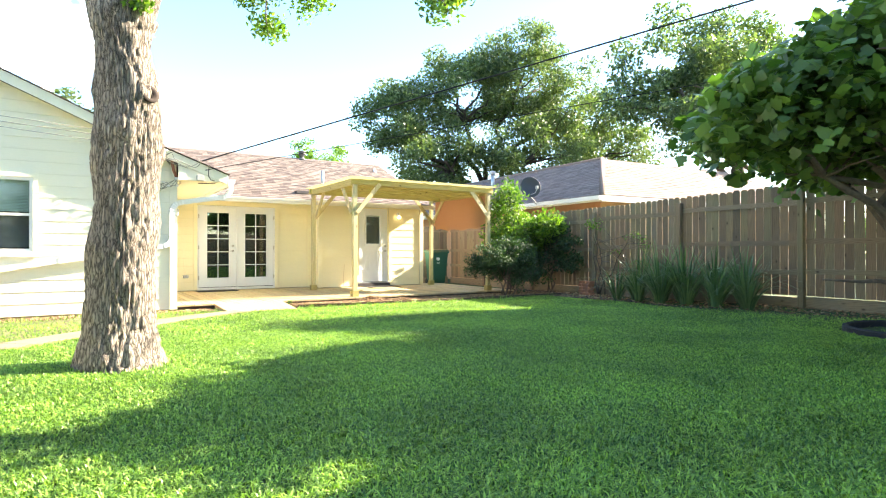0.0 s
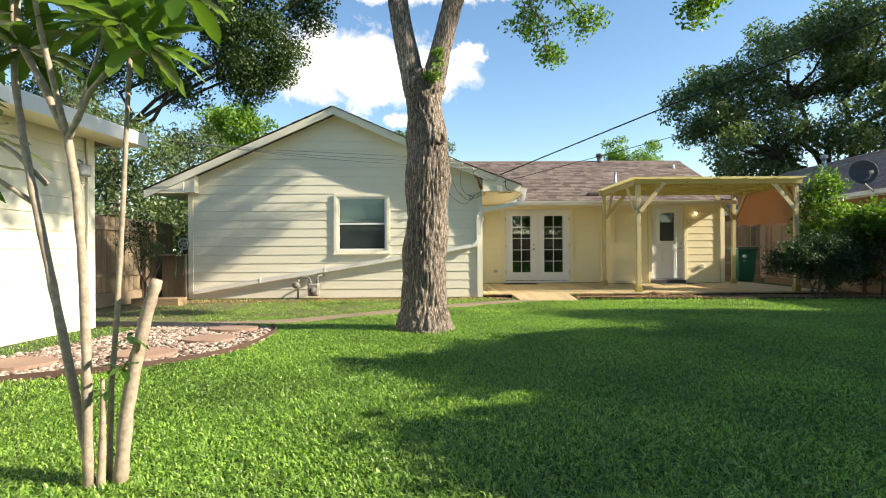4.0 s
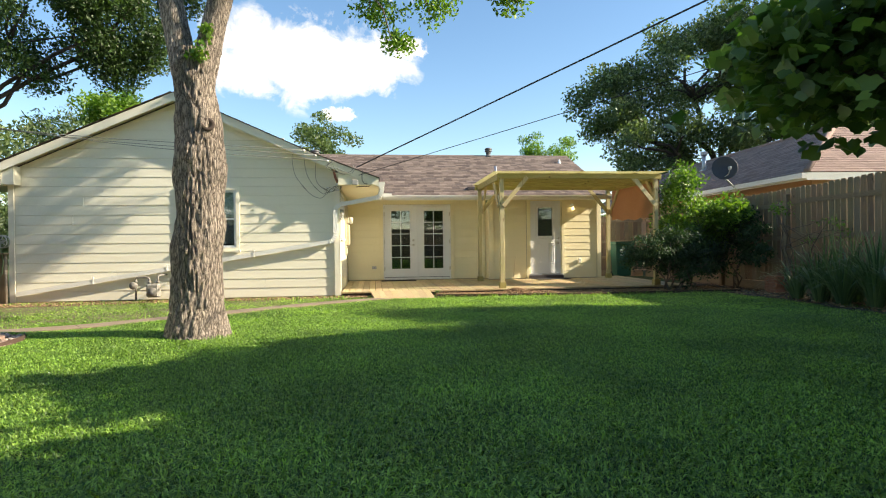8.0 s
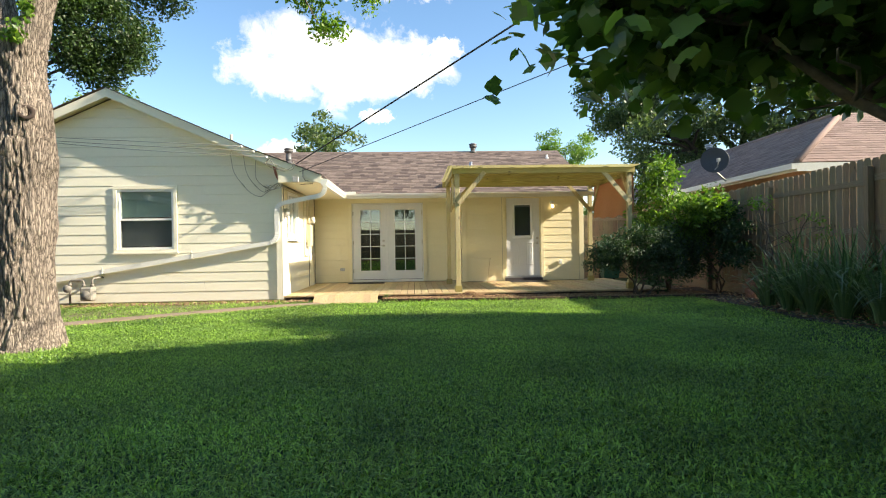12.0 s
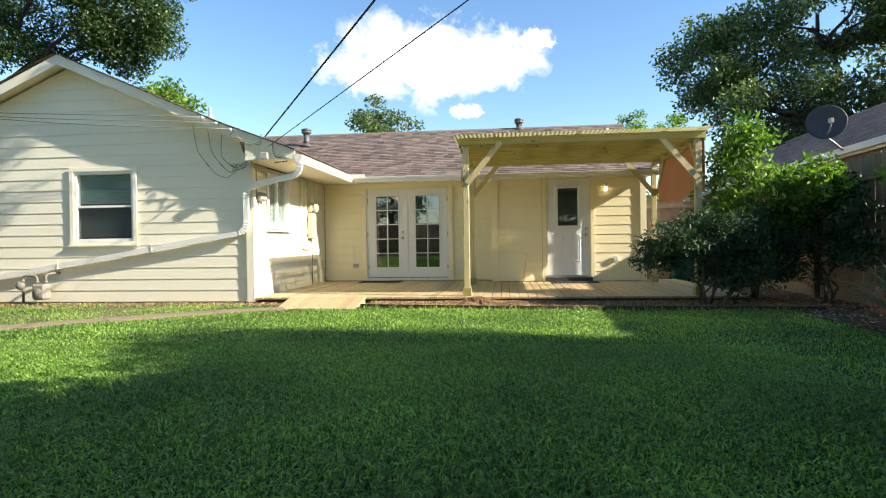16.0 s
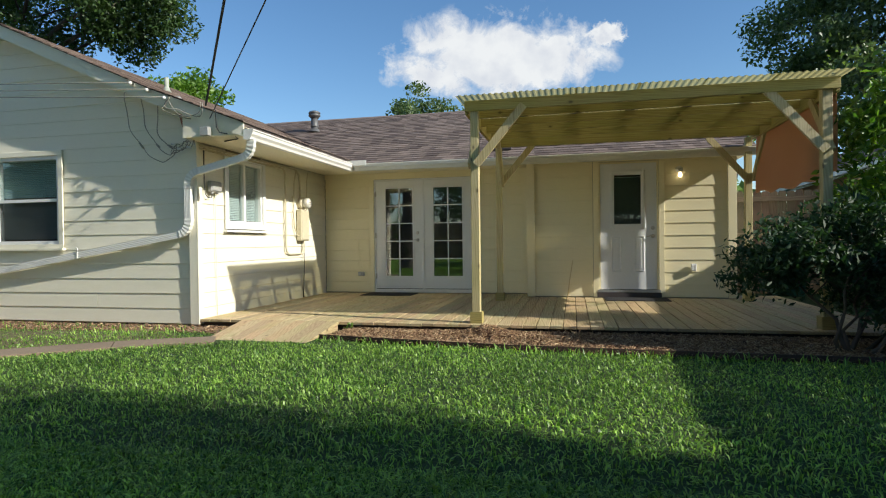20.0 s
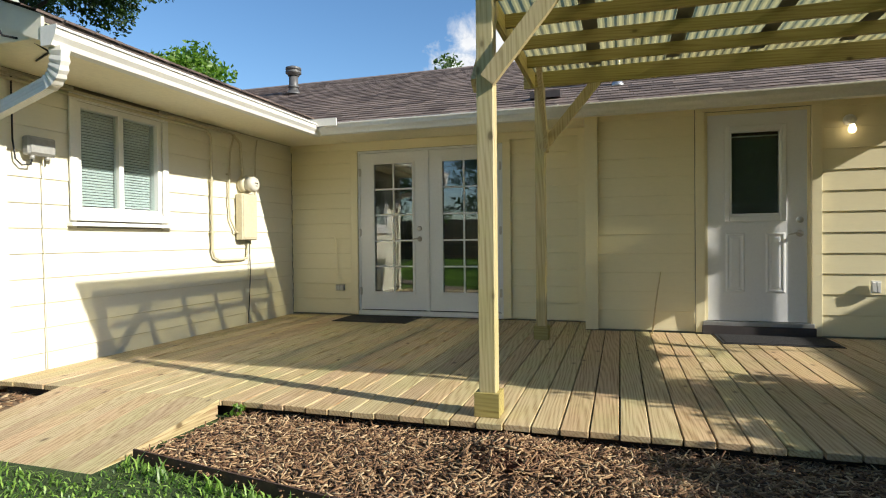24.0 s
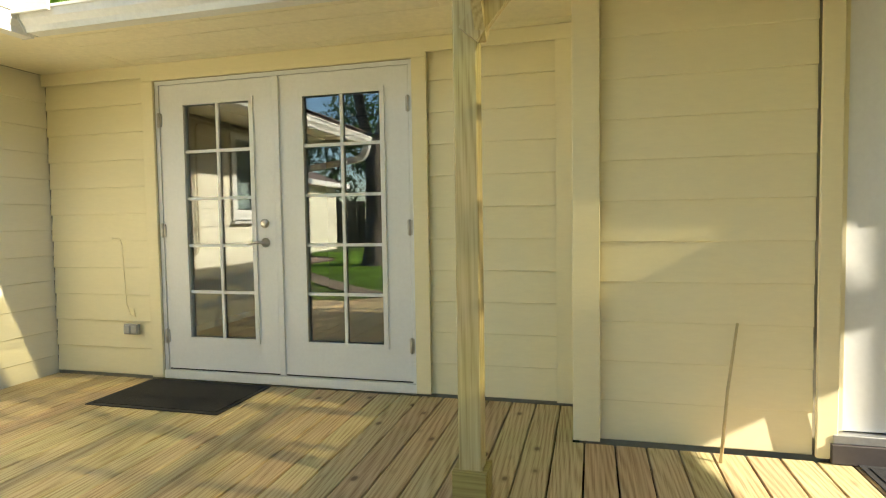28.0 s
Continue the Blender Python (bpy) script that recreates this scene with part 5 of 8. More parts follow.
def overhead(p, d, length, sag, r, label):
    p, d = Vector(p), Vector(d)
    pts = [p + d * (length * i / 40) + Vector((0, 0, -sag * math.sin(math.pi * i / 40))) for i in range(41)]
    return tagged(tube("overhead_cable", pts, r, CABLE, None, "", 6), label, "cable", "overhead cables")


overhead((1.41, 10.14, 2.56), (0.622, -0.760, 0.188), 34, 0.02, 0.012, "thick black service cable slung from the house to a pole")
overhead((1.46, 10.14, 2.40), (0.675, -0.729, 0.115), 34, 0.02, 0.006, "thin black telephone cable slung from the house")

# vents on the roofs


def vent_pipe(x, y, z, r, h, cap, label, mat):
    v = thing("roof_vent", label, "roof vent", "roof vents")
    lathe("flashing", [(0.0, -0.02), (r * 2.3, -0.02), (r * 1.5, 0.02), (r * 1.05, 0.06), (0.0, 0.06)], mat, v, "", 16, Matrix.Translation((x, y, z)))
    lathe("pipe", [(0.0, -0.1), (r, -0.1), (r, h), (0.0, h)], mat, v, "", 16, Matrix.Translation((x, y, z)))
    if cap:
        lathe("cap", [(0.0, h), (r * 1.25, h), (r * 1.3, h + 0.03), (r * 1.75, h + 0.04), (r * 1.75, h + 0.07), (r * 1.5, h + 0.075), (r * 1.5, h + 0.095), (r * 1.75, h + 0.1), (r * 1.7, h + 0.135), (r * 0.9, h + 0.16), (0.0, h + 0.165)], mat, v, "", 18, Matrix.Translation((x, y, z)))
        lathe("collar", [(0.0, 0.1), (r * 1.2, 0.1), (r * 1.2, 0.13), (0.0, 0.13)], mat, v, "", 16, Matrix.Translation((x, y, z)))


def main_roof_z(y):
    return rz + PITCH * (y - EAVE_Y)


VENTM = plain("grey_painted_vent", (0.13, 0.13, 0.13), 0.5, 0.3)
vent_pipe(0.0, 16.05, main_roof_z(16.05), 0.075, 0.30, True, "grey capped vent pipe on the shingle roof", VENTM)
vent_pipe(5.56, 17.1, ridge_z - 0.03, 0.07, 0.13, True, "short capped vent on the roof ridge", VENTM)
vent_pipe(5.2, 14.3, main_roof_z(14.3), 0.04, 0.52, False, "shiny galvanised flue on the shingle roof", GALV)
vent_pipe(7.75, 16.35, main_roof_z(16.35), 0.035, 0.12, False, "small white pipe near the ridge", WHITE)
vent_pipe(-0.27, 11.6, APEX_Z - PITCH * (1.9), 0.032, 0.2, False, "grey-green plastic vent pipe behind the gable", plain("grey_green_plastic", (0.36, 0.39, 0.33), 0.6))
box("flat_vent", 4.3, 4.62, 13.75, 14.0, main_roof_z(13.85), main_roof_z(13.85) + 0.07, plain("dark_vent", (0.06, 0.05, 0.05), 0.6))
tagged(bpy.data.objects["flat_vent"], "low dark box vent on the shingles", "roof vent").name = "box_vent"

# ---- ground, beds and paths ----


def flat_patch(name, outline, dz, mat, parent=None, edge=0.04):
    """A slab with the given outline that follows the lawn, dz above it."""
    b = bmesh.new()
    top = [b.verts.new((x, y, float(ground_z(x, y)) + dz)) for x, y in outline]
    low = [b.verts.new((x, y, float(ground_z(x, y)) - edge)) for x, y in outline]
    b.faces.new(top)
    n = len(top)
    for i in range(n):
        b.faces.new((top[i], low[i], low[(i + 1) % n], top[(i + 1) % n]))
    bmesh.ops.triangulate(b, faces=[f for f in b.faces if len(f.verts) > 4])
    bmesh.ops.recalc_face_normals(b, faces=b.faces)
    return part(name, b, mat, parent)


def smooth_line(pts, n=8, closed=False):
    """A rounded line through points."""
    out = []
    m = len(pts)
    for i in range(m if closed else m - 1):
        p = [Vector((*pts[(i + k) % m if closed else min(max(i + k, 0), m - 1)], 0)) for k in (-1, 0, 1, 2)]
        for j in range(n):
            t = j / n
            q = 0.5 * (2 * p[1] + (p[2] - p[0]) * t + (2 * p[0] - 5 * p[1] + 4 * p[2] - p[3]) * t * t + (3 * p[1] - p[0] - 3 * p[2] + p[3]) * t ** 3)
            out.append((q.x, q.y))
    if not closed:
        out.append(pts[-1])
    return out


def inside(poly, X, Y):
    """Which points lie inside an outline."""
    r = np.zeros(X.shape, bool)
    n = len(poly)
    for i in range(n):
        (x0, y0), (x1, y1) = poly[i], poly[(i + 1) % n]
        c = (y0 > Y) != (y1 > Y)
        with np.errstate(divide="ignore", invalid="ignore"):
            r ^= c & (X < (x1 - x0) * (Y - y0) / (y1 - y0 + 1e-12) + x0)
    return r


def turf_mat():
    m, nt, b = base_mat("turf_soil")
    mp = coords(nt)
    n1 = node(nt, "ShaderNodeTexNoise", Scale=45.0, Detail=6.0, Roughness=0.7)
    n2 = node(nt, "ShaderNodeTexNoise", Scale=0.7, Detail=5.0)
    for n in (n1, n2):
        link(nt, mp.outputs[0], n.inputs[0])
    r1 = ramp(nt, n1.outputs[0], [(0.3, (0.018, 0.034, 0.008)), (0.55, (0.05, 0.09, 0.02)), (0.78, (0.12, 0.13, 0.05))])
    f = ramp(nt, n2.outputs[0], [(0.35, (0.75, 0.8, 0.7)), (0.7, (1.15, 1.1, 1.0))])
    link(nt, mixed(nt, 1.0, r1.outputs[0], f.outputs[0], "MULTIPLY"), b.inputs["Base Color"])
    b.inputs["Roughness"].default_value = 0.95
    bump(nt, b, n1.outputs[0], 0.8, 0.03)
    return m


xs = np.unique(np.concatenate([np.linspace(-500, -14, 8), np.arange(-14, 18.01, 0.4), np.linspace(18, 500, 8)]))
ys = np.unique(np.concatenate([np.linspace(-500, -10, 8), np.arange(-10, 20.01, 0.4), np.linspace(20, 500, 8)]))
GX, GY = np.meshgrid(xs, ys)
GZ = ground_z(GX, GY) + np.where((abs(GX) < 14) & (GY < 9.5) & (GY > -10), 0.006 * np.sin(GX * 1.7 + 0.6 * GY) * np.cos(GY * 1.3), 0)
nx = len(xs)
gi = (np.arange(len(ys) - 1)[:, None] * nx + np.arange(nx - 1)[None, :]).ravel()
ground = fast_mesh("ground", np.stack([GX, GY, GZ], 2).reshape(-1, 3), np.stack([gi, gi + 1, gi + nx + 1, gi + nx], 1), 4, turf_mat())
tagged(ground, "green lawn ground falling gently to the house", "ground", kind="structure")

MULCH = [(3.0, 9.72), (4.1, 9.52), (5.0, 9.39), (6.0, 9.32), (7.0, 9.28), (9.2, 9.22), (9.4, 10.2), (8.95, 14.3), (8.35, 14.3), (8.75, 10.57), (3.06, 10.57)]
STONE = smooth_line([turned(*p) for p in [(-3.3, 1.2), (-2.46, 1.9), (-1.85, 2.3), (-1.37, 2.96), (-1.28, 3.8), (-1.45, 4.7), (-2.1, 5.2), (-3.0, 5.25), (-3.15, 4.0), (-3.3, 2.6)]], 5, True)
FBED = [turned(*p) for p in [(9.3, -2.0), (10.3, -2.0), (10.3, 13.0), (9.35, 13.0), (9.0, 9.9), (8.95, 7.6), (8.7, 6.0), (9.1, 4.4), (9.45, 3.0)]]
DIRT = [(-5.9, 9.4), (1.0, 10.0), (1.6, 9.95), (1.6, 10.58), (-5.9, 10.58)]
PATHLINE = smooth_line([(-6.1, 5.75), (-4.3, 5.6), (-2.9, 5.5), (-1.9, 5.85), (-1.0, 6.75), (0.2, 8.05), (1.15, 8.95), (1.95, 9.45)], 6)
SOILBARK = plain("mulch_bed_soil", (0.10, 0.06, 0.035), 0.95, grain=60, vary=0.4, relief=0.8)
tagged(flat_patch("mulch_bed", MULCH, 0.012, SOILBARK), "bed of brown wood mulch before the deck", "mulch bed", kind="structure")
tagged(flat_patch("stone_bed", STONE, 0.012, plain("bed_soil", (0.12, 0.085, 0.06), 0.95, grain=40, vary=0.4)), "bed of pale river stones beside the shed", "stone bed", kind="structure")
tagged(flat_patch("fence_bed", FBED, 0.015, SOIL), "strip of dark bare soil along the fence", "soil bed", kind="structure")
DRYSOIL = plain("dry_leaf_soil", (0.2, 0.13, 0.075), 0.95, grain=50, vary=0.4, relief=0.7)
tagged(flat_patch("wall_bed", DIRT, 0.012, DRYSOIL), "dry bare soil at the gable wall's foot", "soil bed", kind="structure")
path_w = 0.21
path = thing("garden_path", "narrow old concrete garden path curving to the ramp", "path", kind="structure")
seg = 6
for s in range(0, len(PATHLINE) - 1, seg):
    pts = PATHLINE[s:s + seg + 1]
    if len(pts) < 2:
        break
    L, R = [], []
    for i, p in enumerate(pts):
        k = s + i
        a, c = PATHLINE[max(k - 1, 0)], PATHLINE[min(k + 1, len(PATHLINE) - 1)]
        d = Vector((c[0] - a[0], c[1] - a[1])).normalized()
        g = 0.0
        if i == 0:
            g = 0.012
        L.append((p[0] - d.y * path_w + d.x * g, p[1] + d.x * path_w + d.y * g))
        R.append((p[0] + d.y * path_w + d.x * g, p[1] - d.x * path_w + d.y * g))
    flat_patch("path_slab", L + R[::-1], 0.028, CONCRETE, path)

WEEDS = [(-6.1, 6.15), (-4.3, 5.95), (-2.9, 5.85), (-2.1, 6.15), (-1.25, 6.95), (-0.05, 8.25), (0.9, 9.15), (1.5, 9.6), (1.0, 9.98), (-5.9, 9.38)]
tagged(flat_patch("weedy_strip", WEEDS, 0.008, plain("weedy_soil", (0.13, 0.11, 0.05), 0.95, grain=30, vary=0.45, relief=0.7, dirt=(0.07, 0.12, 0.03))), "thin weedy soil between path and gable wall", "soil bed", kind="structure")
SHEDSTRIP = [turned(*p) for p in [(-3.83, 0.0), (-3.25, 0.0), (-3.25, 5.3), (-3.83, 5.3)]]
tagged(flat_patch("shed_strip", SHEDSTRIP, 0.008, DRYSOIL), "dry bare soil along the shed's foot", "soil bed", kind="structure")

# stepping stones
for x, y, r in ((-2.05, 2.92, 0.27), (-1.84, 3.78, 0.26), (-1.9, 4.6, 0.28), (-2.85, 2.45, 0.28)):
    x, y = turned(x, y)
    n = 18
    ol = [(x + r * (1 + 0.06 * math.sin(3 * a + x * 9)) * math.cos(a), y + r * (0.95 + 0.05 * math.cos(2 * a)) * math.sin(a)) for a in [2 * math.pi * i / n for i in range(n)]]
    tagged(flat_patch("stepping_stone", ol, 0.05, BRICKRED), "round terracotta stepping stone among river stones", "stepping stone", "stepping stones")

# steel edging
for line, lab in ((MULCH[:6], "rusty steel edging along the mulch bed"), (STONE[:27], "brown edging round the stone bed")):
    edging = thing("garden_edging", lab, "edging")
    for c in range(0, len(line) - 1, 3 if len(line) > 8 else 1):
        b = bmesh.new()
        vs = []
        for x, y in line[c:c + (4 if len(line) > 8 else 2)]:
            z = float(ground_z(x, y))
            vs.append([b.verts.new((x, y, z - 0.05)), b.verts.new((x, y, z + 0.062)), b.verts.new((x + 0.003, y + 0.009, z + 0.062)), b.verts.new((x + 0.003, y + 0.009, z - 0.05))])
        for a, e in zip(vs, vs[1:]):
            for k in range(4):
                b.faces.new((a[k], a[(k + 1) % 4], e[(k + 1) % 4], e[k]))
        part("edging_strip", b, STEELEDGE, edging)


def oriented_boxes(centres, size, rng, flat=0.25):
    """Slivers: boxes of random size and turn. size: (length, width, height)."""
    n = len(centres)
    yaw = rng.uniform(0, 6.283, n)
    tilt = rng.normal(0, flat, n)
    L = size[0] * rng.uniform(0.4, 1.4, n) / 2
    W = size[1] * rng.uniform(0.5, 1.5, n) / 2
    H = size[2] * rng.uniform(0.5, 1.5, n) / 2
    d = np.stack([np.cos(yaw) * np.cos(tilt), np.sin(yaw) * np.cos(tilt), np.sin(tilt)], 1)
    e = np.stack([-np.sin(yaw), np.cos(yaw), rng.normal(0, flat, n)], 1)
    e /= np.linalg.norm(e, axis=1)[:, None]
    u = np.cross(d, e)
    u /= np.linalg.norm(u, axis=1)[:, None]
    v = []
    for sx, sy, sz in ((-1, -1, -1), (1, -1, -1), (1, 1, -1), (-1, 1, -1), (-1, -1, 1), (1, -1, 1), (1, 1, 1), (-1, 1, 1)):
        v.append(centres + d * (L * sx)[:, None] + e * (W * sy)[:, None] + u * (H * sz)[:, None])
    v = np.stack(v, 1).reshape(-1, 3)
    q = np.array([(0, 3, 2, 1), (4, 5, 6, 7), (0, 1, 5, 4), (1, 2, 6, 5), (2, 3, 7, 6), (3, 0, 4, 7)])
    f = (np.arange(n)[:, None, None] * 8 + q[None]).reshape(-1, 4)
    return v, f


def scatter(poly, n, rng):
    px, py = [p[0] for p in poly], [p[1] for p in poly]
    out = []
    while len(out) < n:
        X = rng.uniform(min(px), max(px), n * 3)
        Y = rng.uniform(min(py), max(py), n * 3)
        k = inside(poly, X, Y)
        out += list(zip(X[k], Y[k]))
    p = np.array(out[:n])
    return p[:, 0], p[:, 1]


def island_mat(name, stops, rough=0.9):
    m, nt, b = base_mat(name)
    g = nt.nodes.new("ShaderNodeNewGeometry")
    r = ramp(nt, g.outputs["Random Per Island"], stops)
    n = node(nt, "ShaderNodeTexNoise", Scale=70.0, Detail=4.0)
    link(nt, coords(nt).outputs[0], n.inputs[0])
    f = ramp(nt, n.outputs[0], [(0.3, (0.75, 0.75, 0.75)), (0.7, (1.15, 1.15, 1.15))])
    link(nt, mixed(nt, 1.0, r.outputs[0], f.outputs[0], "MULTIPLY"), b.inputs["Base Color"])
    b.inputs["Roughness"].default_value = rough
    return m


rg = np.random.default_rng(11)
CHIPS = island_mat("wood_chips", [(0.0, (0.10, 0.05, 0.028)), (0.45, (0.27, 0.155, 0.08)), (0.8, (0.42, 0.28, 0.15)), (1.0, (0.6, 0.45, 0.27))])
X, Y = scatter(MULCH, 30000, rg)
keep = (Y < 10.54) | (X > 8.78)
X, Y = X[keep], Y[keep]
mound = 0.10 * np.exp(-((X - 4.72) ** 2 + (Y - 10.15) ** 2) / 0.05) + 0.05 * np.exp(-((X - 5.3) ** 2 + (Y - 9.82) ** 2) / 0.06)
C = np.stack([X, Y, ground_z(X, Y) + 0.022 + mound + rg.uniform(0, 0.02, len(X))], 1)
v, f = oriented_boxes(C, (0.058, 0.0055, 0.004), rg, 0.35)
tagged(fast_mesh("mulch", v, f, 4, CHIPS), "brown shredded wood mulch chips", "mulch", kind="stuff")
# litter of dry leaves at the wall
X, Y = scatter(DIRT, 2500, rg)
C = np.stack([X, Y, ground_z(X, Y) + 0.02], 1)
v, f = oriented_boxes(C, (0.05, 0.02, 0.003), rg)
tagged(fast_mesh("leaf_litter", v, f, 4, CHIPS), "dry brown leaf litter on bare soil", "leaf litter", kind="stuff")
X, Y = scatter(FBED, 2500, rg)
C = np.stack([X, Y, ground_z(X, Y) + 0.022], 1)
v, f = oriented_boxes(C, (0.05, 0.022, 0.004), rg)
tagged(fast_mesh("leaf_litter", v, f, 4, CHIPS), "dry leaves on the soil under the fence", "leaf litter", kind="stuff")


def pebbles(centres, r, rng, mat, name, label):
    b = bmesh.new()
    bmesh.ops.create_icosphere(b, subdivisions=1, radius=1.0)
    base = np.array([v.co for v in b.verts])
    faces = np.array([[v.index for v in f.verts] for f in b.faces])
    b.free()
    n = len(centres)
    s = r * rng.uniform(0.5, 1.5, (n, 1, 1)) * np.stack([rng.uniform(0.8, 1.4, n), rng.uniform(0.7, 1.1, n), rng.uniform(0.45, 0.75, n)], 1)[:, None, :]
    yaw = rng.uniform(0, 6.28, n)
    v = base[None] * s * (1 + 0.12 * rng.normal(size=(n, len(base), 1)))
    c, sn = np.cos(yaw)[:, None], np.sin(yaw)[:, None]
    v = np.stack([v[:, :, 0] * c - v[:, :, 1] * sn, v[:, :, 0] * sn + v[:, :, 1] * c, v[:, :, 2]], 2) + np.asarray(centres)[:, None, :]
    f = (np.arange(n)[:, None, None] * len(base) + faces[None]).reshape(-1, 3)
    return tagged(fast_mesh(name, v.reshape(-1, 3), f, 3, mat), label, "stones", kind="stuff")


X, Y = scatter(STONE, 4200, rg)
C = np.stack([X, Y, ground_z(X, Y) + 0.02], 1)
pebbles(C, 0.019, rg, island_mat("river_stones", [(0.0, (0.16, 0.10, 0.075)), (0.4, (0.29, 0.22, 0.18)), (0.75, (0.4, 0.33, 0.28)), (1.0, (0.55, 0.48, 0.42))]), "river_stones", "pale pink and grey river stones")

# old stump in the mulch
stump = thing("tree_stump", "rotten reddish tree stump sunk in the mulch", "stump")
b = bmesh.new()
bmesh.ops.create_icosphere(b, subdivisions=3, radius=1.0)
for v_ in b.verts:
    p = v_.co
    k = 1 + 0.35 * noise.noise(p * 2.2) + 0.12 * noise.noise(p * 7)
    v_.co = Vector((4.70 + p.x * 0.2 * k, 10.17 + p.y * 0.15 * k, -0.1 + p.z * 0.095 * k))
part("rotten_wood", b, plain("rotten_red_wood", (0.13, 0.055, 0.03), 0.95, grain=30, vary=0.4, relief=1.0), stump, "", True)

# ---- lawn ----


def lawn_blades(n, area, h, w, rng):
    x0, x1, y0, y1 = area
    X = rng.uniform(x0, x1, n)
    Y = rng.uniform(y0, y1, n)
    ok = ~inside(MULCH, X, Y) & ~inside(STONE, X, Y) & ~inside(DIRT, X, Y)
    ok &= ~(inside(FBED, X, Y) & (rng.random(n) > 0.04))
    ok &= ~((X > 1.68) & (X < 3.0) & (Y > 9.48))
    ok &= ~((X > WING_L) & (Y > 10.42)) & (Y < 10.6)
    ok &= ~((X < -4.3) & (Y < 5.1))
    tx_, ty_ = turned(0.38, 4.65)
    ok &= ~((X - tx_) ** 2 + (Y - ty_) ** 2 < 0.15)
    fx_, fy_ = turned(8.35, 2.1)
    ok &= ~(((X - fx_) ** 2 + (Y - fy_) ** 2 < 0.8) & (rng.random(n) > 0.05))
    pl = np.array(PATHLINE)
    for a, c in zip(pl, pl[1:]):
        d = c - a
        t = np.clip(((X - a[0]) * d[0] + (Y - a[1]) * d[1]) / (d @ d), 0, 1)
        ok &= (X - a[0] - t * d[0]) ** 2 + (Y - a[1] - t * d[1]) ** 2 > (path_w - 0.05) ** 2
    # thin, weedy growth between the path and the wall, and beside the shed
    pathy = np.interp(X, pl[:, 0], pl[:, 1])
    weedy = (Y > pathy) & (X < 1.9)
    ok &= ~(weedy & (rng.random(n) > 0.5))
    ok &= ~((X < -3.6) & (rng.random(n) > 0.35))
    X, Y, weedy = X[ok], Y[ok], weedy[ok]
    n = len(X)
    patch = np.sin(X * 3.1 + 1.7 * np.sin(Y * 2.3)) * np.cos(Y * 2.7 + np.sin(X * 1.9))
    H = h * rng.uniform(0.55, 1.35, n) * (1 + 0.25 * patch)
    Wd = w * rng.uniform(0.7, 1.3, n)
    yaw = rng.uniform(0, 6.283, n)
    lean = rng.uniform(0.25, 1.5, n)
    d = np.stack([np.cos(yaw), np.sin(yaw), np.zeros(n)], 1)
    s = np.stack([-np.sin(yaw), np.cos(yaw), np.zeros(n)], 1) * Wd[:, None] / 2
    Z = ground_z(X, Y) + 0.006 * np.sin(X * 1.7 + 0.6 * Y) * np.cos(Y * 1.3) - 0.004
    o = np.stack([X, Y, Z], 1)
    up = np.array([0, 0, 1.0])
    mid = o + up * (H * 0.6)[:, None] + d * (H * lean * 0.35)[:, None]
    tip = o + up * (H * (1 - 0.25 * lean))[:, None] + d * (H * lean)[:, None]
    v = np.stack([o, mid + s, tip, mid - s], 1).reshape(-1, 3)
    i = np.arange(n)[:, None] * 4
    f = np.concatenate([i + [0, 1, 3], i + [1, 2, 3]], 0)
    return v, f


lr = np.random.default_rng(3)
v, f = lawn_blades(620000, (-2.6, 7.2, -0.6, 6.4), 0.034, 0.0074, lr)
tagged(fast_mesh("lawn_grass", v, f, 3, GRASSBLADE), "thick green lawn grass round the walk", "grass", kind="stuff")
v, f = lawn_blades(420000, (-5.4, 9.4, -0.6, 10.4), 0.036, 0.0090, lr)
tagged(fast_mesh("lawn_grass", v, f, 3, GRASSBLADE), "thick green lawn grass with broad blades", "grass", kind="stuff")
v, f = lawn_blades(45000, (-4.0, 9.4, -6.8, -0.6), 0.045, 0.011, lr)
tagged(fast_mesh("lawn_grass", v, f, 3, GRASSBLADE), "thick green lawn grass behind the walk's start", "grass", kind="stuff")
# longer tufts at the trunk, the edging and the wall
TCX, TCY = turned(0.38, 4.65)
tx = np.concatenate([TCX + 0.36 * np.cos(np.linspace(0, 6.28, 160)), lr.uniform(3.0, 9.0, 420), lr.uniform(-5.2, 1.2, 700)])
ty = np.concatenate([TCY + 0.34 * np.sin(np.linspace(0, 6.28, 160)), np.interp(tx[160:580], [3.02, 4.1, 5, 6, 9.4], [9.68, 9.48, 9.35, 9.28, 9.18]) - np.abs(lr.normal(0, 0.05, 420)), lr.uniform(9.6, 10.3, 700)])
tn = len(tx)
yaw = lr.uniform(0, 6.28, tn)
hh = lr.uniform(0.035, 0.09, tn)
hh[:160] *= 0.6
o = np.stack([tx, ty, ground_z(tx, ty)], 1)
d = np.stack([np.cos(yaw), np.sin(yaw), np.zeros(tn)], 1)
s = np.stack([-np.sin(yaw), np.cos(yaw), np.zeros(tn)], 1) * 0.0045
mid = o + np.array([0, 0, 0.65]) * hh[:, None] + d * hh[:, None] * 0.2
tip = o + np.array([0, 0, 0.95]) * hh[:, None] + d * hh[:, None] * 0.6
v = np.stack([o - s, o + s, mid + s, mid - s, tip], 1).reshape(-1, 3)
i5 = np.arange(tn)[:, None] * 5
tagged(fast_mesh("grass_tufts", v, np.concatenate([i5 + [0, 1, 2], i5 + [0, 2, 3], i5 + [3, 2, 4]], 0), 3, GRASSBLADE), "longer grass tufts round the trunk and edging", "grass", kind="stuff")

# ---- fences ----
PLACE[0] = YARD


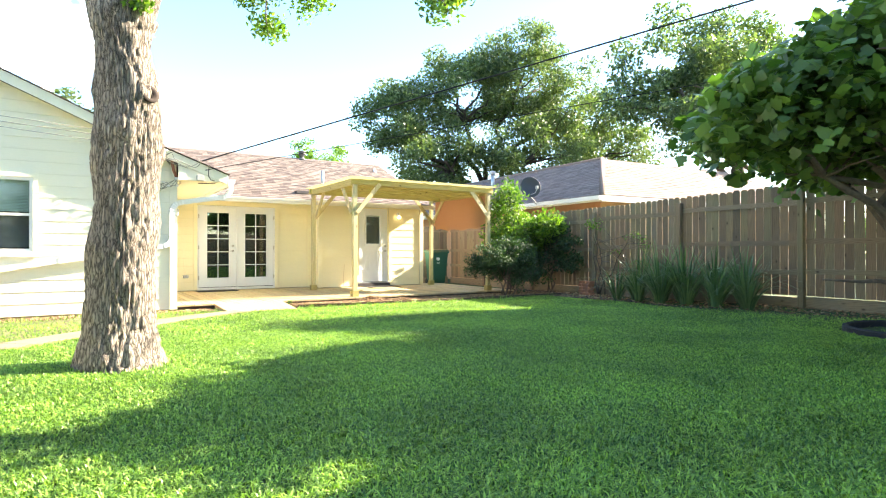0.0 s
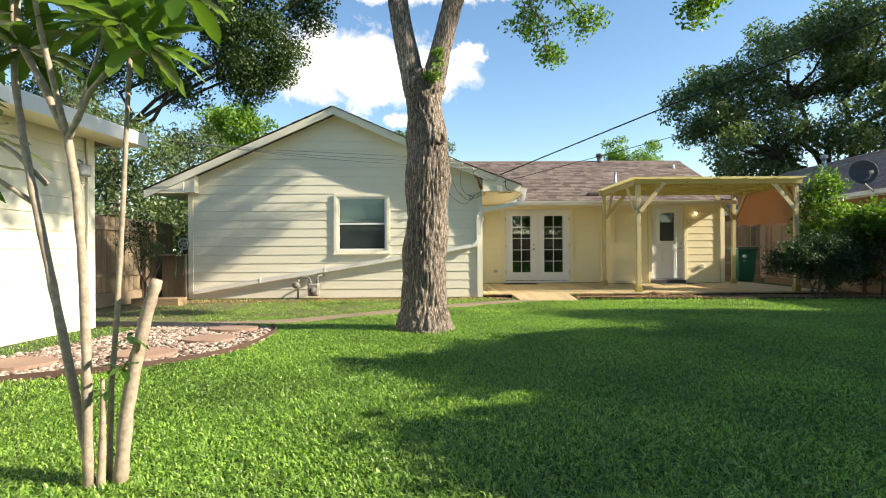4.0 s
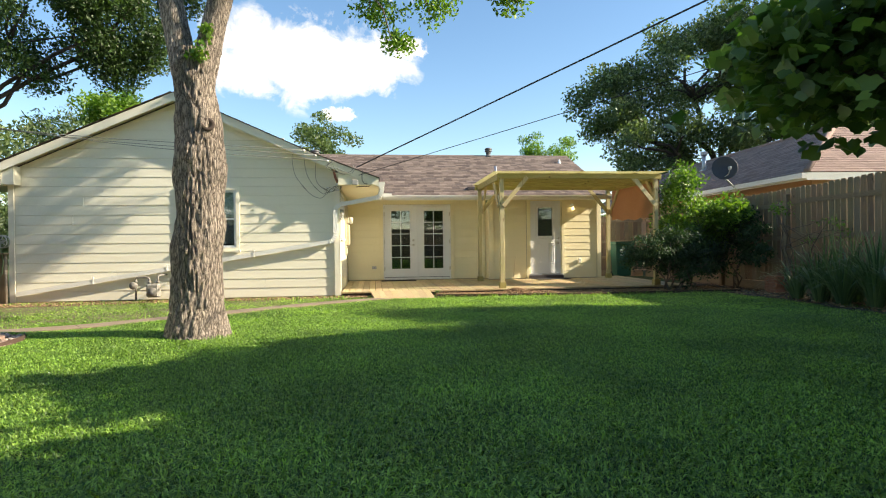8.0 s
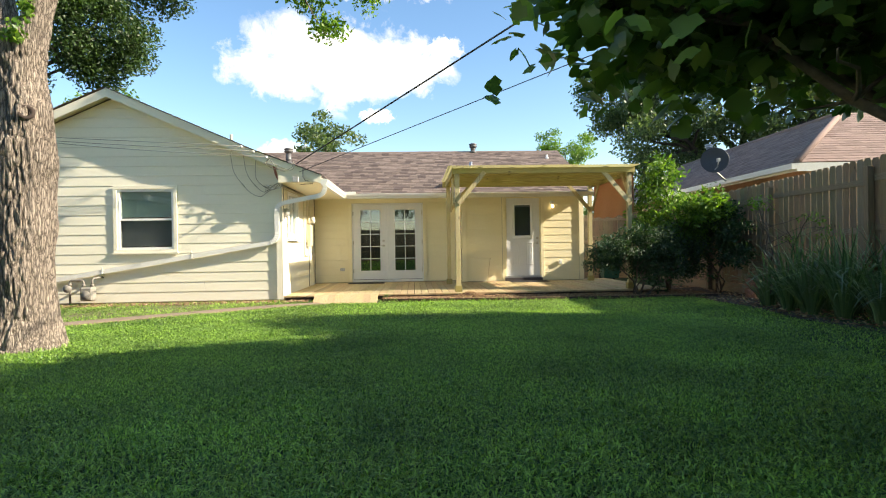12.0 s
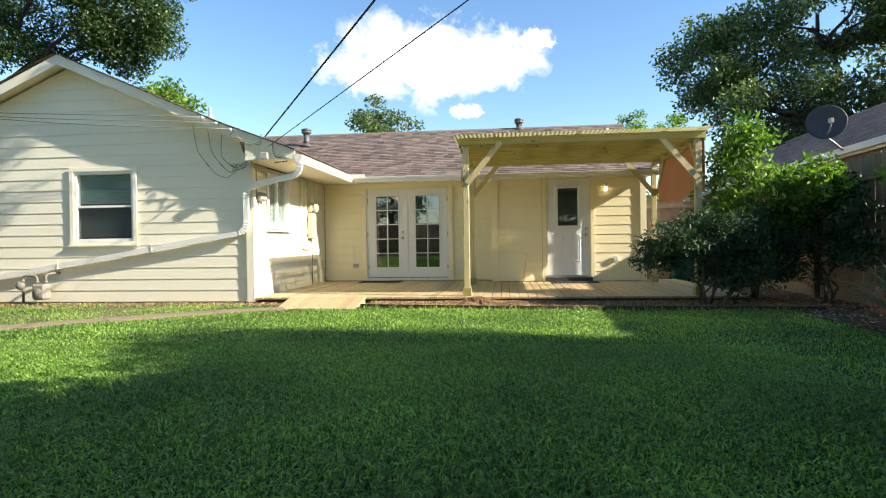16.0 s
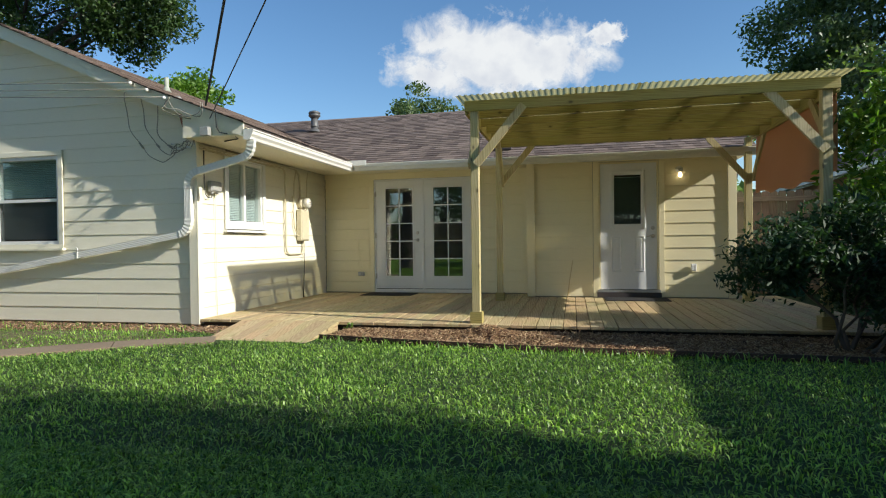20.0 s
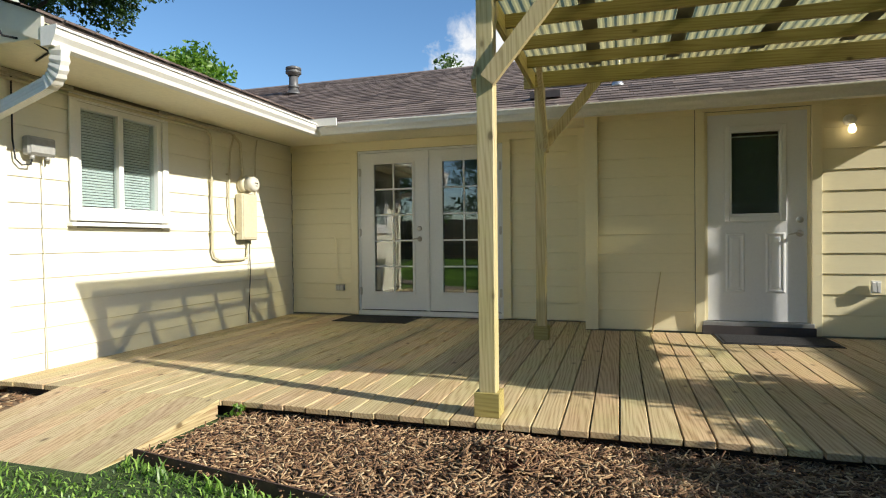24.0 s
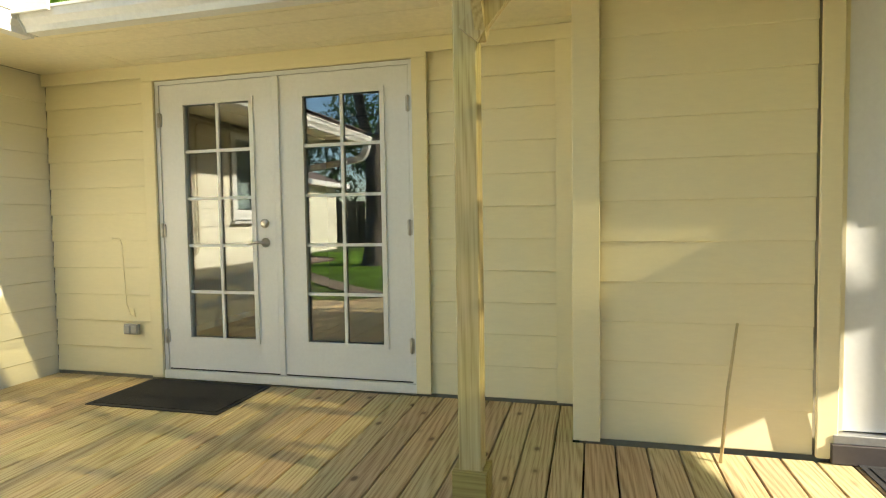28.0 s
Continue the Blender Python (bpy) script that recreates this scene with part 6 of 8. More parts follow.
def picket_mesh(w, h, t=0.016, ear=0.035):
    prof = [(-w / 2, 0), (w / 2, 0), (w / 2, h - ear), (w / 2 - ear * 0.7, h), (-w / 2 + ear * 0.7, h), (-w / 2, h - ear)]
    me = bpy.data.meshes.new("picket")
    vs = [(a, 0, z) for a, z in prof] + [(a, t, z) for a, z in prof]
    n = len(prof)
    me.from_pydata(vs, [], [tuple(range(n)), tuple(range(2 * n - 1, n - 1, -1))] + [(i, i + n, (i + 1) % n + n, (i + 1) % n) for i in range(n)])
    me.materials.append(FENCE_Z)
    return me


def fence(name, label, p0, p1, height, yard, base_h=0.2, post_every=2.4, first=0.0, rails=(0.62, 1.12, 1.80), skip=()):
    """Dog-eared pickets with rails, posts and a kick board on the yard's side. yard: +1 or -1 along the fence's left normal."""
    fe = thing(name, label, "fence", kind="structure")
    p0, p1 = Vector((*p0, 0)), Vector((*p1, 0))
    d = (p1 - p0).normalized()
    nrm = Vector((-d.y, d.x, 0)) * yard
    L = (p1 - p0).length
    along_y = abs(d.y) > abs(d.x)
    rail_mat = FENCE_Y if along_y else FENCE_X
    ang = math.atan2(d.y, d.x)
    meshes = [picket_mesh(w, height - base_h - 0.01 + dh) for w, dh in ((0.138, 0.0), (0.134, 0.012), (0.139, -0.008))]
    t, k = 0.07, 0
    while t < L:
        ob = new("picket", random.choice(meshes))
        q = p0 + d * t
        zb = float(ground_z(q.x, q.y)) + base_h + 0.01
        ob.matrix_world = Matrix.Translation((q.x, q.y, zb)) @ pose(0, 0, 0, 0, random.uniform(-0.35, 0.35), math.degrees(ang))
        ob.parent = fe
        t += 0.145 + random.uniform(-0.002, 0.004)
    q = first
    posts = []
    while q < L:
        posts.append(q)
        q += post_every
    for q in posts:
        c = p0 + d * q + nrm * 0.085
        g = float(ground_z(c.x, c.y))
        m = Matrix.Translation((c.x, c.y, g)) @ pose(0, 0, 0, 0, 0, math.degrees(ang))
        box("fence_post", -0.045, 0.045, -0.045, 0.045, -0.1, height - 0.12, FENCE_Z, fe, bevel=0.004, m=m)
    ends = posts if posts and posts[0] == 0 else [0.0] + posts
    ends = ends + [L]
    for a, c in zip(ends, ends[1:]):
        if c - a < 0.3:
            continue
        for z in rails:
            mid = p0 + d * ((a + c) / 2) + nrm * 0.022
            m = Matrix.Translation((mid.x, mid.y, float(ground_z(mid.x, mid.y)) + z)) @ pose(0, 0, 0, 0, 0, math.degrees(ang))
            hw = (c - a) / 2
            box("fence_rail", -hw + 0.002, hw - 0.002, -0.019, 0.019, -0.044, 0.044, rail_mat, fe, m=m)
        mid = p0 + d * ((a + c) / 2) + nrm * 0.022
        m = Matrix.Translation((mid.x, mid.y, float(ground_z(mid.x, mid.y)))) @ pose(0, 0, 0, 0, 0, math.degrees(ang))
        hw = (c - a) / 2
        box("kick_board", -hw + 0.004, hw - 0.004, -0.019, 0.019, -0.02, base_h, rail_mat, fe, m=m)
    return fe


fence("fence_side", "tall weathered cedar picket fence with posts inside", (10.35, -6.95), (10.35, 16.4), 2.1, 1, first=1.95)
fence("fence_rear_gap", "tan cedar fence closing the gap beside the house", (7.95, 16.6), (10.3, 16.6), 1.95, -1)
fence("fence_left", "grey weathered plank fence beside the house corner", (-5.95, 4.2), (-5.95, 10.9), 1.72, -1, base_h=0.25, first=0.6, rails=(0.6, 1.5))
# never in view: added as a backdrop for the door glass to reflect
fence("fence_back", "unseen cedar fence added behind the walk's start", (-9.0, -7.0), (10.35, -7.0), 2.0, 1)

# ---- trees and shrubs ----


def blob_points(c, r, n, rng, shell=0.55):
    p = rng.normal(size=(n, 3))
    p /= np.linalg.norm(p, axis=1)[:, None]
    p *= (shell + (1 - shell) * rng.random((n, 1))) * rng.uniform(0.8, 1.12, (n, 1))
    return np.asarray(c) + p * np.asarray(r)


def clumped(centres, spread, per, rng, flat=0.7):
    n = len(centres)
    q = rng.normal(size=(n * per, 3))
    q *= (rng.random((n * per, 1)) ** 0.45 * 1.75) / np.linalg.norm(q, axis=1)[:, None]
    p = np.repeat(centres, per, axis=0) + q * spread * np.array([1, 1, flat])
    return p


def limb(bm, a, b, r0, r1, rng, wig=0.12, n=6, sides=8):
    a, b = Vector(a), Vector(b)
    L = (b - a).length
    pts = []
    for i in range(n + 1):
        t = i / n
        w = math.sin(math.pi * t) * wig * L
        pts.append(a.lerp(b, t) + Vector((rng.normal() * w * 0.5, rng.normal() * w * 0.5, abs(rng.normal()) * w * 0.4)))
    tube_bm(bm, pts, [r0 + (r1 - r0) * (i / n) for i in range(n + 1)], sides)
    return pts


def tree(name, label, base, fork_z, r, blobs, leaf, leaf_mat_, per, spread, bark, seed, limbs=5, slim=0.5, droop=0.2):
    """A trunk, limbs to every crown lobe with twigs to some clumps, and the leaf clumps themselves."""
    rng = np.random.default_rng(seed)
    t = thing(name, label, "tree", at=(0, 0, 0))
    b = bmesh.new()
    base = Vector(base)
    fork = base + Vector((rng.normal() * 0.2, rng.normal() * 0.2, fork_z))
    limb(b, base - Vector((0, 0, 0.2)), fork, r * 1.15, r * 0.75, rng, 0.03, 6, 12)
    part("trunk", b, bark, t, "", True)
    cs = []
    for c, rad, n in blobs:
        cl = blob_points(c, rad, n, rng)
        cs.append(cl)
        b = bmesh.new()
        limb(b, fork, c, r * 0.32, r * 0.12, rng, 0.12, 7, 7)
        for q in cl[:: max(1, n // limbs)]:
            limb(b, Vector(c).lerp(fork, 0.25), q, r * 0.16, r * 0.03, rng, 0.15, 5, 5)
        part("limb", b, bark, t, "", True)
    cs = np.concatenate(cs)
    leaves("crown", clumped(cs, spread, per, rng), leaf, leaf_mat_, t, "", rng, droop, slim)
    return t


FARBARK = plain("far_bark", (0.07, 0.055, 0.045), 0.95, grain=12, vary=0.3)
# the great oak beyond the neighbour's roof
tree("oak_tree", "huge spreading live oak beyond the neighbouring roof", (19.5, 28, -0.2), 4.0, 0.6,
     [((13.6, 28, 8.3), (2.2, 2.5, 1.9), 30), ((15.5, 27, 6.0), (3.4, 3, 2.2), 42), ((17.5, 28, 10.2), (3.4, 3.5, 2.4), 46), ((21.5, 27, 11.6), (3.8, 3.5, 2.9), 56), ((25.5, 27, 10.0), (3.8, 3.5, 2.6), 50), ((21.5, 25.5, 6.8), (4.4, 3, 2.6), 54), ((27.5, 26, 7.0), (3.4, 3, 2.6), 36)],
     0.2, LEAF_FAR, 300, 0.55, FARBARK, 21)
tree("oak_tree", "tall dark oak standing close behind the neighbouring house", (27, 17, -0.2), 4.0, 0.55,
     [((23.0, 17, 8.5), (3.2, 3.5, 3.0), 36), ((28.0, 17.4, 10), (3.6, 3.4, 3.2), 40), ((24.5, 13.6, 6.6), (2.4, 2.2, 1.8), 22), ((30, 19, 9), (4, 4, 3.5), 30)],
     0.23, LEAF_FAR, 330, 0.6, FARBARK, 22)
# dark oak behind the wing, left of the house
tree("oak_tree", "dark live oak overhanging the yard beside the gable wing", (-11.0, 16.5, -0.2), 4.5, 0.24,
     [((-8.8, 16.5, 8.2), (3.2, 3.0, 2.4), 46), ((-6.4, 17.0, 7.6), (1.5, 2.0, 1.4), 30), ((-5.6, 16.6, 9.8), (2.6, 2.4, 1.6), 24), ((-12.5, 16, 7.8), (3.4, 3, 2.8), 40), ((-3.0, 16.8, 10.6), (1.7, 1.6, 0.9), 10)],
     0.13, LEAF_OAK, 420, 0.42, FARBARK, 23)
# out of view; placed and trimmed only for its shade on the lawn
tree("oak_tree", "unseen oak added beyond the side fence to shade the lawn", (16.0, 1.0, 0), 3.0, 0.45,
     [((15.5, 1.6, 5.2), (2.2, 2.8, 1.8), 44), ((15.6, -2.2, 5.2), (2.8, 2.6, 2.1), 40), ((16.5, -5.2, 5.2), (2.6, 2.4, 2.0), 24), ((15.3, 4.0, 5.5), (1.5, 1.4, 1.6), 34)],
     0.2, LEAF_OAK, 330, 0.5, FARBARK, 24)
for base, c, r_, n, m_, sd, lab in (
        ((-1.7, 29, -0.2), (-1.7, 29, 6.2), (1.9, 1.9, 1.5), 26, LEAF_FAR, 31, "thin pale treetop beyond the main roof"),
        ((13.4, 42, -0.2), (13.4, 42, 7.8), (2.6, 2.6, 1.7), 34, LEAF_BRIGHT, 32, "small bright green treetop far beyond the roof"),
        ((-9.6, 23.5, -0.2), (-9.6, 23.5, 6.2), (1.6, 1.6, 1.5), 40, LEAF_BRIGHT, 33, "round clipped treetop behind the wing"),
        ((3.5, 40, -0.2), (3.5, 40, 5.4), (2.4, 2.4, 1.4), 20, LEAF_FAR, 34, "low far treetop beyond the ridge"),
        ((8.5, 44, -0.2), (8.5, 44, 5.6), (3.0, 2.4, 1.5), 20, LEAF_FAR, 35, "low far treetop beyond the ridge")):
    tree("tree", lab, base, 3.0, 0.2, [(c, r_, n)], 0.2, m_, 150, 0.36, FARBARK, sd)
for x, y, h, sd in ((-10.5, 14.0, 6.2, 41), (-13.5, 17.5, 7.0, 42), (-9.5, 19.0, 5.6, 43), (-16.0, 13.0, 6.5, 44), (-12.5, 10.5, 4.2, 45), (-17, 8.0, 5.5, 46)):
    tree("pine_tree", "pale feathery tree beyond the plank fence", (x, y, -0.1), h * 0.45, 0.14,
         [((x, y, h * 0.45), (1.5, 1.5, 1.1), 22), ((x + 0.4, y, h * 0.72), (1.5, 1.3, 1.2), 22), ((x - 0.3, y + 0.3, h * 0.95), (1.0, 1.0, 0.8), 12)],
         0.2, LEAF_FAR, 80, 0.3, plain("red_pine_bark", (0.2, 0.11, 0.07), 0.9), sd, 4, 0.25)
for x, y, h, sd in ((-8.4, 12.8, 4.6, 71), (-9.6, 9.6, 4.4, 72), (-7.7, 15.2, 4.8, 73), (-8.6, 6.8, 4.0, 74)):
    tree("tree", "leafy green tree crowding the plank fence", (x, y, -0.1), h * 0.4, 0.1, [((x, y, h * 0.45), (1.4, 1.4, 1.0), 30), ((x + 0.2, y, h * 0.78), (1.2, 1.2, 0.9), 26)], 0.13, LEAF_FAR, 110, 0.3, FARBARK, sd, 4)
wr = np.random.default_rng(77)
wa = np.radians(wr.uniform(-75, 75, 1500))
wd = wr.uniform(46, 58, 1500)
wc = np.stack([np.sin(wa) * wd, np.cos(wa) * wd, wr.uniform(0.3, 1, 1500) * (3.0 + 1.2 * np.sin(wa * 9) + 0.8 * np.sin(wa * 23))], 1)
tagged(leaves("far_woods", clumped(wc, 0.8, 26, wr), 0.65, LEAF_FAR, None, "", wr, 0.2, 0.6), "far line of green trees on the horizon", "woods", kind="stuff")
# unseen trees behind the camera, added to cut sky reflected in the glass
for x, y, sd in ((-7.0, -11.0, 51), (-1.0, -12.0, 52), (6.0, -11.5, 53), (13.0, -10.0, 54), (-13.0, -4.0, 55)):
    tree("tree", "unseen leafy tree added behind the walk to darken reflections", (x, y, 0), 2.5, 0.25, [((x, y, 4.2), (2.8, 2.4, 2.2), 34), ((x + 1, y - 0.5, 6.4), (2.2, 2, 1.6), 20)], 0.26, LEAF_OAK, 80, 0.5, FARBARK, sd)

# the trunk in the lawn
lawn_tree = thing("lawn_tree", "forked tree with deeply furrowed grey-brown bark in the lawn", "tree")


def bark_tube(pts, radii, name, sides=96, rings=90, seed=0.0, furrow=0.034, burls=()):
    """A trunk whose skin is furrowed by long ridges, with burls."""
    pts = [Vector(p) for p in pts]
    sx = np.array([p.x for p in pts])
    sy = np.array([p.y for p in pts])
    sz = np.array([p.z for p in pts])
    u = np.linspace(0, len(pts) - 1, rings)
    k = np.arange(len(pts))
    cx, cy, cz, rr = (np.interp(u, k, a) for a in (sx, sy, sz, np.array(radii)))
    ker = np.ones(5) / 5
    for a in (cx, cy, rr):
        a[2:-2] = np.convolve(a, ker, "valid")
    vs = []
    for i in range(rings):
        for j in range(sides):
            an = 2 * math.pi * j / sides
            p = Vector((math.cos(an), math.sin(an), 0))
            q = Vector((p.x * 7.5 + seed, p.y * 7.5, cz[i] * 6.0))
            n1 = noise.noise(q + Vector((0, 0, 0.7 * noise.noise(q * 0.8))))
            ridge = abs(n1)
            ridge = min(ridge * 3.2, 1.0)
            n2 = noise.noise(Vector((p.x * 16, p.y * 16 + seed, cz[i] * 6)))
            big = noise.noise(Vector((p.x * 1.1 + seed, p.y * 1.1, cz[i] * 1.2)))
            R = rr[i] * (1 + 0.10 * big) + furrow * (ridge - 0.6) + 0.008 * n2
            for ba, bz, amp, size in burls:
                da = (an - math.radians(ba) + math.pi) % (2 * math.pi) - math.pi
                R += amp * math.exp(-((da * 0.24) ** 2 + (cz[i] - bz) ** 2) / (size * size))
            vs.append((cx[i] + p.x * R, cy[i] + p.y * R, cz[i]))
    i, j = np.meshgrid(np.arange(rings - 1), np.arange(sides), indexing="ij")
    a, b_ = i * sides + j, i * sides + (j + 1) % sides
    f = np.stack([a, b_, b_ + sides, a + sides], 2).reshape(-1, 4)
    ob = fast_mesh(name, np.array(vs), f, 4, BARK, lawn_tree)
    ob.data.polygons.foreach_set("use_smooth", [True] * len(ob.data.polygons))
    return ob


bark_tube([(0.37, 4.66, -0.12), (0.37, 4.66, 0.05), (0.375, 4.66, 0.3), (0.38, 4.66, 0.8), (0.40, 4.65, 1.3), (0.43, 4.65, 1.75), (0.43, 4.65, 2.05), (0.42, 4.65, 2.35), (0.38, 4.65, 2.65), (0.37, 4.65, 2.9), (0.37, 4.65, 3.06)],
          [0.40, 0.33, 0.27, 0.235, 0.22, 0.22, 0.225, 0.215, 0.195, 0.215, 0.19], "trunk", 130, 150,
          burls=[(185, 1.72, 0.05, 0.24), (350, 1.8, 0.045, 0.16), (265, 1.95, 0.045, 0.12), (250, 1.45, 0.03, 0.1), (345, 2.88, 0.055, 0.1), (300, 2.24, 0.035, 0.1), (200, 0.95, 0.03, 0.2), (15, 1.2, 0.03, 0.18), (175, 2.3, 0.03, 0.12), (280, 0.7, 0.025, 0.14)])
bark_tube([(0.30, 4.65, 2.78), (0.22, 4.66, 3.15), (0.10, 4.7, 3.7), (0.04, 4.75, 4.2), (-0.02, 4.9, 5.2), (-0.3, 5.2, 6.5)], [0.15, 0.13, 0.12, 0.115, 0.10, 0.08], "limb", 64, 50, 3.0, 0.016)
bark_tube([(0.45, 4.65, 2.80), (0.55, 4.64, 3.2), (0.68, 4.64, 3.7), (0.80, 4.62, 4.1), (1.05, 4.7, 5.2), (1.4, 5.2, 6.4)], [0.15, 0.125, 0.115, 0.115, 0.10, 0.08], "limb", 64, 50, 9.0, 0.016)
lathe("knot_hole", [(0.0, -0.02), (0.05, -0.02), (0.075, 0.0), (0.07, 0.018), (0.045, 0.02), (0.03, -0.01), (0.0, -0.012)], plain("dark_knot", (0.05, 0.035, 0.028), 0.95), lawn_tree, "", 16, Matrix.Translation((0.57, 4.45, 2.24)) @ pose(0, 0, 0, 80, 0, 28))
tr = np.random.default_rng(8)
b = bmesh.new()
tips = [(2.51, 8.95, 4.5), (2.0, 8.8, 5.1), (3.1, 8.9, 5.2), (4.1, 5.65, 4.05), (3.7, 5.5, 4.6), (4.9, 6.0, 4.6), (2.6, 8.6, 5.9), (-2.5, 7.5, 6.6), (-1.0, 3.0, 7.0), (1.0, 8.0, 7.2), (3.0, 6.6, 6.8)]
hub = {0: (1.3, 5.4, 6.3), 1: (-0.3, 5.2, 6.5)}
for i, tp in enumerate(tips):
    limb(b, hub[1 if tp[0] < 0.5 else 0], tp, 0.045, 0.006, tr, 0.08, 9, 6)
part("branch", b, BARK, lawn_tree, "", True)
cl = np.concatenate([
    blob_points((2.5, 8.95, 4.62), (0.22, 0.25, 0.3), 6, tr), blob_points((2.1, 8.9, 5.25), (0.4, 0.4, 0.28), 10, tr), blob_points((3.15, 8.9, 5.35), (0.35, 0.4, 0.3), 8, tr), blob_points((2.6, 8.8, 6.0), (0.9, 0.7, 0.4), 20, tr),
    blob_points((4.15, 5.65, 4.25), (0.35, 0.3, 0.3), 9, tr), blob_points((3.75, 5.5, 4.75), (0.4, 0.4, 0.3), 10, tr), blob_points((4.7, 5.9, 4.75), (0.4, 0.4, 0.3), 8, tr),
    blob_points((1.2, 7.5, 7.6), (2.4, 2.2, 0.8), 40, tr), blob_points((-1.6, 5.0, 7.6), (2.4, 2.6, 0.8), 26, tr), blob_points((2.6, 5.2, 7.6), (2.0, 2.0, 0.8), 30, tr),
    # out-of-view crown blobs, added to block sky light and dapple the gable
    blob_points((4.6, 8.3, 7.6), (2.2, 1.5, 0.8), 46, tr), blob_points((5.4, 3.6, 7.8), (3.0, 3.0, 0.8), 300, tr), blob_points((0.2, 1.6, 8.0), (3.4, 3.0, 0.8), 45, tr), blob_points((5.6, 0.6, 8.0), (3.2, 2.6, 0.8), 260, tr), blob_points((7.0, 5.6, 7.9), (2.4, 1.7, 0.7), 190, tr)])
leaves("crown", clumped(cl, 0.17, 66, tr), 0.09, LEAF_BRIGHT, lawn_tree, "", tr, 0.3, 0.55)
for vc, vr, vn in (((0.5, 4.42, 2.98), (0.14, 0.06, 0.16), 16), ((0.56, 4.5, 3.2), (0.07, 0.05, 0.15), 8)):
    leaves("vine_sprout", clumped(blob_points(vc, vr, vn, tr, 0.2), 0.035, 9, tr), 0.055, LEAF_BRIGHT, lawn_tree, "bright vine leaves in the fork", tr, 0.3, 0.7)

# fig tree inside the fence


def lobed_leaves(name, centres, size, mat, parent, rng, droop=0.35):
    """Broad five-lobed leaves, each a fan round its middle."""
    n = len(centres)
    ang = np.linspace(-math.pi, math.pi, 12, endpoint=False)
    rad = np.array([0.3, 0.66, 0.64, 0.88, 0.68, 0.82, 1.0, 0.82, 0.68, 0.88, 0.64, 0.66])
    nrm = rng.normal(size=(n, 3)) * 0.75 + np.array([-0.2, 0, 0.9])
    nrm /= np.linalg.norm(nrm, axis=1)[:, None]
    d = rng.normal(size=(n, 3))
    d[:, 2] -= droop
    d -= nrm * (d * nrm).sum(1)[:, None]
    d /= np.linalg.norm(d, axis=1)[:, None]
    e = np.cross(nrm, d)
    s = size * rng.uniform(0.6, 1.25, n) / 2
    c = np.asarray(centres)
    ring = c[:, None] + (d[:, None] * np.cos(ang)[None, :, None] + e[:, None] * np.sin(ang)[None, :, None]) * (rad[None, :, None] * s[:, None, None]) - nrm[:, None] * (0.18 * s[:, None, None] * (rad[None, :, None] ** 2))
    v = np.concatenate([c[:, None], ring], 1).reshape(-1, 3)
    k = np.arange(12)
    fan = np.stack([np.zeros(12, int), k + 1, (k + 1) % 12 + 1], 1)
    f = (np.arange(n)[:, None, None] * 13 + fan[None]).reshape(-1, 3)
    return fast_mesh(name, v, f, 3, mat, parent)


fig = thing("fig_tree", "spreading fig tree with broad lobed dark leaves over the lawn", "tree")
fr_ = np.random.default_rng(17)
b = bmesh.new()
FB = Vector((8.55, 2.1, -0.05))
crotch = Vector((8.35, 2.35, 1.0))
limb(b, FB, crotch, 0.13, 0.10, fr_, 0.04, 5, 10)
part("trunk", b, FIGBARK, fig, "", True)
ends = [(6.2, 3.0, 2.4), (6.6, 2.6, 2.7), (7.2, 2.0, 3.4), (8.4, 3.6, 2.6), (9.4, 3.2, 3.2), (8.3, 2.2, 3.9), (9.6, 1.4, 3.0), (7.4, 0.8, 2.8), (5.6, 2.4, 2.3), (5.9, 1.2, 3.0), (6.5, 0.0, 2.9), (8.6, 2.5, 4.4)]
for e in ends:
    b = bmesh.new()
    p = limb(b, crotch, e, 0.05, 0.014, fr_, 0.1, 9, 7)
    for k in range(4):
        q = p[random.Random(k).randint(4, 9)]
        limb(b, q, q + Vector((fr_.normal() * 0.5, fr_.normal() * 0.5, abs(fr_.normal()) * 0.4)), 0.018, 0.006, fr_, 0.1, 5, 5)
    part("limb", b, FIGBARK, fig, "", True)
b = bmesh.new()
limb(b, (8.4, 2.3, 0.55), (7.6, 2.9, 0.62), 0.04, 0.012, fr_, 0.05, 5, 6)
part("dead_limb", b, FIGBARK, fig, "", True)
fl = np.concatenate([blob_points(c, r_, n, fr_, 0.3) for c, r_, n in (
    ((7.3, 2.9, 3.0), (1.3, 1.1, 0.9), 620), ((8.2, 2.2, 3.6), (1.6, 1.5, 1.0), 900), ((6.5, 2.2, 2.75), (1.0, 1.0, 0.75), 420), ((9.3, 2.9, 3.0), (1.1, 1.2, 0.9), 460), ((9.0, 1.0, 3.2), (1.3, 1.2, 0.9), 460), ((7.2, 1.2, 3.2), (1.2, 1.1, 0.9), 480), ((5.55, 2.4, 2.3), (0.6, 0.7, 0.45), 190), ((6.2, 3.1, 2.35), (0.6, 0.5, 0.4), 200), ((8.6, 3.3, 2.3), (1.2, 0.8, 0.5), 340), ((7.5, 2.8, 2.3), (1.1, 0.8, 0.45), 330), ((6.7, -0.1, 2.95), (1.0, 0.8, 0.6), 520), ((8.0, -0.4, 3.3), (1.2, 0.9, 0.9), 640), ((9.0, 2.2, 2.7), (1.2, 1.0, 0.6), 320), ((8.6, 2.5, 4.4), (1.4, 1.4, 0.7), 520), ((7.6, 1.2, 4.1), (1.2, 1.1, 0.6), 330))])
inner = fl[(fl[:, 0] - 1.754 * fl[:, 2] > 1.7) & (fl[:, 2] > 2.4)]
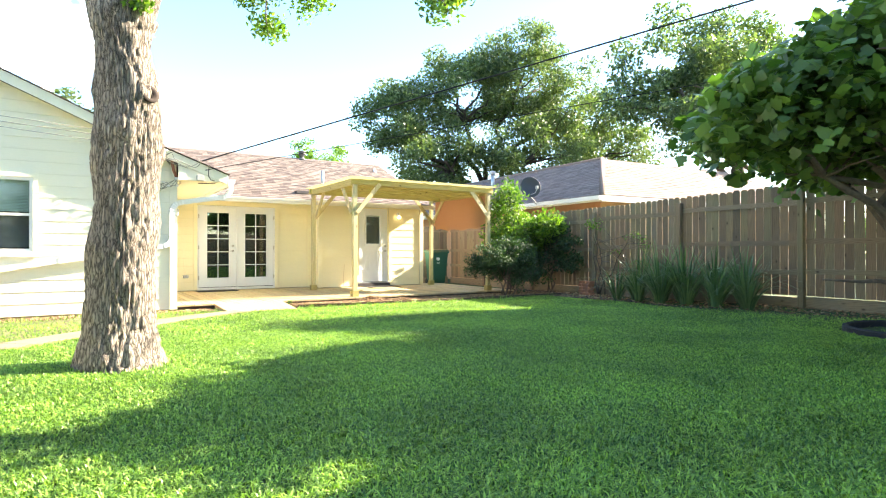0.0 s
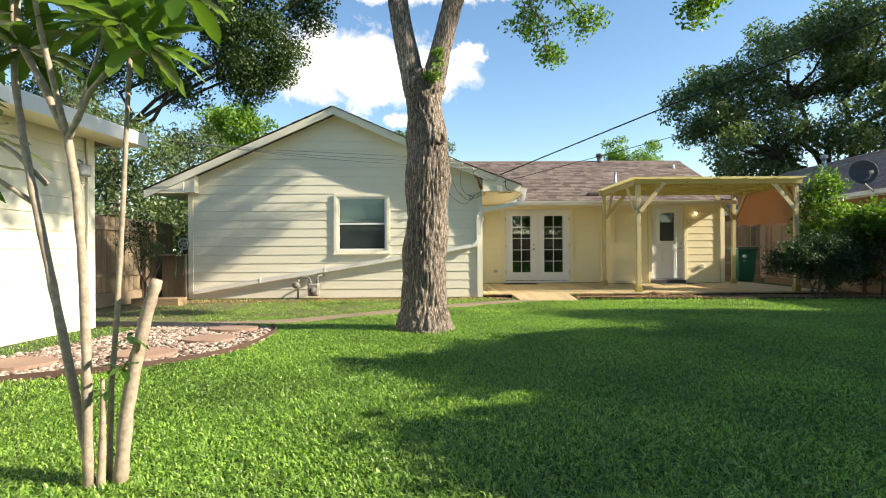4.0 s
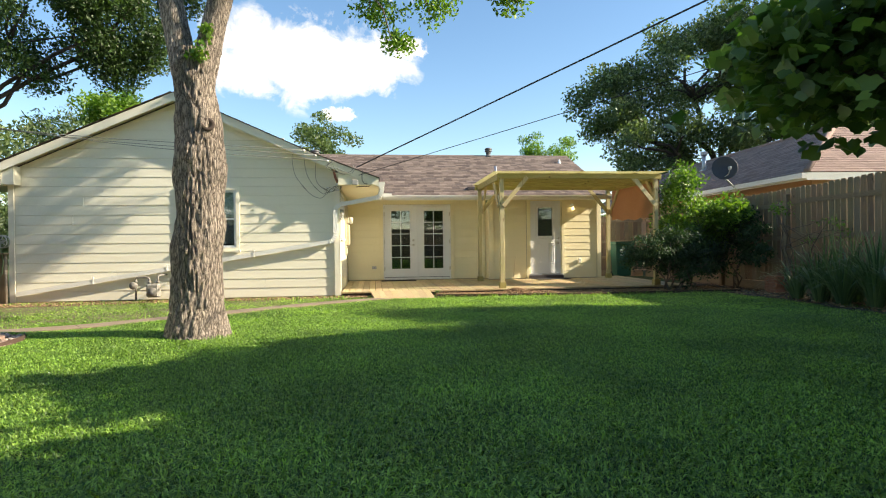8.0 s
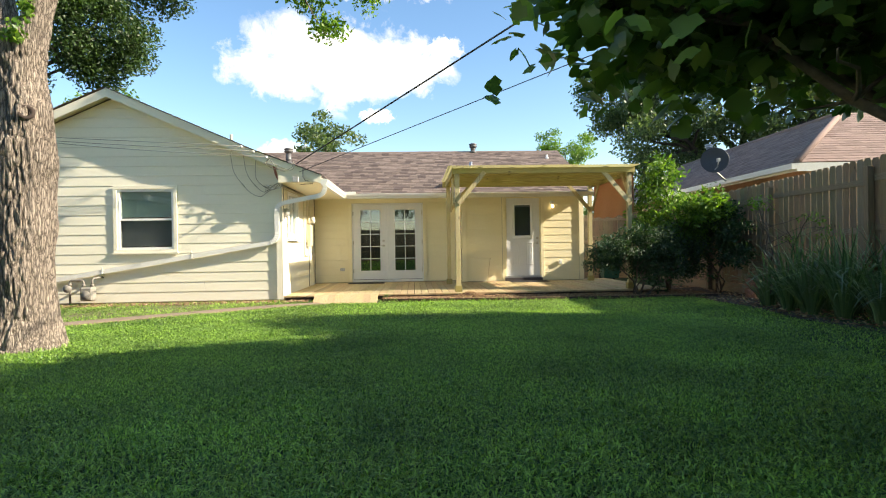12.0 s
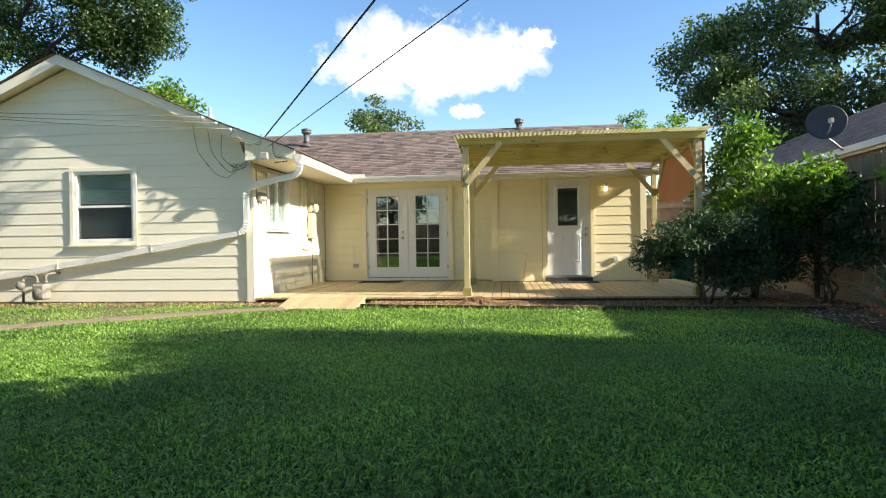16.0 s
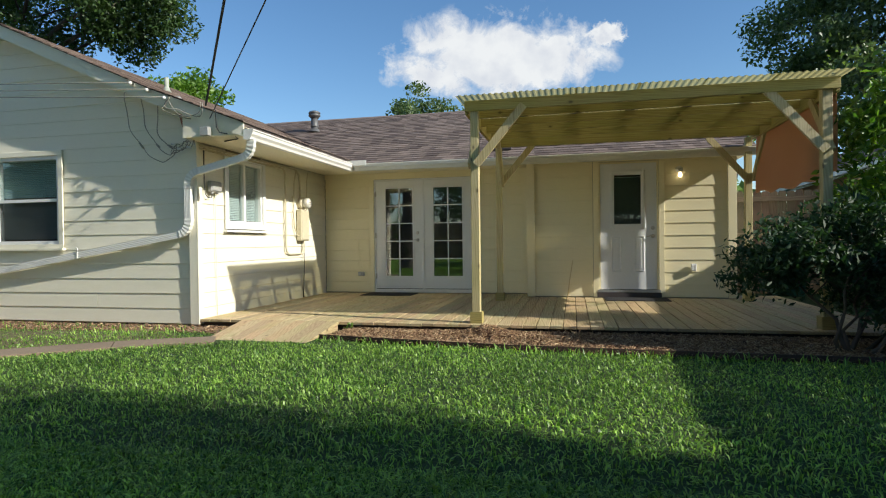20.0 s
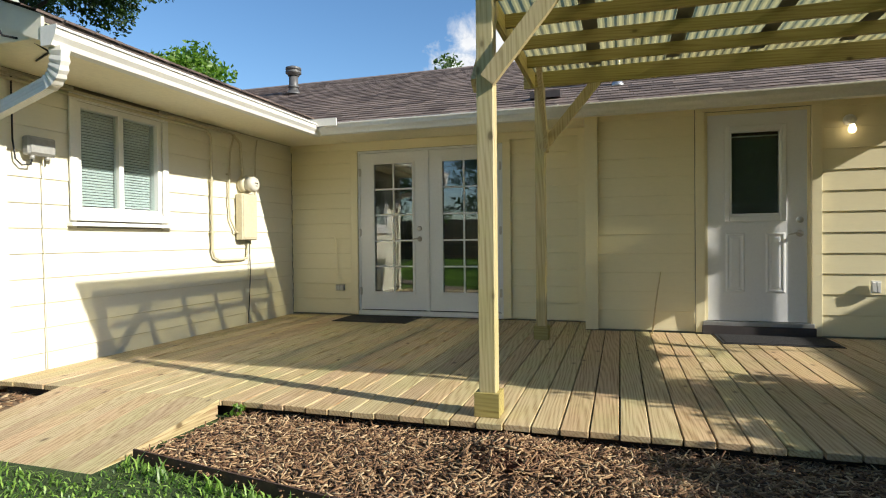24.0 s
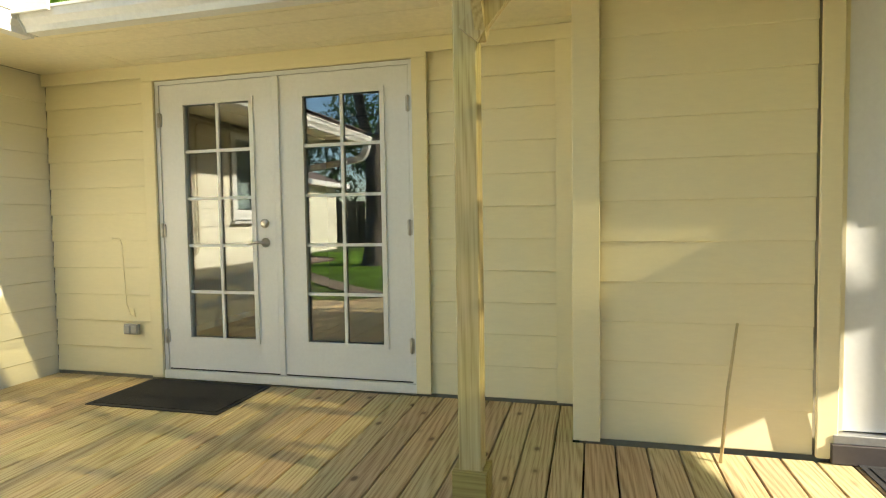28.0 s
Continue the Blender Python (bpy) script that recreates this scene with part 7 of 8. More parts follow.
fl = np.concatenate([fl, fl + fr_.normal(size=fl.shape) * 0.13, fl + fr_.normal(size=fl.shape) * 0.2, inner + fr_.normal(size=inner.shape) * 0.22, inner + fr_.normal(size=inner.shape) * 0.3])
fl = fl[fl[:, 2] > 1.86 + 0.1 * np.sin(fl[:, 0] * 3.1) * np.cos(fl[:, 1] * 2.7)]
# the crown's westward reach, lobe by lobe along the row of its shadow on the lawn
su, sw = fl[:, 0] - 1.754 * fl[:, 2], fl[:, 1] + 0.369 * fl[:, 2]
reach = np.interp(sw, [0, 0.6, 1.2, 1.7, 2.0, 2.6, 3.1, 3.6, 4.2, 5.0, 5.5, 6.2], [1.2, 0.9, 0.6, 1.1, 1.1, 0.6, 0.1, 1.1, 1.8, 2.3, 2.8, 3.2])
gaps = (np.sin(su * 5.3 + 1.3 * np.sin(sw * 4.1)) * np.sin(sw * 6.1 + su * 2.2) > np.where(su < 2.0, 0.28, 0.42)) & (su < 3.3)
fl = fl[~gaps & (su > reach + fr_.normal(size=len(fl)) * 0.12 + 0.45 * np.sin(fl[:, 1] * 7.3 + fl[:, 2] * 5.1) * np.cos(fl[:, 2] * 6.7 - fl[:, 0] * 4.3))]
lobed_leaves("crown", np.concatenate([fl, fl + fr_.normal(size=fl.shape) * 0.1]), 0.168, LEAF_FIG, fig, fr_)
b = bmesh.new()
n = 40
ring = []
for i in range(n):
    a = 2 * math.pi * i / n
    c, s = math.cos(a), math.sin(a)
    zz = float(ground_z(0, 2.1))
    ring.append([b.verts.new((8.35 + c * r_, 2.1 + s * r_, z)) for r_, z in ((0.86, zz - 0.02), (0.86, zz + 0.07), (0.82, zz + 0.085), (0.80, zz + 0.07), (0.80, zz - 0.02))])
for i in range(n):
    for k in range(4):
        b.faces.new((ring[i][k], ring[i][k + 1], ring[(i + 1) % n][k + 1], ring[(i + 1) % n][k]))
tagged(part("tree_ring", b, BLACKRUB), "black rubber ring edging round the fig's foot", "tree ring")


def shrub(name, label, base, blobs, leaf, mat, per, spread, seed, stems=5, slim=0.4, droop=0.1, bark=FIGBARK):
    rng = np.random.default_rng(seed)
    t = thing(name, label, "shrub")
    cs = np.concatenate([blob_points(c, r_, n, rng, 0.35) for c, r_, n in blobs])
    for k in range(stems):
        b = bmesh.new()
        e = cs[rng.integers(len(cs))]
        o = Vector(base) + Vector((rng.normal() * 0.05, rng.normal() * 0.05, -0.05))
        p = limb(b, o, e, 0.02, 0.006, rng, 0.08, 6, 6)
        for q in range(3):
            limb(b, p[3 + q % 3], cs[rng.integers(len(cs))], 0.009, 0.003, rng, 0.05, 4, 4)
        part("stem", b, bark, t, "", True)
    leaves("foliage", clumped(cs, spread, per, rng), leaf, mat, t, "", rng, droop, slim)
    return t


shrub("citrus_shrub", "glossy bright green citrus shrub before the fence", (9.15, 11.3, -0.1), [((9.0, 11.15, 2.4), (0.32, 0.32, 0.36), 18), ((8.95, 11.2, 2.0), (0.5, 0.5, 0.5), 34), ((9.3, 11.1, 1.5), (0.8, 0.7, 0.55), 60), ((8.8, 11.2, 1.35), (0.5, 0.5, 0.5), 34), ((9.5, 11.0, 1.0), (0.6, 0.6, 0.45), 40), ((9.0, 10.9, 0.85), (0.5, 0.5, 0.4), 30), ((9.45, 10.45, 1.6), (0.45, 0.4, 0.35), 20), ((9.6, 10.3, 1.55), (0.4, 0.4, 0.5), 24)], 0.115, LEAF_CITRUS, 30, 0.14, 61, 6)
shrub("oleander_shrub", "dark dense shrub at the deck's corner", (8.1, 10.1, -0.1), [((8.0, 10.05, 0.85), (0.75, 0.45, 0.42), 70), ((8.7, 10.4, 0.9), (0.5, 0.5, 0.5), 34), ((7.5, 10.15, 0.62), (0.35, 0.35, 0.3), 30), ((8.5, 9.95, 0.6), (0.6, 0.3, 0.5), 44), ((8.5, 10.6, 0.55), (0.7, 0.4, 0.35), 40), ((9.2, 10.5, 0.6), (0.6, 0.5, 0.5), 50)], 0.068, LEAF_DARK, 54, 0.11, 62, 7)
shrub("fence_shrub", "dark shrub growing against the cedar fence", (9.95, 10.6, -0.1), [((9.9, 10.7, 1.35), (0.35, 0.9, 0.55), 70), ((9.9, 9.9, 0.9), (0.3, 0.5, 0.5), 30), ((9.8, 11.8, 1.0), (0.35, 0.6, 0.6), 40)], 0.09, LEAF_DARK, 40, 0.1, 63, 4)
shrub("fence_vine", "thin yellow-green vine spray on the fence", (10.1, 9.1, 0.0), [((9.9, 9.0, 1.6), (0.2, 0.4, 0.15), 9), ((10.1, 8.0, 1.0), (0.15, 0.7, 0.5), 12)], 0.07, LEAF_BRIGHT, 12, 0.07, 64, 4)
shrub("small_shrub", "thin shrub with fine leaves by the plank fence", (-5.0, 8.2, -0.05), [((-5.2, 8.3, 1.1), (0.45, 0.5, 0.45), 40), ((-5.0, 8.2, 1.5), (0.3, 0.3, 0.25), 14)], 0.06, LEAF_OAK, 26, 0.09, 65, 4)
PLACE[0] = Matrix()
shrub("weed", "small green weed at the deck's edge", (3.05, 10.42, -0.1), [((3.06, 10.41, -0.04), (0.06, 0.05, 0.03), 10)], 0.03, LEAF_BRIGHT, 6, 0.015, 66, 2, 0.6)

PLACE[0] = YARD
# strap-leaved clump along the fence
clump = thing("agapanthus_clump", "large clump of arching dark strap leaves along the fence", "plant")
ar = np.random.default_rng(19)
for kx, ky, kn_, kl in ((9.35, 4.95, 62, 0.85), (9.7, 5.25, 70, 1.0), (9.3, 5.5, 76, 1.0), (9.75, 5.85, 70, 1.1), (9.25, 6.05, 80, 1.05), (9.65, 6.45, 80, 1.1), (9.2, 6.6, 84, 1.05), (9.7, 6.95, 72, 1.05), (9.25, 7.15, 80, 1.0), (9.6, 7.5, 66, 0.95), (9.3, 7.75, 50, 0.8)):
    n = kn_
    yaw = ar.uniform(0, 6.28, n)
    off = ar.random(n) ** 0.5 * 0.1
    cx, cy = kx + off * np.cos(yaw), ky + off * np.sin(yaw)
    Ls = kl * ar.uniform(0.75, 1.5, n)
    o = np.stack([cx, cy, ground_z(cx, cy)], 1)
    dd = np.stack([np.cos(yaw), np.sin(yaw), np.zeros(n)], 1)
    sd_ = np.stack([-np.sin(yaw), np.cos(yaw), np.zeros(n)], 1)
    bend = ar.random(n) ** 0.8 * 1.15 + 0.1
    rows_ = []
    for k in range(8):
        t = k / 7
        zz = Ls * (t * 0.95 - bend * 0.55 * t ** 2.6)
        rr = Ls * bend * (0.25 * t + 0.45 * t ** 1.8)
        wv = 0.015 * (1 - 0.9 * t ** 2.2) * (0.6 + 0.4 * min(1, t * 4))
        c = o + dd * rr[:, None] + np.array([0, 0, 1.0]) * zz[:, None]
        c[:, 0] = np.minimum(c[:, 0], 10.2)
        rows_ += [c - sd_ * wv, c + sd_ * wv]
    v = np.stack(rows_, 1).reshape(-1, 3)
    i = np.arange(n)[:, None] * 16
    f = np.concatenate([i + [2 * k, 2 * k + 1, 2 * k + 3, 2 * k + 2] for k in range(7)], 0)
    fast_mesh("leaf_tuft", v, f, 4, STRAP, clump)

# young loquat by the start of the walk
PLACE[0] = Matrix.Translation((-1.42, 0.27, -0.03)) @ Matrix.Scale(0.93, 4) @ Matrix.Translation((0.75, -0.30, 0))
lq = thing("loquat_sapling", "young multi-stemmed loquat with large ribbed leaves and a cut stem", "tree")
LY = 0.30


def stem(pts, r0, r1, name="stem"):
    b = bmesh.new()
    pts = [Vector((x, LY + dy, z)) for x, z, dy in pts]
    full = []
    for p, q in zip(pts, pts[1:]):
        full += [p.lerp(q, k / 4) for k in range(4)]
    full.append(pts[-1])
    n_ = len(full)
    tube_bm(b, full, [(r0 + (r1 - r0) * i_ / (n_ - 1)) * (1 + 0.10 * math.sin(i_ * 2.6)) for i_ in range(n_)], 10)
    return part(name, b, SMOOTHBARK, lq, "", True)


stem([(-0.75, 0.0, 0), (-0.77, 0.2, 0), (-0.80, 0.35, 0), (-0.857, 0.63, 0), (-0.93, 1.0, 0), (-0.997, 1.33, 0), (-1.055, 1.58, 0.02), (-1.11, 1.84, 0.05), (-1.15, 2.2, 0.1)], 0.023, 0.014)
stem([(-0.745, 0.0, -0.03), (-0.75, 0.6, -0.03), (-0.764, 1.0, -0.03), (-0.792, 1.35, -0.03), (-0.827, 1.56, -0.03), (-0.95, 1.79, 0), (-1.07, 2.0, 0.02), (-1.1, 2.3, 0.05)], 0.022, 0.014)
stem([(-0.827, 1.56, -0.03), (-0.857, 1.745, -0.06), (-0.89, 1.98, -0.1), (-0.915, 2.3, -0.15)], 0.014, 0.010)
stem([(-0.827, 1.54, -0.03), (-0.75, 1.66, -0.06), (-0.70, 1.74, -0.08), (-0.58, 1.86, -0.1), (-0.46, 1.9, -0.12)], 0.014, 0.009)
stem([(-0.827, 1.56, 0.0), (-0.76, 1.78, 0.0), (-0.70, 2.0, 0.02)], 0.011, 0.008)
stem([(-0.70, 0.02, 0.05), (-0.69, 0.44, 0.05), (-0.66, 0.81, 0.05), (-0.634, 1.255, 0.05), (-0.615, 1.63, 0.05), (-0.6, 2.2, 0.08)], 0.013, 0.010)
stem([(-0.64, 0.0, 0.02), (-0.606, 0.35, 0.02), (-0.56, 0.6, 0.02), (-0.508, 0.81, 0.02), (-0.468, 0.935, 0.02)], 0.032, 0.024, "cut_stem")
stem([(-0.70, 0.0, -0.02), (-0.70, 0.25, 0.0), (-0.71, 0.5, 0.02)], 0.02, 0.008, "dead_stem")
stem([(-0.95, 1.36, 0.02), (-1.1, 1.5, 0.04), (-1.3, 1.62, 0.1)], 0.012, 0.007)
stem([(-1.0, 1.28, 0.0), (-1.15, 1.38, 0.0), (-1.35, 1.42, 0.0)], 0.012, 0.007)
qr = np.random.default_rng(29)


def big_leaf(vs, fs, o, d, L, W, rng):
    """A long ribbed leaf folded along its midrib, with side veins raised in steps."""
    d = Vector(d).normalized()
    up = Vector((0, 0, 1))
    s = d.cross(up).normalized()
    nrm = s.cross(d)
    n_ = 9
    i0 = len(vs)
    for k in range(n_ + 1):
        t = k / n_
        w = W * (math.sin(math.pi * min(1, t * 0.9 + 0.07)) ** 0.8) * (0.35 + 0.65 * t) if t < 0.98 else 0.002
        c = Vector(o) + d * L * t + nrm * (-0.35 * L * t * t) + nrm * 0.006 * (k % 2)
        vs += [c - s * w + nrm * (w * 0.25), c, c + s * w + nrm * (w * 0.25)]
        if k:
            a = i0 + 3 * (k - 1)
            fs += [(a, a + 1, a + 4, a + 3), (a + 1, a + 2, a + 5, a + 4)]


for cx_, cz_, dy, k in ((-0.46, 1.92, -0.12, 15), (-1.05, 1.95, 0.03, 14), (-0.92, 2.2, -0.13, 13), (-0.70, 2.05, 0.02, 13), (-1.32, 1.6, 0.1, 11), (-1.12, 2.3, 0.08, 12), (-0.6, 2.25, 0.08, 12), (-1.36, 1.42, 0.0, 9), (-0.3, 2.15, -0.1, 11), (-1.45, 1.78, 0.05, 11), (-1.3, 2.05, 0.0, 12), (-0.5, 1.98, -0.2, 9)):
    vs, fs = [], []
    for j in range(k):
        a = qr.uniform(0, 6.28)
        el = qr.uniform(-0.5, 0.7)
        big_leaf(vs, fs, (cx_, LY + dy, cz_), (math.cos(a) * math.cos(el), math.sin(a) * math.cos(el), math.sin(el)), qr.uniform(0.2, 0.32), qr.uniform(0.048, 0.066), qr)
    mesh_ob("leaf_whorl", vs, fs, LEAF_LOQUAT, lq, "", True)
for cx_, cz_, k in ((-0.60, 0.55, 7), (-0.58, 0.68, 6), (-0.66, 0.45, 4)):
    vs, fs = [], []
    for j in range(k):
        a = qr.uniform(0, 6.28)
        big_leaf(vs, fs, (cx_, LY - 0.02, cz_), (math.cos(a), math.sin(a) * 0.7, qr.uniform(-0.3, 0.7)), qr.uniform(0.07, 0.13), 0.02, qr)
    mesh_ob("leaf_whorl", vs, fs, LEAF_LOQUAT, lq, "", True)

# ---- the neighbour's house ----
PLACE[0] = YARD
nb = thing("neighbour_house", "peach neighbouring house with a hipped brown shingle roof", "house")
nw = bmesh.new()
bx(nw, 11.75, 22.0, 10.7, 24.0, -0.2, 2.4)
part("wall", nw, PEACH, nb)
HX, HY0, HZ, HP, HPY = 11.2, 10.1, 2.42, 14.0, 12.9
HTOP = 3.95
nr = bmesh.new()
vv = [nr.verts.new(p) for p in ((HX, HY0, HZ), (23.0, HY0, HZ), (23.0, 25.0, HZ), (HX, 25.0, HZ), (HP, HPY, HTOP), (20.2, HPY, HTOP), (20.2, 22.2, HTOP), (HP, 22.2, HTOP))]
for fc in ((0, 1, 5, 4), (1, 2, 6, 5), (2, 3, 7, 6), (3, 0, 4, 7), (4, 5, 6, 7), (3, 2, 1, 0)):
    nr.faces.new([vv[k] for k in fc])
roofn = part("roof", nr, plain("neighbour_sheathing", (0.12, 0.09, 0.08), 0.9), nb)
slope_l = math.hypot(HP - HX, HTOP - HZ)
ob = shingles("shingles", (HX - 0.02, HY0, HZ + 0.004), (0, 1, 0), (HP - HX, 0, HTOP - HZ), lambda d: (d / slope_l * (HPY - HY0), 14.9), slope_l, SHINGLE2, roofn, 0.145, 0.33)
slope_f = math.hypot(HPY - HY0, HTOP - HZ)
ob = shingles("shingles", (HX, HY0 - 0.02, HZ + 0.004), (1, 0, 0), (0, HPY - HY0, HTOP - HZ), lambda d: (d / slope_f * (HP - HX), 11.8 - d / slope_f * 2.8), slope_f, SHINGLE2, roofn, 0.145, 0.33)
tube("hip_cap", [(HX, HY0, HZ + 0.02), (HP, HPY, HTOP + 0.02)], 0.07, SHINGLE2, roofn)
tube("ridge_cap", [(HP, HPY, HTOP + 0.01), (HP, 22.2, HTOP + 0.01)], 0.07, SHINGLE2, roofn)
box("fascia", HX - 0.025, HX - 0.004, HY0 - 0.03, 25.0, HZ - 0.17, HZ - 0.01, GUTTER, nb, "white fascia board")
box("fascia", HX - 0.003, 23.0, HY0 - 0.025, HY0 - 0.004, HZ - 0.17, HZ - 0.01, GUTTER, nb, "white fascia board")
box("gutter", HX - 0.13, HX - 0.026, HY0 - 0.03, 25.0, HZ - 0.13, HZ - 0.02, GUTTER, nb)
vent_pipe(13.1, 17.9, HZ + (HTOP - HZ) * (13.1 - HX) / (HP - HX), 0.07, 0.5, True, "tall galvanised flue on the neighbouring roof", GALV)
dish = thing("satellite_dish", "dark grey satellite dish on the neighbour's eave", "satellite dish")
DM = Matrix.Translation((10.75, 12.5, 2.82)) @ pose(0, 0, 0, 80, 0, -22)
lathe("reflector", [(0.0, -0.03), (0.12, -0.022), (0.24, 0.006), (0.30, 0.03), (0.305, 0.034), (0.295, 0.036), (0.23, 0.014), (0.12, -0.012), (0.0, -0.018)], plain("dark_dish_paint", (0.05, 0.05, 0.055), 0.6), dish, "", 32, DM)
tube("mast", [(10.76, 12.54, 2.72), (10.78, 12.58, 2.58), (10.9, 12.6, 2.5), (11.06, 12.6, 2.35)], 0.022, GREYPAINT, dish)
tube("feed_arm", [(10.75, 12.5, 2.6), (10.62, 12.1, 2.62), (10.6, 12.0, 2.72)], 0.012, GREYPAINT, dish)
box("feed_horn", 10.57, 10.63, 11.96, 12.04, 2.72, 2.8, GREYPAINT, dish, bevel=0.008)

# ---- bin and bricks ----
bin_ = thing("wheeled_bin", "dark green wheeled rubbish bin with a hinged lid", "bin")
b = bmesh.new()
lo = [b.verts.new((8.75 + x * 0.46, 14.75 + y * 0.48, -0.03)) for x, y in ((0.06, 0.06), (0.94, 0.06), (0.94, 0.94), (0.06, 0.94))]
hi = [b.verts.new((8.72 + x * 0.54, 14.70 + y * 0.58, 0.93)) for x, y in ((0, 0), (1, 0), (1, 1), (0, 1))]
b.faces.new(lo[::-1])
b.faces.new(hi)
for i in range(4):
    b.faces.new((lo[i], lo[(i + 1) % 4], hi[(i + 1) % 4], hi[i]))
bmesh.ops.bevel(b, geom=b.edges[:], offset=0.02, segments=2, affect="EDGES")
part("body", b, BINGREEN, bin_)
box("rim", 8.70, 9.28, 14.68, 15.30, 0.90, 0.94, BINGREEN, bin_, bevel=0.01)
lid = bmesh.new()
bx(lid, 8.69, 9.29, 14.65, 15.32, 0.945, 0.985)
bmesh.ops.bevel(lid, geom=lid.edges[:], offset=0.015, segments=2, affect="EDGES")
part("lid", lid, BINGREEN, bin_)
tube("lid_handle", [(8.75, 15.36, 0.96), (9.23, 15.36, 0.96)], 0.016, BINGREEN, bin_)
lathe("emblem", [(0.0, 0), (0.06, 0), (0.06, 0.003), (0.0, 0.004)], plain("white_emblem", (0.6, 0.65, 0.62), 0.6), bin_, "round white emblem", 20, pose(8.9, 14.715, 0.72, 87))
for k in range(2):
    box("emblem_bar", 8.85, 8.95, 14.708 - 0.0 + k * 0.002, 14.712 + k * 0.002, 0.60 - k * 0.03, 0.612 - k * 0.03, plain("white_emblem_bar", (0.6, 0.65, 0.62), 0.6), bin_)
for x in (8.79, 9.17):
    lathe("wheel", [(0.0, -0.02), (0.09, -0.02), (0.1, 0.0), (0.09, 0.02), (0.0, 0.02)], BLACKRUB, bin_, "", 20, pose(x, 15.24, 0.0, 0, 90))
stack = thing("brick_stack", "small stack of red bricks beside the fence post", "bricks")
for r_ in range(5):
    for c_ in range(3):
        off = 0.03 * (r_ % 2)
        box("brick", 9.86, 10.06, 9.17 + c_ * 0.112 + off, 9.17 + c_ * 0.112 + 0.1 + off, -0.08 + r_ * 0.068, -0.08 + r_ * 0.068 + 0.062, plain("red_brick", (0.33, 0.15, 0.09), 0.9, grain=40, vary=0.25) if r_ + c_ == 0 else bpy.data.materials["red_brick"], stack, bevel=0.004)

# ---- shed ----
shed = thing("shed", "cream lap-sided shed with a white eave", "shed")
SX, SY = -3.86, 4.86
sw = bmesh.new()
bx(sw, SX - 3.6, SX, -3.4, SY, -0.1, 2.36)
shed_wall = part("wall", sw, CORE, shed)
siding(shed_wall, "y", SX, 1, -3.4, SY, 0.0, 2.36, [], SIDING, 0.2)
siding(shed_wall, "x", SY, 1, SX - 3.6, SX, 0.0, 2.36, [], SIDING, 0.2)
box("corner_board", SX + 0.027, SX + 0.047, SY - 0.09, SY + 0.04, 0.0, 2.36, SIDING, shed)
rs = bmesh.new()
q = [(SX + 0.42, 2.38), (SX + 0.42, 2.50), (SX - 1.8, 3.35), (SX - 4.0, 2.50), (SX - 4.0, 2.38)]
v2 = [[rs.verts.new((x, y, z)) for x, z in q] for y in (-3.8, SY + 0.52)]
for i in range(5):
    rs.faces.new((v2[0][i], v2[0][(i + 1) % 5], v2[1][(i + 1) % 5], v2[1][i]))
rs.faces.new(v2[0])
rs.faces.new(v2[1][::-1])
part("roof", rs, SHINGLE, shed)
box("fascia", SX + 0.422, SX + 0.445, -3.8, SY + 0.55, 2.36, 2.53, WHITE, shed, "white fascia board")
box("soffit", SX + 0.03, SX + 0.42, -3.8, SY + 0.52, 2.362, 2.376, SOFFIT, shed)
box("fascia_end", SX - 0.5, SX + 0.42, SY + 0.522, SY + 0.545, 2.36, 2.54, WHITE, shed, "white fascia board")
flood = thing("flood_lamp", "square grey flood lamp under the shed's eave", "lamp")
box("housing", SX + 0.06, SX + 0.13, 4.52, 4.72, 1.88, 2.02, GREYPAINT, flood, bevel=0.01, m=Matrix.Rotation(0.0, 4, "X"))
box("lens", SX + 0.131, SX + 0.136, 4.535, 4.705, 1.895, 2.005, plain("pale_lamp_lens", (0.6, 0.6, 0.58), 0.2), flood)
tube("bracket", [(SX + 0.03, 4.62, 2.08), (SX + 0.08, 4.62, 2.05), (SX + 0.09, 4.62, 2.0)], 0.012, GREYPAINT, flood)

# hose reel at the wing's far corner
PLACE[0] = Matrix()
reel = thing("hose_reel", "small grey hose reel hung on the house corner", "hose reel")
for yy in (10.35, 10.44):
    tube("reel_rim", [(-5.44 + 0.10 * math.cos(a), yy, 1.12 + 0.12 * math.sin(a)) for a in np.linspace(0, 6.2832, 33)], 0.010, GALV, reel)
    tube("reel_hub_ring", [(-5.44 + 0.04 * math.cos(a), yy, 1.12 + 0.04 * math.sin(a)) for a in np.linspace(0, 6.2832, 17)], 0.008, GALV, reel)
    for k in range(6):
        a = k * math.pi / 3 + 0.3
        tube("spoke", [(-5.44 + 0.03 * math.cos(a), yy, 1.12 + 0.03 * math.sin(a)), (-5.44 + 0.1 * math.cos(a), yy, 1.12 + 0.11 * math.sin(a))], 0.008, GALV, reel)
for k in range(5):
    tube("hose_coil", [(-5.44 + 0.08 * math.cos(a), 10.365 + k * 0.015, 1.12 + 0.09 * math.sin(a)) for a in np.linspace(0, 6.28, 24)], 0.011, plain("green_hose", (0.08, 0.14, 0.06), 0.5) if k == 0 else bpy.data.materials["green_hose"], reel)
tube("reel_axle", [(-5.44, 10.33, 1.12), (-5.44, 10.6, 1.12)], 0.012, GALV, reel)
tube("hanging_hose", [(-5.47, 10.36, 1.0), (-5.40, 10.33, 0.75), (-5.42, 10.32, 0.5), (-5.52, 10.32, 0.35), (-5.6, 10.33, 0.42), (-5.58, 10.34, 0.75), (-5.5, 10.36, 0.98)], 0.011, bpy.data.materials["green_hose"], reel)
post_fence = thing("hose_stand", "weathered board stand carrying the hose reel", "stand")
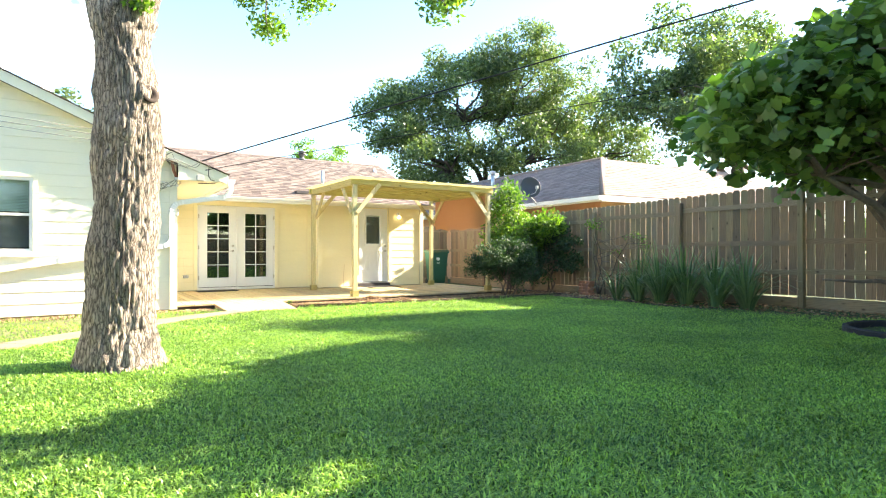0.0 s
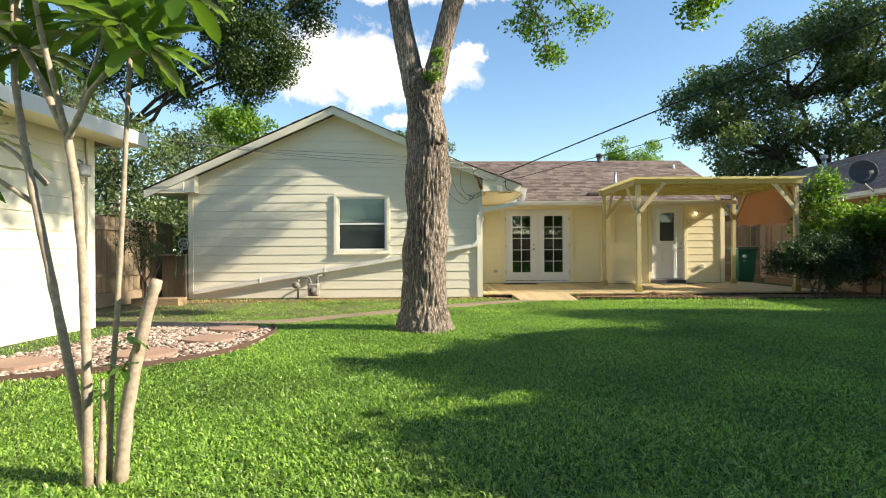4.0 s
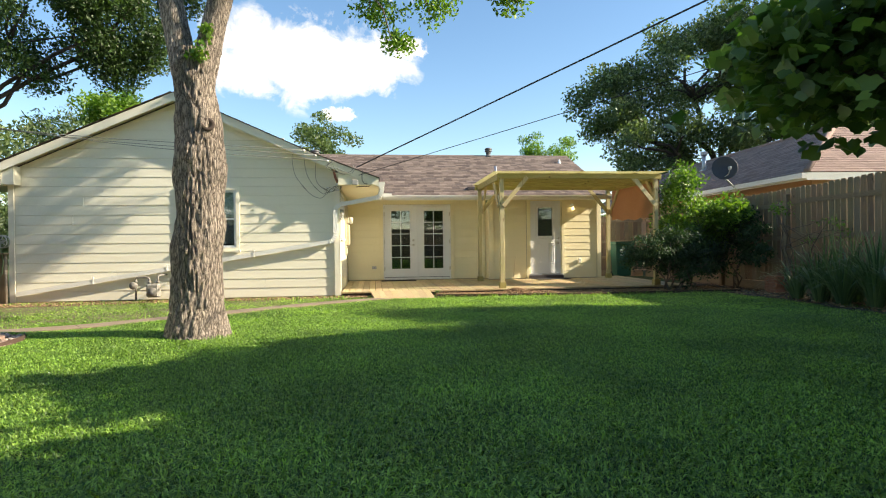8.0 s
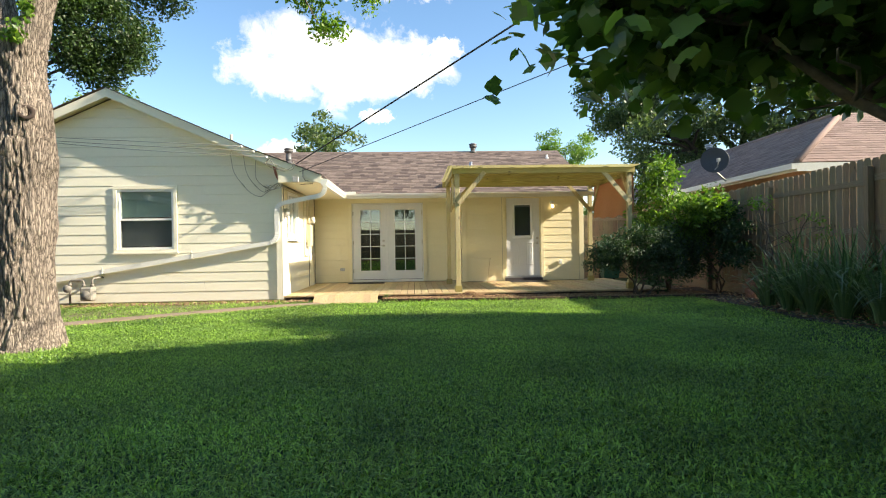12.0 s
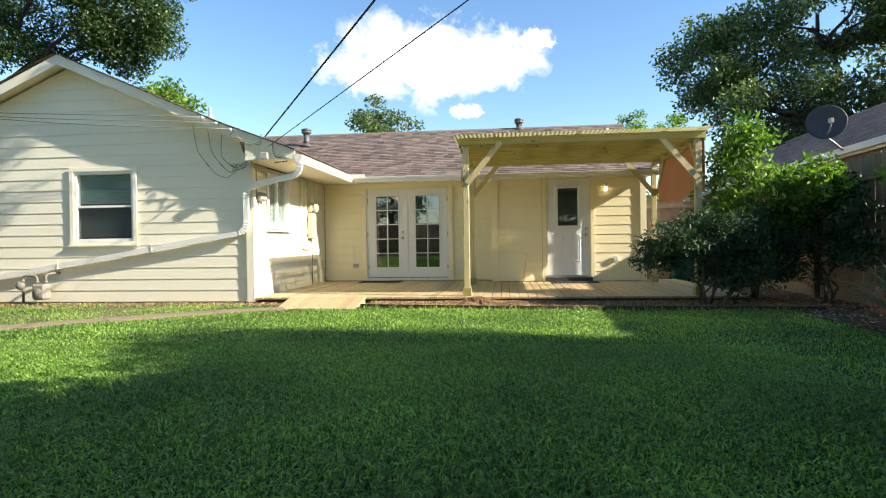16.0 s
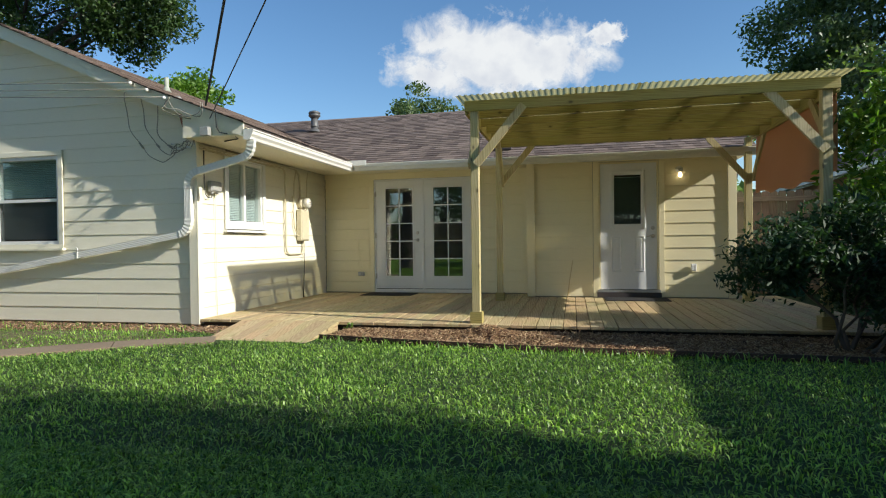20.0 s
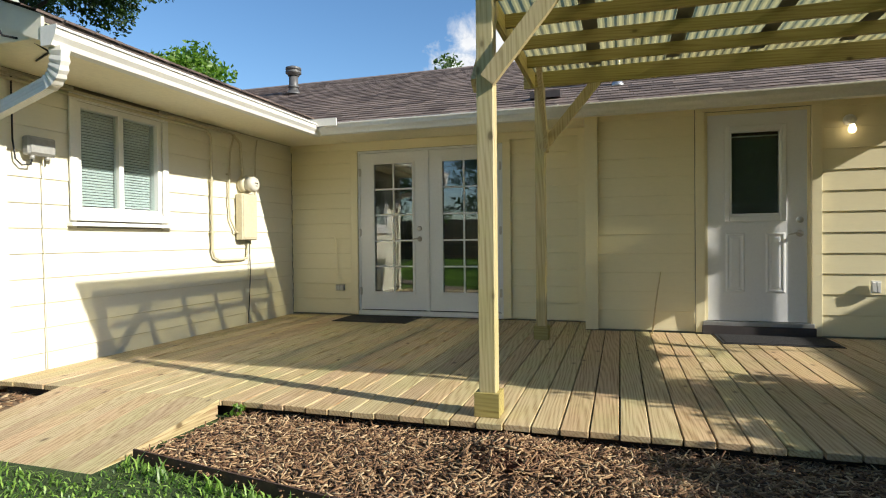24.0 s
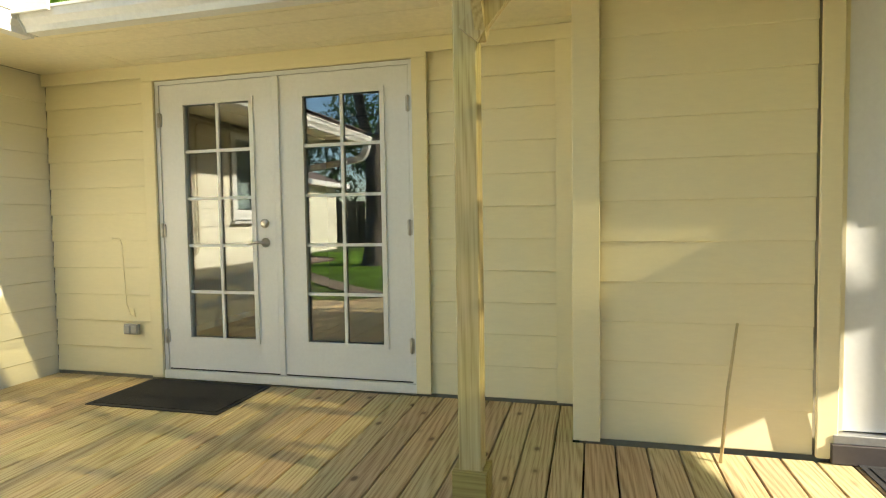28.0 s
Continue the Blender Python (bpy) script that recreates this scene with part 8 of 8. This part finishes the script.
for k in range(4):
    box("board", -5.93 + k * 0.135, -5.80 + k * 0.135, 10.44, 10.46, -0.1, 0.86 + 0.01 * (k % 2), FENCE_Z, post_fence)
box("shelf", -5.93, -5.36, 10.28, 10.47, 0.872, 0.9, FENCE_X, post_fence)
tagged(tube("pipe", [(-5.40, 10.40, -0.1), (-5.40, 10.40, 0.9)], 0.022, SMOOTHBARK), "rusty standpipe at the house corner", "pipe").name = "standpipe"
tagged(box("timber_step", -5.8, -4.9, 8.9, 9.3, -0.09, 0.06, FENCE_X, bevel=0.01), "weathered timber step by the plank fence", "step")

# ---- clouds ----


def cloud(name, az, el, width, height, dist, seed, dens):
    """A flat cloud far beyond the yard; its outline comes from noise."""
    m, nt, b = base_mat(name + "_vapour")
    w, h = math.tan(radians(width / 2)) * dist, math.tan(radians(height / 2)) * dist
    raw = nt.nodes.new("ShaderNodeTexCoord")
    tc = nt.nodes.new("ShaderNodeMapping")
    tc.inputs["Scale"].default_value = (0.5 / w, 0.5 / h, 0)
    tc.inputs["Location"].default_value = (0.5, 0.5, 0)
    link(nt, raw.outputs["Object"], tc.inputs[0])
    mp = nt.nodes.new("ShaderNodeMapping")
    mp.inputs["Location"].default_value = (seed * 3.1, seed * 1.7, seed)
    mp.inputs["Scale"].default_value = (width / height * 1.4, 1.4, 1)
    link(nt, tc.outputs[0], mp.inputs[0])
    n = node(nt, "ShaderNodeTexNoise", Scale=2.6, Detail=10.0, Roughness=0.62, Distortion=0.25)
    link(nt, mp.outputs[0], n.inputs[0])
    sep = nt.nodes.new("ShaderNodeVectorMath")
    sep.operation = "DISTANCE"
    sep.inputs[1].default_value = (0.5, 0.5, 0)
    link(nt, tc.outputs[0], sep.inputs[0])
    fall = ramp(nt, sep.outputs["Value"], [(0.12, (1, 1, 1)), (0.46, (0, 0, 0))])
    add = nt.nodes.new("ShaderNodeMath")
    add.operation = "MULTIPLY_ADD"
    add.inputs[1].default_value = 0.9
    add.inputs[1].default_value = 0.55
    link(nt, fall.outputs[0], add.inputs[0])
    link(nt, n.outputs[0], add.inputs[2])
    alpha = ramp(nt, add.outputs[0], [(dens, (0, 0, 0)), (dens + 0.22, (1, 1, 1))])
    edge = nt.nodes.new("ShaderNodeMath")
    edge.operation = "MULTIPLY"
    f2 = ramp(nt, sep.outputs["Value"], [(0.40, (1, 1, 1)), (0.49, (0, 0, 0))])
    link(nt, alpha.outputs[0], edge.inputs[0])
    link(nt, f2.outputs[0], edge.inputs[1])
    # the sheet glows: sunlit white and blue-grey shade are in its emission colour
    em = nt.nodes.new("ShaderNodeEmission")
    n3 = node(nt, "ShaderNodeTexNoise", Scale=3.0, Detail=6.0)
    link(nt, mp.outputs[0], n3.inputs[0])
    cr_ = ramp(nt, n3.outputs[0], [(0.3, (0.80, 0.82, 0.88)), (0.6, (1.0, 1.0, 1.0))])
    link(nt, cr_.outputs[0], em.inputs[0])
    em.inputs[1].default_value = 0.7
    tp = nt.nodes.new("ShaderNodeBsdfTransparent")
    mix = nt.nodes.new("ShaderNodeMixShader")
    link(nt, edge.outputs[0], mix.inputs[0])
    link(nt, tp.outputs[0], mix.inputs[1])
    link(nt, em.outputs[0], mix.inputs[2])
    link(nt, mix.outputs[0], nt.nodes["Material Output"].inputs[0])
    a, e = radians(az + 3.2), radians(el)
    c = Vector((math.sin(a) * math.cos(e), math.cos(a) * math.cos(e), math.sin(e))) * dist
    b2 = bmesh.new()
    b2.faces.new([b2.verts.new(p) for p in ((-w, -h, 0), (w, -h, 0), (w, h, 0), (-w, h, 0))])
    ob = part(name, b2, m)
    ob.matrix_world = look(c, (0, 0, 1))
    ob.visible_shadow = False
    return tagged(ob, "white fair-weather cumulus cloud in a blue sky", "cloud", "clouds", "structure")


cloud("cloud", -10.5, 17.5, 27, 11, 900, 1.0, 0.62)
cloud("cloud", -7.0, 25.5, 34, 6, 920, 2.3, 0.62)
cloud("cloud", -6.5, 12.8, 4.5, 2.0, 940, 3.4, 0.6)
cloud("cloud", -15.5, 9.5, 6, 2.5, 940, 4.4, 0.62)
cloud("cloud", 0.5, 19.0, 5, 3.0, 960, 5.2, 0.6)
